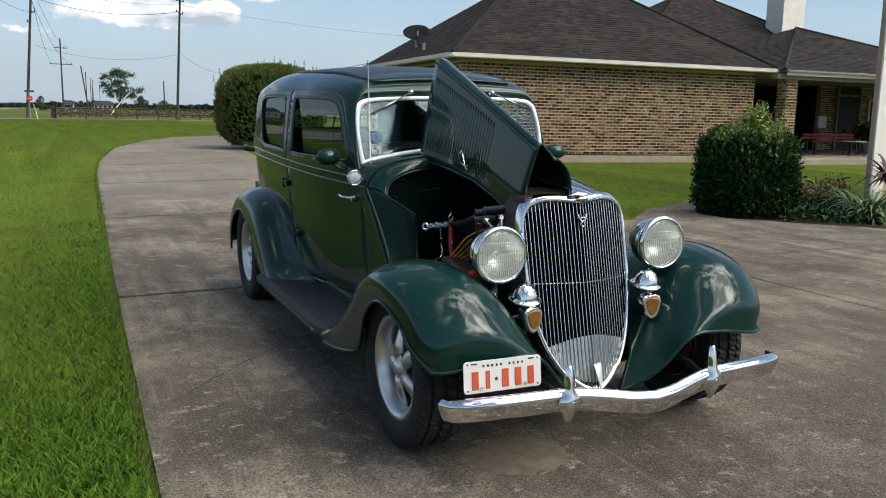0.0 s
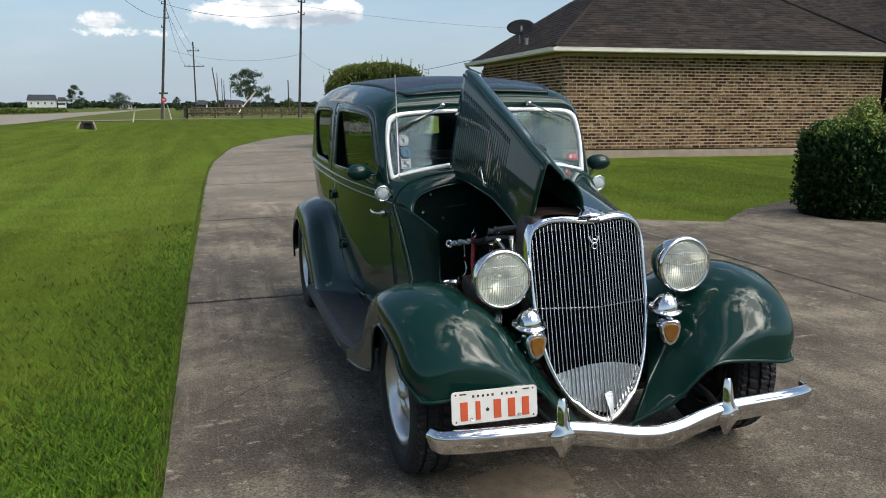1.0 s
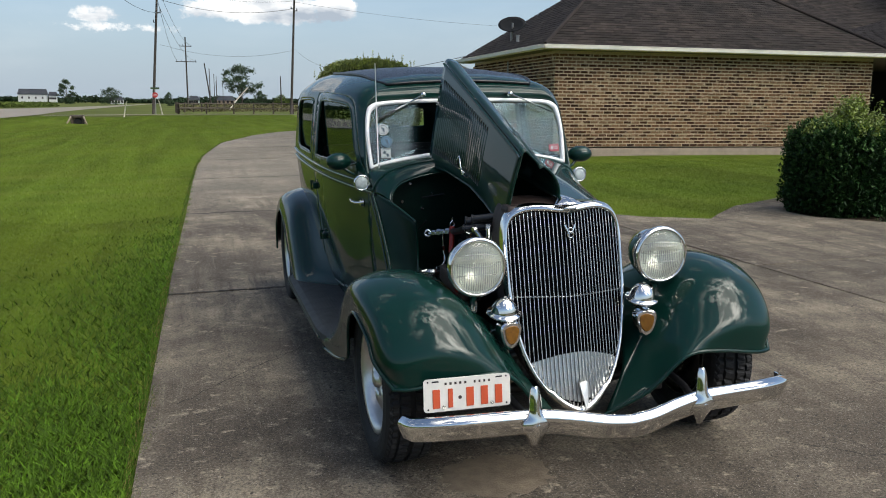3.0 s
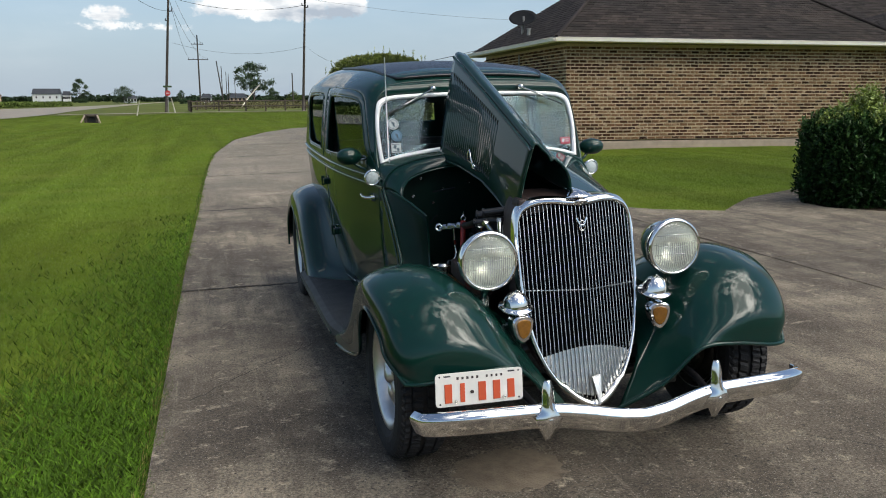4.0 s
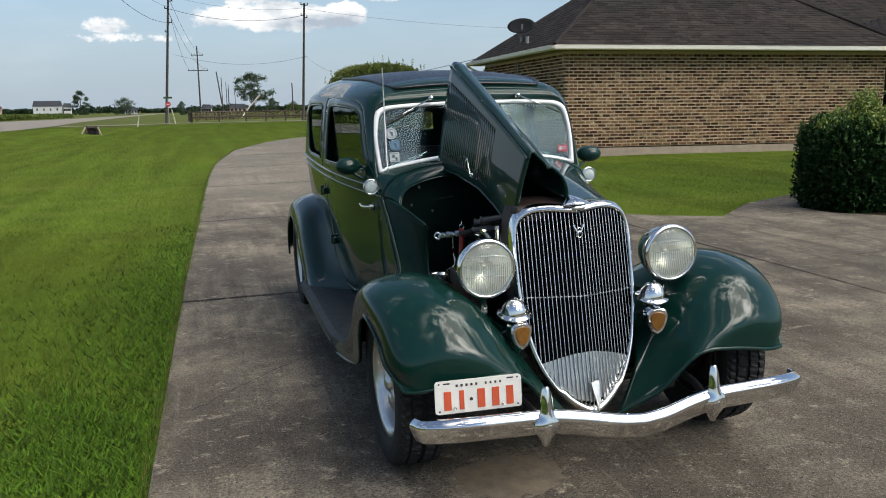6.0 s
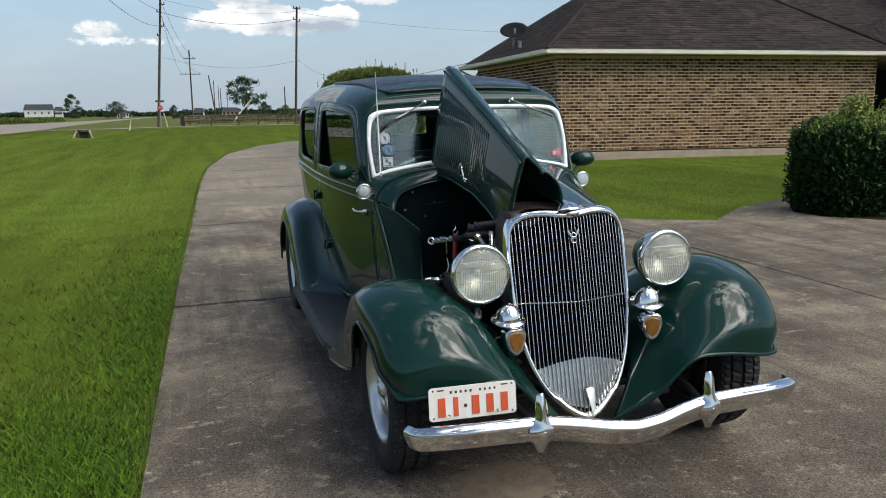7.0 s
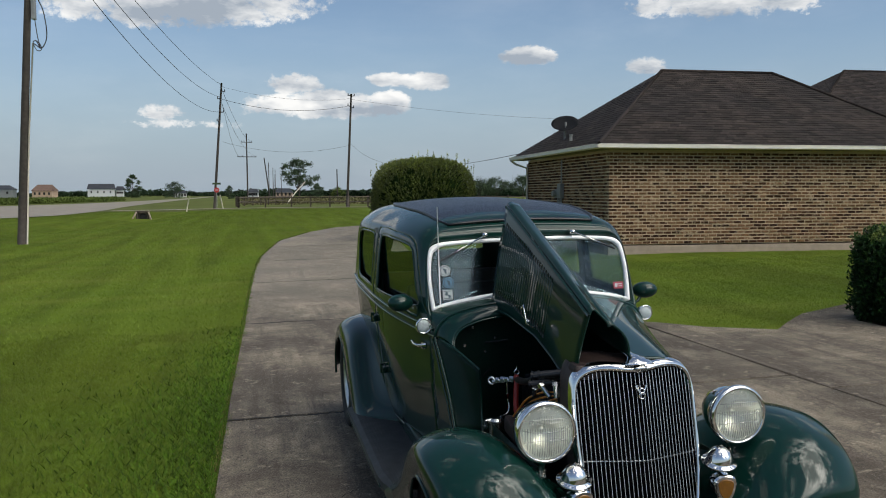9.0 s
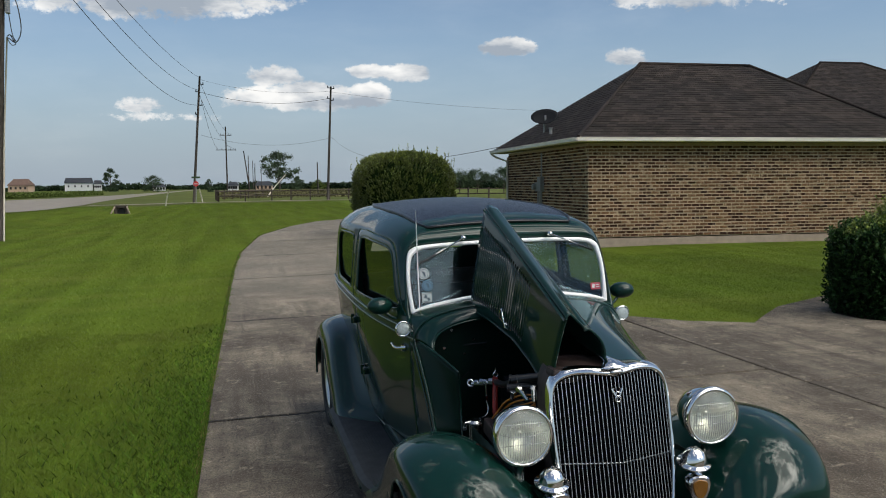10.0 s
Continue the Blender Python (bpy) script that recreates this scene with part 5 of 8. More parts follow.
# ---- clipped hedge, bush, planted bed ----
def clump(name, centre, radii, count, size, mats, seed, label, category, power=3.0, stray=0.10, sprigs=0, twig=0.1):
    """A clipped evergreen: a dense shell of leaves on an uneven rounded body over a core coloured as inner shade."""
    rng = np.random.default_rng(seed)
    c = np.array(centre, float)
    R = np.array(radii, float)
    ob = empty(name, pose(c[0], c[1], c[2]))
    tagged(ob, label, category)

    def surface(d):
        e = (np.abs(d / R) ** power).sum(1) ** (-1 / power)
        return d * e[:, None]
    d = rng.normal(size=(count, 3))
    d[:, 2] = np.where(d[:, 2] < -1.2 * np.hypot(d[:, 0], d[:, 1]), -d[:, 2] * 0.6, d[:, 2])
    d /= np.linalg.norm(d, axis=1)[:, None]
    lump = np.zeros(count)
    for i in range(18):
        q = rng.normal(size=3)
        q /= np.linalg.norm(q)
        lump += rng.uniform(-1, 1) * np.exp(-((1 - d @ q) / 0.10))
    p = surface(d) * (1 + stray * 0.8 * lump[:, None]) * (1 - np.abs(rng.normal(0, stray, (count, 1))) + 0.02)
    keep = p[:, 2] > -R[2] * 0.98
    p, d = p[keep], d[keep]
    # twigs that stand out of the body, each set with leaves
    per = 14
    m = max(len(p) // per, 1)
    b, o = p[:m], d[:m] * 0.75 + np.array([0, 0, 0.65]) + rng.normal(0, 0.28, (m, 3))
    o /= np.linalg.norm(o, axis=1)[:, None]
    L = twig * rng.uniform(0.5, 1.25, (m, 1))
    f = np.linspace(0, 1, per)
    q = (b * 0.90)[:, None, :] + (o * L)[:, None, :] * f[None, :, None] + rng.normal(0, size * 0.55, (m, per, 3)) * (1.15 - f)[None, :, None]
    nn = np.cross(np.repeat(o[:, None, :], per, 1).reshape(-1, 3), rng.normal(size=(m * per, 3)))
    nn /= np.linalg.norm(nn, axis=1)[:, None] + 1e-9
    q = q.reshape(-1, 3)
    tip = np.tile(f > 0.72, m) & (rng.uniform(size=m * per) < 0.75 * np.clip(0.22 + np.repeat(d[:m, 2], per) * 1.1, 0.08, 1))   # pale tips mostly on top: light from above put into leaf colour
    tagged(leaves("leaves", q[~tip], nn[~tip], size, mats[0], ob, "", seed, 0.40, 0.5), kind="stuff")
    tagged(leaves("new_foliage", q[tip], nn[tip], size * 0.9, mats[1], ob, "leaf tips coloured paler, most of them on the lit top", seed + 3, 0.40, 0.5), kind="stuff")
    # solid core, its near-black colour stands for the shade inside
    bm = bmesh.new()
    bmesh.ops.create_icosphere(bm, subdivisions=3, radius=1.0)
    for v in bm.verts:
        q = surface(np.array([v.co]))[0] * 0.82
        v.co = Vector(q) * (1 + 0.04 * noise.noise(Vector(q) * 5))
    part("shade_core", bm, M_inner_shade, ob, "solid core coloured dark as the shade between leaves")
    bm = bmesh.new()
    for i in range(5):
        a = i * 1.3
        cyl(bm, (0.1 * math.cos(a) * R[0], 0.1 * math.sin(a) * R[1], -R[2] - 0.02), (0.4 * math.cos(a) * R[0], 0.4 * math.sin(a) * R[1], -R[2] * 0.4), 0.035, 0.02, 7)
    part("stem_cluster", bm, M_bark, ob)
    if sprigs:
        pts, nn = [], []
        for i in range(sprigs):
            d = rng.normal(size=3) * np.array([1, 1, 0.3])
            d[2] = abs(d[2]) + 0.9
            d /= np.linalg.norm(d)
            b = surface(d[None])[0]
            L = rng.uniform(0.08, 0.24) * R[2]
            for s in np.linspace(0, 1, 16):
                pts.append(b + np.array([0.1 * d[0], 0.1 * d[1], 1]) * L * s + rng.normal(0, size * 0.35, 3))
                nn.append(rng.normal(size=3))
        tagged(leaves("upright_growth", np.array(pts), np.array(nn), size, mats[-1], ob, "pale upright sprigs", seed + 2, 0.45), kind="stuff")
    return ob


clump("round_hedge", (4.16, 24.9, 1.38), (1.76, 1.72, 1.38), 90000, 0.031, (M_leaf_hedge, M_hedge_lit), 4, "tall clipped round evergreen hedge bush beside the drive", "hedge", 3.3, 0.035, 24, 0.15)
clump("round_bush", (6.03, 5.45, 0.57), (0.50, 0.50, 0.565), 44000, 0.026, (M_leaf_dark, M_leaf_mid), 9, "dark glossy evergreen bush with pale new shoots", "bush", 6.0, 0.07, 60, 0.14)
rng = np.random.default_rng(12)
pts, nn = [], []
for i in range(560):
    a, r = rng.uniform(0, 6.28), 0.46 * math.sqrt(rng.uniform())
    bx, by = 6.03 + r * math.cos(a), 5.45 + r * math.sin(a)
    peak = math.exp(-((bx - 6.12) ** 2 + (by - 5.42) ** 2) / 0.075)
    L = rng.uniform(0.03, 0.12) + rng.uniform(0.06, 0.46) * peak
    if i >= 300:
        bx, by = 6.13 + rng.normal(0, 0.085), 5.42 + rng.normal(0, 0.085)
        r, L = math.hypot(bx - 6.03, by - 5.45), rng.uniform(0.16, 0.42) * math.exp(-((bx - 6.13) / 0.16) ** 2)
    lean = rng.normal(0, 0.22, 2)
    for s in np.linspace(-0.3, 1, 16):
        w = 0.022 * (1.2 - s)
        pts.append((bx + rng.normal(0, w) + lean[0] * L * s, by + rng.normal(0, w) + lean[1] * L * s, 0.55 + 0.58 * max(1 - (r / 0.53) ** 6, 0) ** 0.17 + L * s))
        nn.append(rng.normal(size=3))
shoots = leaves("new_growth", np.array(pts), np.array(nn), 0.022, M_leaf_new, bpy.data.objects["round_bush"], "pale yellow-green new shoots", 5, 0.4)
tagged(shoots, kind="stuff")
shoots.matrix_parent_inverse = pose(6.03, 5.45, 0.57).inverted()


BED_LILIES = ((7.15, 4.5, 170, 0.78), (7.6, 4.4, 170, 0.82), (7.45, 4.95, 130, 0.74), (6.9, 4.25, 70, 0.5))


def strap_plant(name, x, y, n, length, width, mat, seed, label, category, z=None):
    """A tuft of arching strap leaves."""
    rng = np.random.default_rng(seed)
    z = drive_z(x, y) - 0.05 if z is None else z
    ob = empty(name, pose(x, y, z))
    tagged(ob, label, category, "bed plants")
    verts, faces = [], []
    for i in range(n):
        a = rng.uniform(0, 6.28)
        L = length * rng.uniform(0.6, 1.15)
        up = rng.uniform(0.5, 1.25)
        o = np.array([math.cos(a), math.sin(a), 0])
        sd = np.array([-math.sin(a), math.cos(a), 0])
        k = len(verts)
        for s in np.linspace(0, 1, 7):
            c = o * (L * 0.75 * s ** 1.25) + np.array([0, 0, L * (up * s - 0.75 * s * s)])
            w = width * (1 - s ** 2.2) + 0.001
            verts += [c - sd * w, c + sd * w]
        for j in range(6):
            faces.append((k + 2 * j, k + 2 * j + 1, k + 2 * j + 3, k + 2 * j + 2))
    raw("strap_leaves", verts, faces, mat, ob)
    return ob


for i, (x, y, n, L) in enumerate(BED_LILIES):
    strap_plant("lily_clump", x, y, n, L, 0.014, M_strap, 40 + i, "arching grey-green strap-leaf lily clump in the bed", "plant")
strap_plant("red_cordyline", 7.95, 4.9, 60, 0.85, 0.024, M_strap_red, 51, "dark red spiky strap-leaf plant", "plant", 0.50)
for i, (x, y, a, b) in enumerate(((7.62, 6.0, 0.26, 0.14), (8.15, 6.0, 0.10, 0.12))):
    fl = empty("flower_clump", pose(x, y, drive_z(x, y)))
    tagged(fl, "low orange and rust coloured flowering clump in the bed", "plant", "bed plants")
    d = rng.normal(size=(900, 3)) * np.array([a, b, 0.09]) + np.array([0, 0, 0.14])
    leaves("foliage", d, rng.normal(size=(900, 3)), 0.026, M_leaf_hedge, fl, "", 3 + i)
    d = rng.normal(size=(260, 3)) * np.array([a, b * 0.8, 0.05]) + np.array([0, -0.03, 0.22])
    leaves("blossoms", d, rng.normal(size=(260, 3)), 0.017, M_flower, fl, "small orange blossoms", 5 + i)
k = 5000
d = np.stack([rng.uniform(6.0, 8.2, k), rng.uniform(3.9, 6.0, k), rng.uniform(0.1, 0.26, k)], 1)
d = d[(d[:, 0] * 0.75 + d[:, 1]) > 9.15]
tagged(leaves("ground_cover", d, rng.normal(size=d.shape), 0.035, M_leaf_dark, None, "", 8), "low dark ground cover in the planted bed", "plant", kind="stuff")

# ---- the car: x across (its right side is -x), y from grille to tail, z up from the drive ----
from mathutils.geometry import delaunay_2d_cdt

car = empty("vintage_sedan", pose(0, 0, 0, 0, -1.3, 0))
tagged(car, "dark green vintage sedan, one hood side open, on a drive", "car")


def side_pts(pts, s):
    """Points given with positive x, put on side s (-1 or 1)."""
    return [(s * p[0], p[1], p[2]) for p in pts]


# -- body shell --
BODY = [
    [(0.5, 0.77, 0.36), (0.515, 0.8, 0.62), (0.535, 1.07, 0.94), (0.53, 1.165, 1.03), (0.515, 1.235, 1.2), (0.485, 1.285, 1.34), (0.435, 1.315, 1.42), (0.36, 1.33, 1.44), (0.2, 1.335, 1.45), (0, 1.335, 1.455)],
    [(0.535, 1.2, 0.345), (0.552, 1.22, 0.62), (0.562, 1.27, 0.95), (0.56, 1.31, 1.03), (0.55, 1.345, 1.2), (0.52, 1.39, 1.36), (0.475, 1.42, 1.44), (0.39, 1.44, 1.48), (0.2, 1.45, 1.502), (0, 1.45, 1.507)],
    [(0.585, 1.65, 0.335), (0.61, 1.65, 0.62), (0.622, 1.66, 0.96), (0.62, 1.67, 1.035), (0.607, 1.68, 1.2), (0.575, 1.7, 1.385), (0.525, 1.71, 1.458), (0.42, 1.72, 1.515), (0.215, 1.72, 1.542), (0, 1.72, 1.55)],
    [(0.6, 2.05, 0.335), (0.638, 2.05, 0.62), (0.655, 2.05, 0.975), (0.652, 2.05, 1.045), (0.638, 2.05, 1.2), (0.605, 2.05, 1.4), (0.555, 2.05, 1.472), (0.44, 2.05, 1.535), (0.22, 2.05, 1.565), (0, 2.05, 1.575)],
    [(0.61, 2.5, 0.335), (0.648, 2.5, 0.62), (0.665, 2.5, 0.985), (0.662, 2.5, 1.055), (0.65, 2.5, 1.2), (0.635, 2.5, 1.41), (0.585, 2.5, 1.48), (0.465, 2.5, 1.545), (0.24, 2.5, 1.578), (0, 2.5, 1.588)],
    [(.60, 2.9, .34), (.64, 2.9, .62), (.66, 2.9, .99), (.657, 2.9, 1.06), (.645, 2.89, 1.2), (.628, 2.88, 1.405), (.575, 2.87, 1.480), (.46, 2.86, 1.538), (.23, 2.85, 1.566), (0, 2.85, 1.575)],
    [(.555, 3.24, .345), (.60, 3.24, .62), (.62, 3.23, .99), (.617, 3.23, 1.06), (.605, 3.21, 1.2), (.580, 3.17, 1.385), (.53, 3.14, 1.455), (.42, 3.11, 1.505), (.21, 3.09, 1.53), (0, 3.08, 1.538)],
    [(.41, 3.48, .36), (.44, 3.50, .62), (.45, 3.48, .99), (.445, 3.47, 1.06), (.42, 3.43, 1.2), (.39, 3.35, 1.345), (.35, 3.31, 1.395), (.28, 3.27, 1.43), (.14, 3.24, 1.448), (0, 3.23, 1.452)],
    [(0, 3.55, 0.36), (0, 3.57, 0.62), (0, 3.53, 0.99), (0, 3.5, 1.06), (0, 3.44, 1.2), (0, 3.34, 1.325), (0, 3.3, 1.365), (0, 3.27, 1.395), (0, 3.23, 1.42), (0, 3.19, 1.435)],
]
# how much each section stands out at the belt and above
OUT = (.024, .032, .028, .022, .022, .025, .025, .012, 0)
for k, row in enumerate(BODY):
    for j in range(2, 9):
        x, y, z = row[j]
        f = (0.0 if k == 0 else 0.5) if j == 2 else (0.65 if j == 3 and k == 0 else 1.0)
        row[j] = (x + (OUT[k] * f + (.010 if k < 3 and j in (5, 6) else 0)) * min(x / .5, 1.0), y, z)
NU, NV = 321, 241
SURF = grid_of(BODY, NU, NV)


def surf(u, v, s=1, inset=0.0):
    """Point and outward normal of the body at (u, v) in 0..1, on side s."""
    x, y = min(max(u, 0), 1) * (NU - 1), min(max(v, 0), 1) * (NV - 1)
    i, j = min(int(x), NU - 2), min(int(y), NV - 2)
    f, g = x - i, y - j
    p = SURF[i, j] * (1 - f) * (1 - g) + SURF[i + 1, j] * f * (1 - g) + SURF[i, j + 1] * (1 - f) * g + SURF[i + 1, j + 1] * f * g
    i0, i1, j0, j1 = max(i - 3, 0), min(i + 4, NU - 1), max(j - 3, 0), min(j + 4, NV - 1)
    n = np.cross(SURF[i1, j] - SURF[i0, j], SURF[i, j1] - SURF[i, j0])
    n = n / (np.linalg.norm(n) + 1e-12)
    p = p - n * inset
    return Vector((s * p[0], p[1], p[2])), Vector((s * n[0], n[1], n[2]))


def locate(y, z, rear=False):
    """(u, v) of the body point that shows at (y, z) from the side, or at (x, z) from behind."""
    a = SURF[:, :, 0] if rear else SURF[:, :, 1]
    k = (a - y) ** 2 + (SURF[:, :, 2] - z) ** 2
    if rear:
        k = k + (SURF[:, :, 1] < 3.2) * 10
    else:
        k[int(NU * 0.86):] += 10
    i, j = np.unravel_index(np.argmin(k), k.shape)
    i, j = min(max(i, 1), NU - 2), min(max(j, 1), NV - 2)
    J = np.array([[a[i + 1, j] - a[i - 1, j], a[i, j + 1] - a[i, j - 1]], [SURF[i + 1, j, 2] - SURF[i - 1, j, 2], SURF[i, j + 1, 2] - SURF[i, j - 1, 2]]]) / 2
    d = np.linalg.lstsq(J, np.array([y - a[i, j], z - SURF[i, j, 2]]), rcond=None)[0]
    return ((i + float(np.clip(d[0], -2, 2))) / (NU - 1), (j + float(np.clip(d[1], -2, 2))) / (NV - 1))


def inside(p, poly):
    c = False
    for (x0, y0), (x1, y1) in zip(poly, poly[1:] + poly[:1]):
        if (y0 > p[1]) != (y1 > p[1]) and p[0] < (x1 - x0) * (p[1] - y0) / (y1 - y0) + x0:
            c = not c
    return c


def patch(name, outer, holes, s, mat, parent, label="", inset=0.0, du=0.012, dv=0.016, thick=0.006):
    """Trim the body surface to an outline with holes, all in (u, v)."""
    rings = [outer, *holes]
    vs, es = [], []
    for r in rings:
        k = len(vs)
        vs += [Vector(p) for p in r]
        es += [(k + i, k + (i + 1) % len(r)) for i in range(len(r))]
    edge = np.array([tuple(v) for v in vs])
    us, ws = [p[0] for p in outer], [p[1] for p in outer]
    for a in np.arange(min(us), max(us), du):
        for b in np.arange(min(ws), max(ws), dv):
            if inside((a, b), outer) and not any(inside((a, b), h) for h in holes):
                if (((edge - (a, b)) / (du, dv)) ** 2).sum(1).min() > 0.16:
                    vs.append(Vector((a, b)))
    co, _, tri, *_ = delaunay_2d_cdt(vs, es, [], 0, 1e-7)
    keep = []
    for t in tri:
        c = (co[t[0]] + co[t[1]] + co[t[2]]) / 3
        if inside(c, outer) and not any(inside(c, h) for h in holes):
            keep.append(tuple(t) if s > 0 else tuple(t)[::-1])
    pn = [surf(c.x, c.y, s, inset) for c in co]
    ob = raw(name, [p for p, _ in pn], keep, mat, parent, label, True)
    ob.data.normals_split_custom_set_from_vertices([tuple(nv) for _, nv in pn])
    if thick:
        md = ob.modifiers.new("thickness", "SOLIDIFY")
        md.thickness, md.offset = thick, -1.0
    return ob


def ring(pts, n=56):
    return [locate(y, z) for y, z in cr(pts, n, True)]


W_DOOR = [(1.275, 1.07), (1.62, 1.072), (2.00, 1.076), (2.035, 1.10), (2.05, 1.23), (2.045, 1.36), (2.00, 1.388), (1.70, 1.382), (1.50, 1.368), (1.42, 1.345), (1.37, 1.29), (1.31, 1.16)]
W_REAR = [(2.235, 1.10), (2.28, 1.083), (2.50, 1.09), (2.72, 1.10), (2.79, 1.14), (2.83, 1.24), (2.81, 1.345), (2.74, 1.39), (2.50, 1.398), (2.28, 1.392), (2.235, 1.36), (2.23, 1.23)]
DOOR = [(1.10, .40), (1.35, .37), (1.75, .365), (2.10, .37), (2.13, .60), (2.14, 1.0), (2.14, 1.25), (2.13, 1.405), (2.05, 1.43), (1.72, 1.422), (1.50, 1.405), (1.38, 1.365), (1.315, 1.27), (1.235, 1.10), (1.16, 1.02), (1.11, .90), (1.095, .65)]


def grow(uv, k):
    c = np.mean(np.array(uv), 0)
    return [(float(c[0] + (a - c[0]) * k), float(c[1] + (b - c[1]) * k)) for a, b in uv]


def pane(name, uv, s, parent, label):
    """Flat upright side glass that fills an outline of the body."""
    pts = [surf(u, v, 1)[0] for u, v in uv]
    top = [p for p in pts if p.z > 1.33]
    b, a = np.polyfit([p.y for p in top], [p.x for p in top], 1)
    out = [Vector((s * (a + b * p.y - 0.012 + 0.035 * (1.40 - p.z)), p.y, p.z)) for p in pts]
    c = sum(out, Vector()) / len(out)
    n = len(out)
    return raw(name, out + [c], [(i, (i + 1) % n, n) if s > 0 else ((i + 1) % n, i, n) for i in range(n)], M_glass, parent, label)


door_uv = ring(DOOR, 90)
wd_uv, wr_uv = ring(W_DOOR), ring(W_REAR)
rear_uv = [locate(x, z, True) for x, z in [(0.36, 1.185), (0.36, 1.23), (0.35, 1.30), (0.32, 1.325)]]
N_TOP = 0.9999
outer_uv = [(0, 0)] + [(float(u), 0) for u in np.linspace(0.02, 1, 50)] + [(1, float(v)) for v in np.linspace(0.02, N_TOP, 40)] + [(float(u), N_TOP) for u in np.linspace(0.98, 0, 50)] + [(0, float(v)) for v in np.linspace(0.98, 0.02, 40)]
_ru, _rv0, _rv1 = rear_uv[0][0], rear_uv[0][1], rear_uv[3][1]
rear_hole = [(_ru, _rv0 + 0.004), (_ru, _rv1 - 0.008), (_ru + 0.012, _rv1), (0.9985, _rv1), (0.9985, _rv0), (_ru + 0.012, _rv0)]
for s in (-1, 1):
    patch("body_side", outer_uv, [door_uv, wr_uv, rear_hole], s, M_paint, car)
    dr = patch("door", grow(door_uv, 0.9965), [wd_uv], s, M_paint, car, "dark green front-opening door")
    pane("window_pane", grow(wd_uv, 1.03), s, dr, "tinted door glass")
    pane("quarter_pane", grow(wr_uv, 1.03), s, car, "tinted quarter glass")
    for r in (wd_uv, wr_uv):
        tube("window_moulding", [surf(u, v, s, 0.004)[0] for u, v in grow(r, 1.0)], 0.007, M_paint, dr if r is wd_uv else car, closed=True, seg=6)
    # belt mouldings with a pale pinstripe on each
    for z0, z1 in ((.985, 1.062), (.945, 1.018)):
        line = [surf(*locate(y, z0 + (z1 - z0) * (y - 1.1) / 2.0), s)[0] for y in np.linspace(1.07, 3.1, 36)]
        tube("belt_moulding", line, 0.009, M_paint, car, seg=8)
        tube("pinstripe", [p + Vector((s * 0.0075, 0, 0.004)) for p in line], 0.003, M_stripe, car, "pale green pinstripe", 5)
    # door handle, hinges
    h, hn = surf(*locate(1.22, .885), s)
    hd = tube("door_handle", [h + Vector((s * o, y, z)) for o, y, z in ((0.0, -0.03, 0.0), (0.035, -0.03, 0.002), (0.042, -0.005, 0.004), (0.04, 0.03, -0.002), (0.04, 0.065, 0.006), (0.038, 0.085, 0.004))], 0.0075, M_chrome, dr, "chrome lever handle", 8)
    bm = bmesh.new()
    cyl(bm, h + Vector((s * -0.004, -0.03, 0)), h + Vector((s * 0.012, -0.03, 0)), 0.02, 0.016, 14)
    part("escutcheon", bm, M_chrome, dr)
    for y, z in ((2.2, .885), (2.06, .60)):
        q, _ = surf(*locate(y, z), s)
        bm = bmesh.new()
        box(bm, q + Vector((s * 0.008, -0.032, 0)), (0.026, 0.075, 0.038), bevel=0.008)
        cyl(bm, q + Vector((s * 0.016, 0.0, -0.028)), q + Vector((s * 0.016, 0.0, 0.028)), 0.011, seg=10)
        part("hinge", bm, M_paint, dr)
# roof insert
roof = []
for i, y in enumerate(np.linspace(1.365, 2.95, 24)):
    hw = float(np.interp(y, [1.365, 1.42, 1.5, 2.0, 2.5, 2.8, 2.95], [.385, .415, .43, .465, .475, .43, .34]))
    row = []
    for x in np.linspace(-hw, hw, 21):
        k = (SURF[:, :, 0] - abs(x)) ** 2 + (SURF[:, :, 1] - y) ** 2 + (SURF[:, :, 2] < 1.42) * 5
        a, b = np.unravel_index(np.argmin(k), k.shape)
        row.append((x, y, float(SURF[a, b, 2])))
    row = np.array(row)
    fit_p = np.polyfit(row[:, 0], row[:, 2], 4)
    row[:, 2] = np.polyval(fit_p, row[:, 0]) + 0.003
    roof.append(row)
roof = np.array(roof)
for j in range(21):
    roof[:, j, 2] = np.polyval(np.polyfit(roof[:, j, 1], roof[:, j, 2], 4), roof[:, j, 1])
sheet("roof_insert", roof, M_roof_vinyl, car, "black grained vinyl roof insert", flip=True)
rim_pts = [roof[0, j] for j in range(21)] + [roof[i, 20] for i in range(1, 24)] + [roof[23, j] for j in range(19, -1, -1)] + [roof[i, 0] for i in range(22, 0, -1)]
tube("roof_bead", [Vector(p) for p in rim_pts], 0.008, M_black, car, "black bead round the roof insert", 6, True)

# -- windshield --
def ws_y(z):
    return 1.2 + (z - 1.06) * 0.31


WS = [(0, 1.110), (.12, 1.107), (.25, 1.098), (.38, 1.080), (.485, 1.061), (.518, 1.050), (.524, 1.066), (.530, 1.15), (.530, 1.24), (.518, 1.328), (.498, 1.358), (.460, 1.375), (.38, 1.383), (.25, 1.388), (.12, 1.390), (0, 1.391)]


def ws_ring(inset):
    half = cr(WS, 46)
    out = []
    for x, z in half:
        k = inset
        cx, cz = 0.0, 1.23
        out.append(((x - np.sign(x - cx) * min(k, abs(x))) if x > k else x, z - np.sign(z - cz) * k * min(1, abs(z - cz) / 0.09)))
    pts = [(float(x), float(z)) for x, z in out]
    return pts + [(-x, z) for x, z in pts[-2:0:-1]]


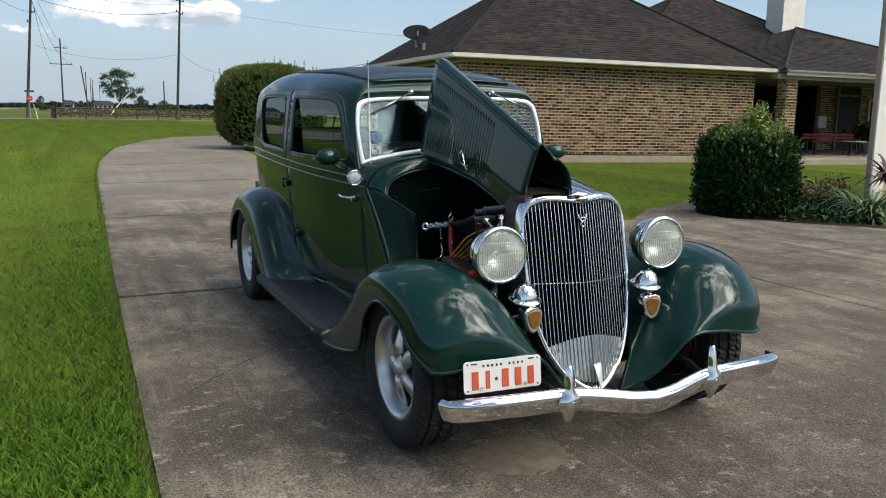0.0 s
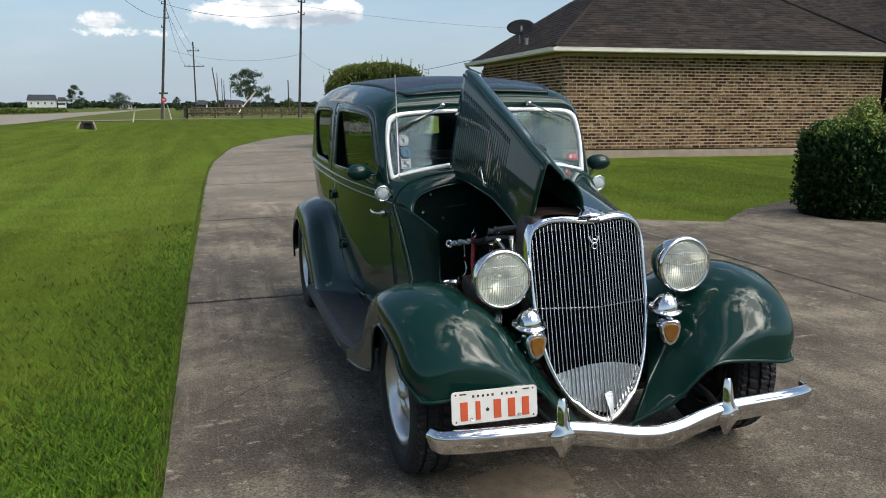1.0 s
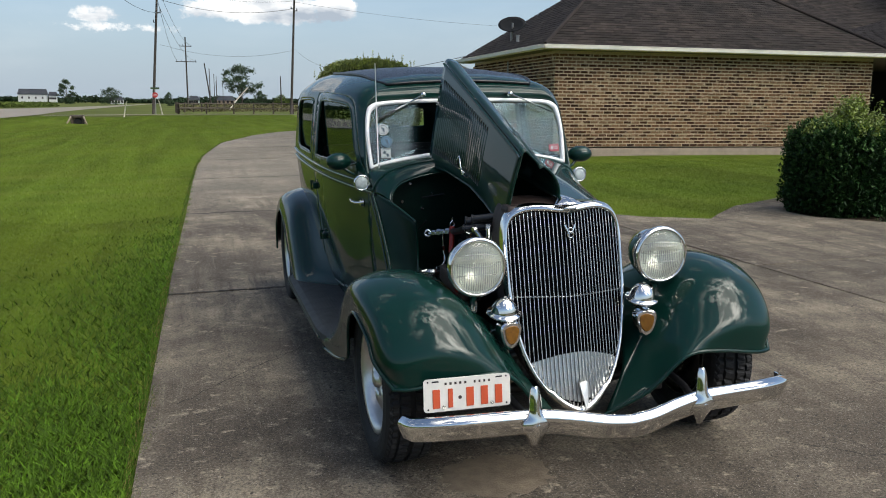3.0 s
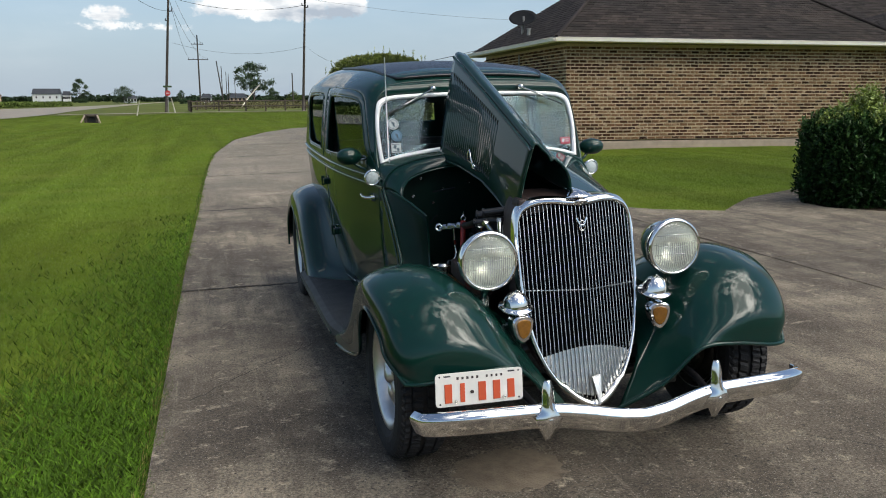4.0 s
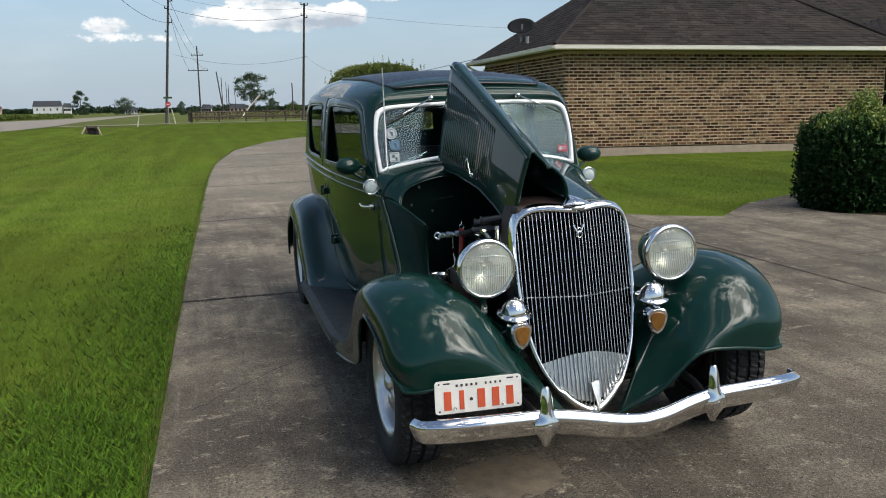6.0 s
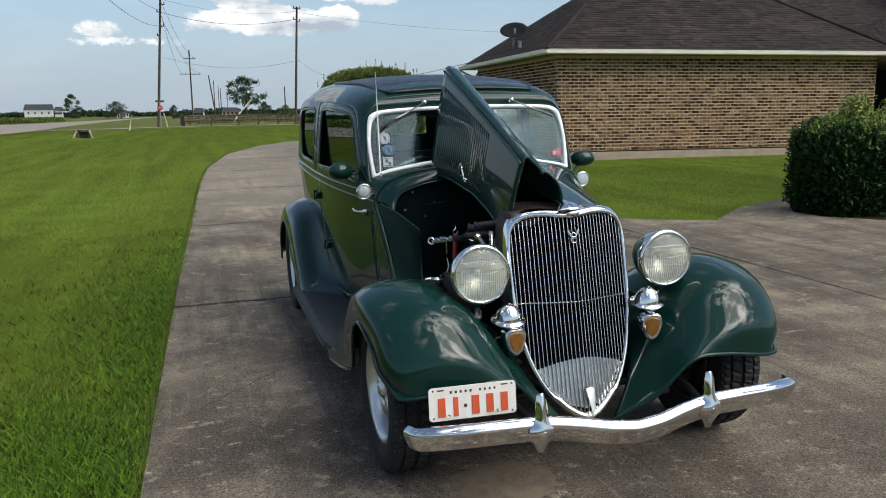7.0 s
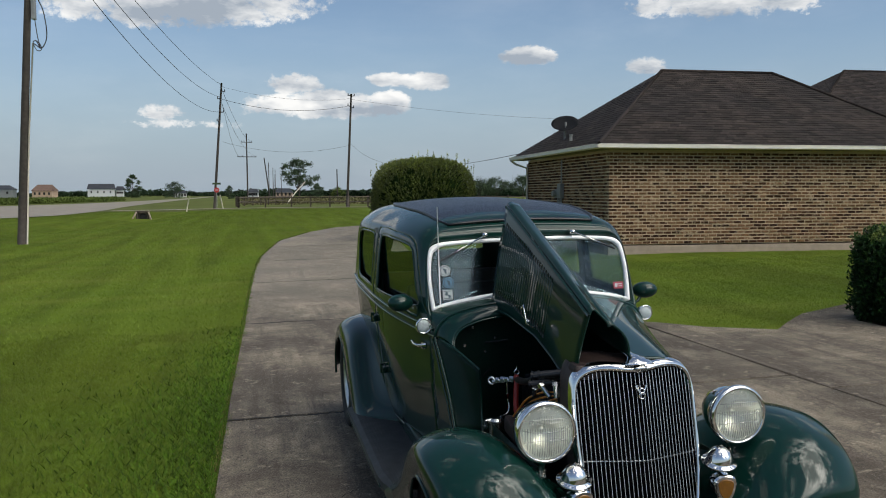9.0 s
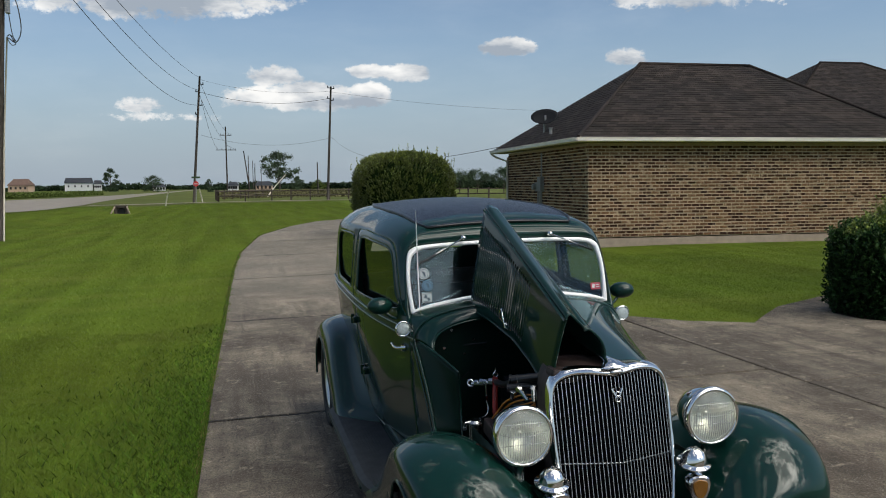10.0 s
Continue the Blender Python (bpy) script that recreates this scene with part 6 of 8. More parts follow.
o_ring, i_ring = ws_ring(0.0), ws_ring(0.019)
nr = len(o_ring)
vv, ff = [], []
for (ox, oz), (ix, iz) in zip(o_ring, i_ring):
    for x, z, d in ((ox, oz, 0.004), (ox, oz, -0.014), ((ox + ix) / 2, (oz + iz) / 2, -0.020), (ix, iz, -0.012), (ix, iz, 0.004)):
        vv.append((x, ws_y(z) + d + 0.004 * (abs(x) / 0.5) ** 4, z))
for i in range(nr):
    j = (i + 1) % nr
    for k in range(4):
        ff.append((i * 5 + k, j * 5 + k, j * 5 + k + 1, i * 5 + k + 1))
ws = raw("windshield_frame", vv, ff, M_wsframe, car, "bright white metal windshield frame", True)
gv = [(x, ws_y(z) + 0.004 * (abs(x) / 0.5) ** 4 - 0.002, z) for x, z in i_ring]
bm = bmesh.new()
c0 = bm.verts.new((0, ws_y(1.23) - 0.002, 1.23))
ring_v = [bm.verts.new(p) for p in gv]
for i in range(nr):
    bm.faces.new((c0, ring_v[i], ring_v[(i + 1) % nr]))
bmesh.ops.recalc_face_normals(bm, faces=bm.faces)
part("windshield_pane", bm, M_glass_ws, ws, "clear windshield glass")
# pillars and header between the frame and the body edge
edge0 = [SURF[0, j] for j in range(int(0.30 * NV), NV)]
frame_half = [(x, ws_y(z) + 0.006 + 0.004 * (abs(x) / 0.5) ** 4, z) for x, z in o_ring[14:46]]
A, B = cr(edge0, 40), cr(frame_half, 40)
for s in (-1, 1):
    g = []
    for p, q in zip(A, B):
        m = (np.array(p) + np.array(q)) / 2 + np.array([0, -0.012, 0.004])
        g.append([(s * p[0], p[1], p[2]), (s * m[0], m[1], m[2]), (s * q[0], q[1], q[2])])
    sheet("windshield_pillar", np.array([cr(r, 7) for r in g]), M_paint, car, flip=s < 0, thick=0.004)
    # wiper
    px = -0.226 if s < 0 else 0.242
    piv = Vector((px, 1.268, 1.41))
    bm = bmesh.new()
    cyl(bm, piv + Vector((0, 0.04, 0)), piv + Vector((0, -0.018, 0)), 0.013, 0.010, 12)
    wp = part("wiper", bm, M_chrome, car, "chrome windshield wiper", True)
    tip = Vector((-0.462, 1.252, 1.292) if s < 0 else (0.466, 1.252, 1.316))
    tube("wiper_arm", [piv + Vector((0, -0.012, 0)), piv.lerp(tip, 0.4) + Vector((0, -0.016, 0)), piv.lerp(tip, 0.66) + Vector((0, -0.010, 0))], 0.0042, M_chrome_dull, wp, "", 6)
    tube("wiper_blade", [piv.lerp(tip, t) + Vector((0, -0.010, 0)) for t in (0.36, 0.7, 1.0)], 0.0045, M_black, wp, "", 6)
# decals on the glass: two round badges, a square one with a figure, a red permit
def decal(x, z, w, h, mat, shape):
    def lay(bm, lift, turn=0):
        return moved(bm, pose(x, ws_y(z) + 0.004 * (abs(x) / 0.5) ** 4 - 0.010 - lift, z, -16, turn, 0))
    bm = bmesh.new()
    if shape == "round":
        cyl(bm, (0, 0, 0), (0, -0.0015, 0), w / 2, seg=24)
    else:
        box(bm, (0, 0, 0), (w, 0.0015, h), bevel=0.0005)
    dc = part("decal", lay(bm, 0), mat, ws, "small faded sticker on the glass")
    if shape == "round":
        tube("ring", [tuple(v) for v in [pose(x, ws_y(z) + 0.004 * (abs(x) / 0.5) ** 4 - 0.0115, z, -16, 0, 0) @ Vector((w * 0.38 * math.cos(a), 0, w * 0.38 * math.sin(a))) for a in np.linspace(0, 6.2832, 24, endpoint=False)]], 0.0016, M_decal_ink, dc, closed=True, seg=4)
    marks = {"round": ((0, 0.1, 0.30, 0.16, 20), (0.06, -0.12, 0.16, 0.28, -25)), "square": ((-0.12, 0.1, 0.26, 0.34, 25), (0.16, -0.16, 0.24, 0.30, -30), (0, 0.38, 0.8, 0.06, 0), (0, -0.38, 0.8, 0.06, 0)), "permit": ((-0.22, 0.02, 0.26, 0.55, 18), (0.2, 0.2, 0.34, 0.12, 0), (0.2, -0.1, 0.34, 0.12, 0))}
    for mx, mz, mw, mh, turn in marks[shape]:
        bm = bmesh.new()
        box(bm, (0, 0, 0), (w * mw, 0.001, h * mh), Matrix.Rotation(radians(turn), 4, "Y"))
        bmesh.ops.translate(bm, verts=bm.verts, vec=(w * mx, 0, h * mz))
        part("mark", lay(bm, 0.0016), M_decal_white if shape == "permit" else M_decal_ink, dc)


decal(-0.441, 1.240, .058, .054, M_decal_white, "round")
decal(-0.428, 1.182, .056, .056, M_decal_blue, "round")
decal(-0.436, 1.124, .050, .048, M_decal_white, "square")
decal(0.470, 1.128, .054, .036, M_decal_red, "permit")

# -- cowl --
ARCH = [(.535, 1.065, .935), (.525, 1.07, .98), (.48, 1.055, 1.035), (.38, 1.04, 1.075), (.25, 1.03, 1.095), (.12, 1.025, 1.103), (0, 1.022, 1.106)]
BASE = [(.539, 1.14, 1.0), (.540, 1.165, 1.03), (.516, 1.195, 1.055), (.41, 1.205, 1.080), (.26, 1.21, 1.10), (.12, 1.213, 1.108), (0, 1.214, 1.111)]
for s in (-1, 1):
    g = np.array([cr(side_pts(ARCH, s), 22), 0.5 * (cr(side_pts(ARCH, s), 22) + cr(side_pts(BASE, s), 22)) + np.array([0, 0, 0.006]), cr(side_pts(BASE, s), 22)])
    sheet("cowl_top", np.array([cr(g[:, j], 7) for j in range(22)]), M_paint, car, flip=s > 0, thick=0.004)
    tube("cowl_lace", [tuple(p) for p in cr(side_pts([(.517, .77, .57)] + [(.52, .86, .70), (.53, .98, .85)] + ARCH, s), 44)], 0.007, M_paint, car, "raised welt where the hood meets the cowl", 6)
    tube("cowl_lace", [tuple(p) for p in cr(side_pts([(.525, .80, .57), (.53, .89, .70), (.54, 1.01, .85), (.543, 1.085, .93)], s), 24)], 0.005, M_paint, car, "", 6)
# flange that the hood rests on
for s in (-1, 1):
    o = cr(side_pts([(.530, 1.058, .945), (.518, 1.06, .985), (.472, 1.048, 1.034), (.375, 1.033, 1.069), (.25, 1.023, 1.089), (.12, 1.018, 1.097), (0, 1.015, 1.100)], s), 26)
    i = cr(side_pts([(.468, .965, .905), (.458, .985, .945), (.420, .990, .988), (.335, .990, 1.020), (.23, .990, 1.036), (.11, .990, 1.043), (0, .990, 1.046)], s), 26)
    m_ = 0.5 * (o + i) + np.array([0, -.006, .010])
    sheet("cowl_flange", np.array([cr([a, b, c], 7) for a, b, c in zip(o, m_, i)]), M_paint, car, "glossy green flange round the hood opening", flip=s > 0, thick=0.004)
    tube("flange_bead", [tuple(p) for p in i], 0.006, M_paint, car, "", 6)
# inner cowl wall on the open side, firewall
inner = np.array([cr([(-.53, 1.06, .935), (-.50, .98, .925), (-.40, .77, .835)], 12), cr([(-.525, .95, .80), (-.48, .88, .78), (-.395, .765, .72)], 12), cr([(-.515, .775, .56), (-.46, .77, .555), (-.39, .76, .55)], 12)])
# body paint here, with its shade put into the colour
sheet("cowl_side_inner", np.array([cr(inner[:, j], 12) for j in range(12)]), M_paint_shade, car, "green inner cowl panel in the darker shaded tone", thick=0.004)
tube("cowl_edge", [tuple(p) for p in cr([(-.52, 1.04, .937), (-.47, .92, .905), (-.40, .768, .838)], 20)], 0.006, M_paint, car, "", 6)
tube("cowl_edge", [(-.40, .765, .838), (-.397, .762, .70), (-.395, .76, .55)], 0.005, M_paint, car, "", 6)
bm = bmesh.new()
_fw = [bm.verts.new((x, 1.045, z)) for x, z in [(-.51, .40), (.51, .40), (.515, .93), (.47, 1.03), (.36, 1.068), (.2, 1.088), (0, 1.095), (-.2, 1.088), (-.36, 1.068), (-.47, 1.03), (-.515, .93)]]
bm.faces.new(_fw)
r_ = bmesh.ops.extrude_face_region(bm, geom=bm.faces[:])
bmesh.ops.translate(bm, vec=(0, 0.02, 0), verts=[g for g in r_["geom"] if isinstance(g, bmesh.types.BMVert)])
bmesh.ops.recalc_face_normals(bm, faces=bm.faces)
part("firewall", bm, M_paint_shade, car, "dark firewall")

# -- hood: closed half and folded open half --
HOOD_C = [(0, 1.022, 1.112), (.12, 1.025, 1.108), (.25, 1.03, 1.10), (.38, 1.04, 1.078), (.47, 1.05, 1.035), (.518, 1.04, .95), (.522, .95, .80), (.518, .80, .60)]
HOOD_M = [(0, .52, 1.058), (.10, .52, 1.054), (.19, .52, 1.046), (.28, .52, 1.015), (.345, .52, .955), (.385, .52, .86), (.40, .51, .74), (.40, .47, .60)]
HOOD_F = [(0, .055, .998), (.06, .052, .997), (.12, .050, .992), (.175, .052, .972), (.212, .056, .925), (.232, .058, .83), (.240, .058, .70), (.240, .058, .52)]
hg = grid_of([HOOD_C, HOOD_M, HOOD_F], 40, 36)
sheet("hood_closed", hg, M_paint, car, "closed dark green hood half with louvres", thick=0.004)
tube("hood_hinge", [(0, y, float(np.interp(y, [.055, .52, 1.022], [1.000, 1.060, 1.114]))) for y in np.linspace(.05, 1.02, 20)], 0.0105, M_chrome, car, "bright centre hinge rod", 8)

HINGE = lambda y: Vector((-.012, y, float(np.interp(y, [.055, .52, 1.022], [1.000, 1.060, 1.112]))))
YY_H = np.linspace(.06, 1.06, 30)


def shoulder(y):
    return Vector((float(np.interp(y, [.06, .5, 1.07], [-.163, -.164, -.164])), y, float(np.interp(y, [.06, .5, 1.07], [1.182, 1.356, 1.573]))))


def lower(y):
    return Vector((float(np.interp(y, [.06, .5, 1.07], [-.208, -.207, -.248])), y + float(np.interp(y, [.06, .5, 1.07], [.07, .06, .03])), float(np.interp(y, [.06, .12, .3, .5, .8, 1.07], [.878, .900, .960, 1.010, 1.055, 1.072]))))


top_g, side_g = [], []
for y in YY_H:
    h, sh, lo = HINGE(y), shoulder(y), lower(y)
    w = (sh - h).length
    bulge = Vector((0.05 * w / 0.5, 0, 0.012))
    up = sh + Vector((0.066, 0, float(np.interp(y, [.06, .4, 1.07], [-.040, -.022, -.010]))))
    top_g.append(cr([h, h.lerp(up, .3) + bulge * 0.9, h.lerp(up, .6) + bulge * 1.0, h.lerp(up, .88) + bulge * 0.4, up + Vector((0.004, 0, -0.016)), up + Vector((-0.006, 0, 0.002)), sh.lerp(up, .5) + Vector((0, 0, 0.009)), sh + Vector((0.012, 0, 0.008)), sh + Vector((-0.002, 0, 0.0)), sh + Vector((-0.004, 0, -0.010))], 32))
    side_g.append(cr([sh + Vector((-0.005, 0, -0.010)), sh.lerp(lo, .35) + Vector((-0.007, 0, 0)), sh.lerp(lo, .7) + Vector((-0.006, 0, 0)), lo], 20))
hood_top = sheet("hood_top_open", np.array(top_g), M_paint, car, "opened green hood top panel", thick=0.003)
hood_side = sheet("hood_side_open", np.array(side_g), M_paint, car, "folded green hood side with rows of louvres", thick=0.003, flip=True)
tube("hood_side_bead", [shoulder(y) + Vector((-0.010, 0, -0.016)) for y in YY_H], 0.006, M_paint, hood_side, seg=6)
tube("hood_front_bead", [tuple(p) for p in side_g[0]], 0.005, M_paint, hood_side, seg=6)
tube("hood_front_bead", [tuple(p) for p in top_g[0]], 0.005, M_paint, hood_top, seg=6)
tube("hood_lower_bead", [lower(y) for y in YY_H], 0.006, M_paint, hood_side, seg=6)
# louvres: low upright ribs, each with a small dark slot at either end
for y in np.linspace(.40, 1.0, 25):
    sh, lo = shoulder(y), lower(y)
    p, q = sh.lerp(lo, .17), sh.lerp(lo, .84)
    d = (q - p).normalized()
    tube("louvre", [p + Vector((.010, 0, 0)), p.lerp(q, .05) + Vector((.0005, -.002, 0)), p.lerp(q, .35) + Vector((-.0015, -.002, 0)), p.lerp(q, .7) + Vector((-.0008, -.002, 0)), p.lerp(q, .95) + Vector((.0005, -.002, 0)), q + Vector((.010, 0, 0))], 0.0105, M_paint, hood_side, seg=12)
    for c, off, half in ((p, -.0078, .012), (q, -.0062, .015)):
        tube("louvre_slot", [c - d * half + Vector((off, .006, 0)), c + Vector((off - .001, .006, 0)), c + d * half + Vector((off, .006, 0))], .0038, M_black, hood_side, seg=6)
hl = lower(.54) + Vector((-0.004, 0, 0.05))
tube("hood_handle", [hl + Vector(v) for v in ((0, .03, .0), (-.03, .032, .03), (-.034, .02, .06), (-.03, .0, .075), (-.034, -.02, .05), (-.03, -.03, .0), (-.012, -.03, -.01), (0, -.02, -.015))], 0.005, M_chrome, hood_side, "chrome hood latch handle", 8)

# -- grille --
G_OUT = [(0, .984), (.04, .986), (.09, .991), (.15, .989), (.198, .973), (.232, .937), (.246, .865), (.247, .76), (.243, .65), (.230, .54), (.207, .44), (.170, .352), (.115, .275), (.06, .230), (.0, .204)]


def g_y(x, z):
    """The grille leans forward towards its foot and is a shallow vee in plan."""
    return float(np.interp(z, [.2, .88, 1.0], [-.158, -.010, .02])) + 0.068 * (abs(x) / 0.245) ** 1.15


go = cr(G_OUT, 60)
gi = []
for k, (x, z) in enumerate(go):
    t = go[min(k + 1, 59)] - go[max(k - 1, 0)]
    nrm = np.array([t[1], -t[0]])
    nrm = nrm / (np.linalg.norm(nrm) + 1e-9)
    w = 0.016 + 0.012 * (z < .3) + 0.014 * float(np.clip((z - .9) / .08, 0, 1))
    gi.append((max(x + nrm[0] * w, 0.0), z + nrm[1] * w))
gi[0], gi[-1] = (0.0, go[0][1] - 0.032), (0.0, go[-1][1] + 0.040)
vv, ff = [], []
full_o = [tuple(p) for p in go] + [(-p[0], p[1]) for p in go[-2:0:-1]]
full_i = gi + [(-x, z) for x, z in gi[-2:0:-1]]
ng = len(full_o)
for (ox, oz), (ix, iz) in zip(full_o, full_i):
    mx, mz = (ox + ix) / 2, (oz + iz) / 2
    vv += [(ox, g_y(ox, oz) + 0.034, oz), (ox, g_y(ox, oz) + 0.004, oz), (mx, g_y(mx, mz) - 0.014, mz), (ix, g_y(ix, iz) - 0.004, iz), (ix, g_y(ix, iz) + 0.03, iz)]
for i in range(ng):
    j = (i + 1) % ng
    for k in range(4):
        ff.append((i * 5 + k, i * 5 + k + 1, j * 5 + k + 1, j * 5 + k))
grille = raw("grille_shell", vv, ff, M_chrome, car, "polished chrome grille surround", True)
sv = [(ox * k, g_y(ox, oz) + d, oz - (oz - .6) * (1 - k) + .26 * max(d - .03, 0) * float(np.clip((oz - .9) / .06, 0, 1))) for ox, oz in full_o for k, d in ((.994, .030), (.985, .080), (.972, .140))]
sf = [(i * 3 + k, i * 3 + k + 1, ((i + 1) % ng) * 3 + k + 1, ((i + 1) % ng) * 3 + k) for i in range(ng) for k in range(2)]
raw("radiator_shell", sv, sf, M_brown, car, "rusty brown radiator shell behind the chrome", True)
inner_x = [p[0] for p in gi]
top_in = sorted((p for p in gi if p[1] > .80), key=lambda p: p[0])
bot_in = sorted((p for p in gi if p[1] < .80), key=lambda p: p[0])
NB = 15
for k in range(-NB, NB + 1):
    x = 0.228 * k / (NB + 0.3)
    zt = float(np.interp(abs(x), [p[0] for p in top_in], [p[1] for p in top_in]))
    zb = float(np.interp(abs(x), [p[0] for p in bot_in], [p[1] for p in bot_in]))
    zs = np.linspace(zb - .006, zt + .006, 7)
    verts, faces = [], []
    for z in zs:
        y = g_y(x, z)
        verts += [(x - .0014, y + .008, z), (x - .0012, y - .002, z), (x + .0012, y - .002, z), (x + .0014, y + .008, z)]
    for i in range(6):
        for m in range(4):
            faces.append((i * 4 + m, i * 4 + (m + 1) % 4, i * 4 + 4 + (m + 1) % 4, i * 4 + 4 + m))
    raw("grille_bar", verts, faces, M_bar, grille)
for z, mat in ((.643, M_bar),):
    w = .226
    tube("cross_bar", [(x, g_y(x, z) + .012, z) for x in np.linspace(-w, w, 15)], 0.0035, mat, grille, seg=6)
bm = bmesh.new()
_pts = [(x, z) for x, z in full_i]
_v = [bm.verts.new((x * 1.02, g_y(x, z) + 0.04, z)) for x, z in _pts]
_c = bm.verts.new((0, g_y(0, .6) + .04, .6))
for i in range(ng):
    bm.faces.new((_c, _v[(i + 1) % ng], _v[i]))
part("radiator_core", bm, M_core, grille, "black radiator core behind the bars")
# bright splash pan behind the foot of the grille, crank hole cover
bm = bmesh.new()
_w = [(.0, .250), (.07, .265), (.12, .310), (.175, .395)]
_q = [(x, z) for x, z in _w] + [(.10, .418), (.05, .430), (0, .436)]
_q = _q + [(-x, z) for x, z in _q[-2:0:-1]]
bm.faces.new([bm.verts.new((x, g_y(x, z) + .016, z)) for x, z in _q])
bmesh.ops.triangulate(bm, faces=bm.faces[:])
bmesh.ops.recalc_face_normals(bm, faces=bm.faces)
part("splash_pan", bm, M_alu, grille, "bright pan behind the lower bars")
bm = bmesh.new()
_k = [(-.018, .330), (.016, .336), (.021, .326), (.012, .255), (.0, .232), (-.006, .27)]
_f = bm.faces.new([bm.verts.new((x * .92 + .004, g_y(x, z) - .022 + (z - .232) * .10, z)) for x, z in _k])
r_ = bmesh.ops.extrude_face_region(bm, geom=[_f])
bmesh.ops.translate(bm, vec=(0, -.008, 0), verts=[g for g in r_["geom"] if isinstance(g, bmesh.types.BMVert)])
bmesh.ops.recalc_face_normals(bm, faces=bm.faces)
part("crank_cover", bm, M_alu, grille, "small chrome crank hole cover")
# emblem: a vee over a ring
bm = bmesh.new()
for s in (-1, 1):
    cyl(bm, (s * .021, g_y(0, .91) - .008, .912), (s * .004, g_y(0, .88) - .010, .880), .0042, .003, 8)
    cyl(bm, (s * .021, g_y(0, .91) - .008, .912), (s * .011, g_y(0, .91) - .008, .910), .003, seg=6)
part("vee_emblem", bm, M_chrome, grille)
for zc, rr in ((.893, .009), (.876, .0115)):
    tube("ring_emblem", [(rr * math.cos(a), g_y(0, zc) - .010, zc + rr * math.sin(a)) for a in np.linspace(0, 6.28, 18, endpoint=False)], .003, M_chrome, grille, closed=True, seg=6)
bm = bmesh.new()
bmesh.ops.create_uvsphere(bm, u_segments=20, v_segments=10, radius=1)
bmesh.ops.scale(bm, vec=(.026, .008, .010), verts=bm.verts)
moved(bm, pose(0, -.012, .975, 0, 0, 0))
part("oval_badge", bm, M_chrome_dull, grille, "plain oval badge", True)
# chrome peak running from the badge up onto the hood
pk = np.array([[(-.058, .000, .986), (0, -.018, .989), (.058, .000, .986)], [(-.034, .035, 1.003), (0, .024, 1.011), (.034, .035, 1.003)], [(-.016, .10, 1.008), (0, .10, 1.016), (.016, .10, 1.008)], [(-.011, .20, 1.020), (0, .20, 1.027), (.011, .20, 1.020)]])
sheet("grille_peak", grid_of(pk, 12, 9), M_chrome, grille, thick=0.004)
# radiator tank showing under the open hood
bm = bmesh.new()
box(bm, (-.10, .115, .955), (.24, .09, .06), bevel=.018)
part("radiator_tank", bm, M_brown, car, "rusty brown radiator top tank")

# -- fenders --
FR = [
    [(.822, .90, .246), (.815, .97, .272), (.75, 1.06, .284), (.62, 1.08, .288), (.54, 1.08, .290), (.50, 1.08, .290)],
    [(.800, .68, .264), (.802, .80, .322), (.735, .88, .340), (.62, .945, .336), (.53, .95, .34), (.50, .95, .34)],
    [(.785, .47, .325), (.80, .61, .425), (.735, .72, .462), (.60, .76, .465), (.50, .77, .46), (.46, .77, .44)],
    [(.795, .37, .47), (.80, .455, .575), (.705, .53, .625), (.56, .56, .61), (.455, .56, .555), (.39, .55, .50)],
    [(.805, .255, .563), (.80, .285, .672), (.67, .32, .718), (.53, .33, .695), (.41, .33, .595), (.335, .32, .50)],
    [(.810, .10, .602), (.80, .09, .695), (.635, .085, .745), (.49, .085, .712), (.36, .10, .590), (.25, .11, .50)],
    [(.797, -.06, .548), (.775, -.115, .635), (.61, -.145, .692), (.45, -.125, .645), (.315, -.05, .515), (.235, .01, .43)],
    [(.790, -.135, .484), (.748, -.228, .515), (.582, -.268, .560), (.41, -.240, .520), (.272, -.150, .405), (.195, -.085, .345)],
    [(.745, -.232, .414), (.672, -.262, .420), (.500, -.282, .447), (.352, -.284, .440), (.222, -.245, .305), (.085, -.165, .200)],
]
for s in (-1, 1):
    g = grid_of([side_pts(r, s) for r in FR], 64, 40)
    fd = sheet("front_fender", g, M_paint, car, "sweeping dark green front fender", thick=0.004, flip=s > 0)
    tube("fender_bead", [tuple(p) for p in g[:, 0]] + [tuple(p) for p in g[-1, 1:]], 0.0075, M_paint, fd, seg=8)
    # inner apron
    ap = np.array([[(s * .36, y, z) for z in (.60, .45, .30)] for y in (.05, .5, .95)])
    sheet("inner_apron", ap, M_paint_shade, car, thick=0.004)
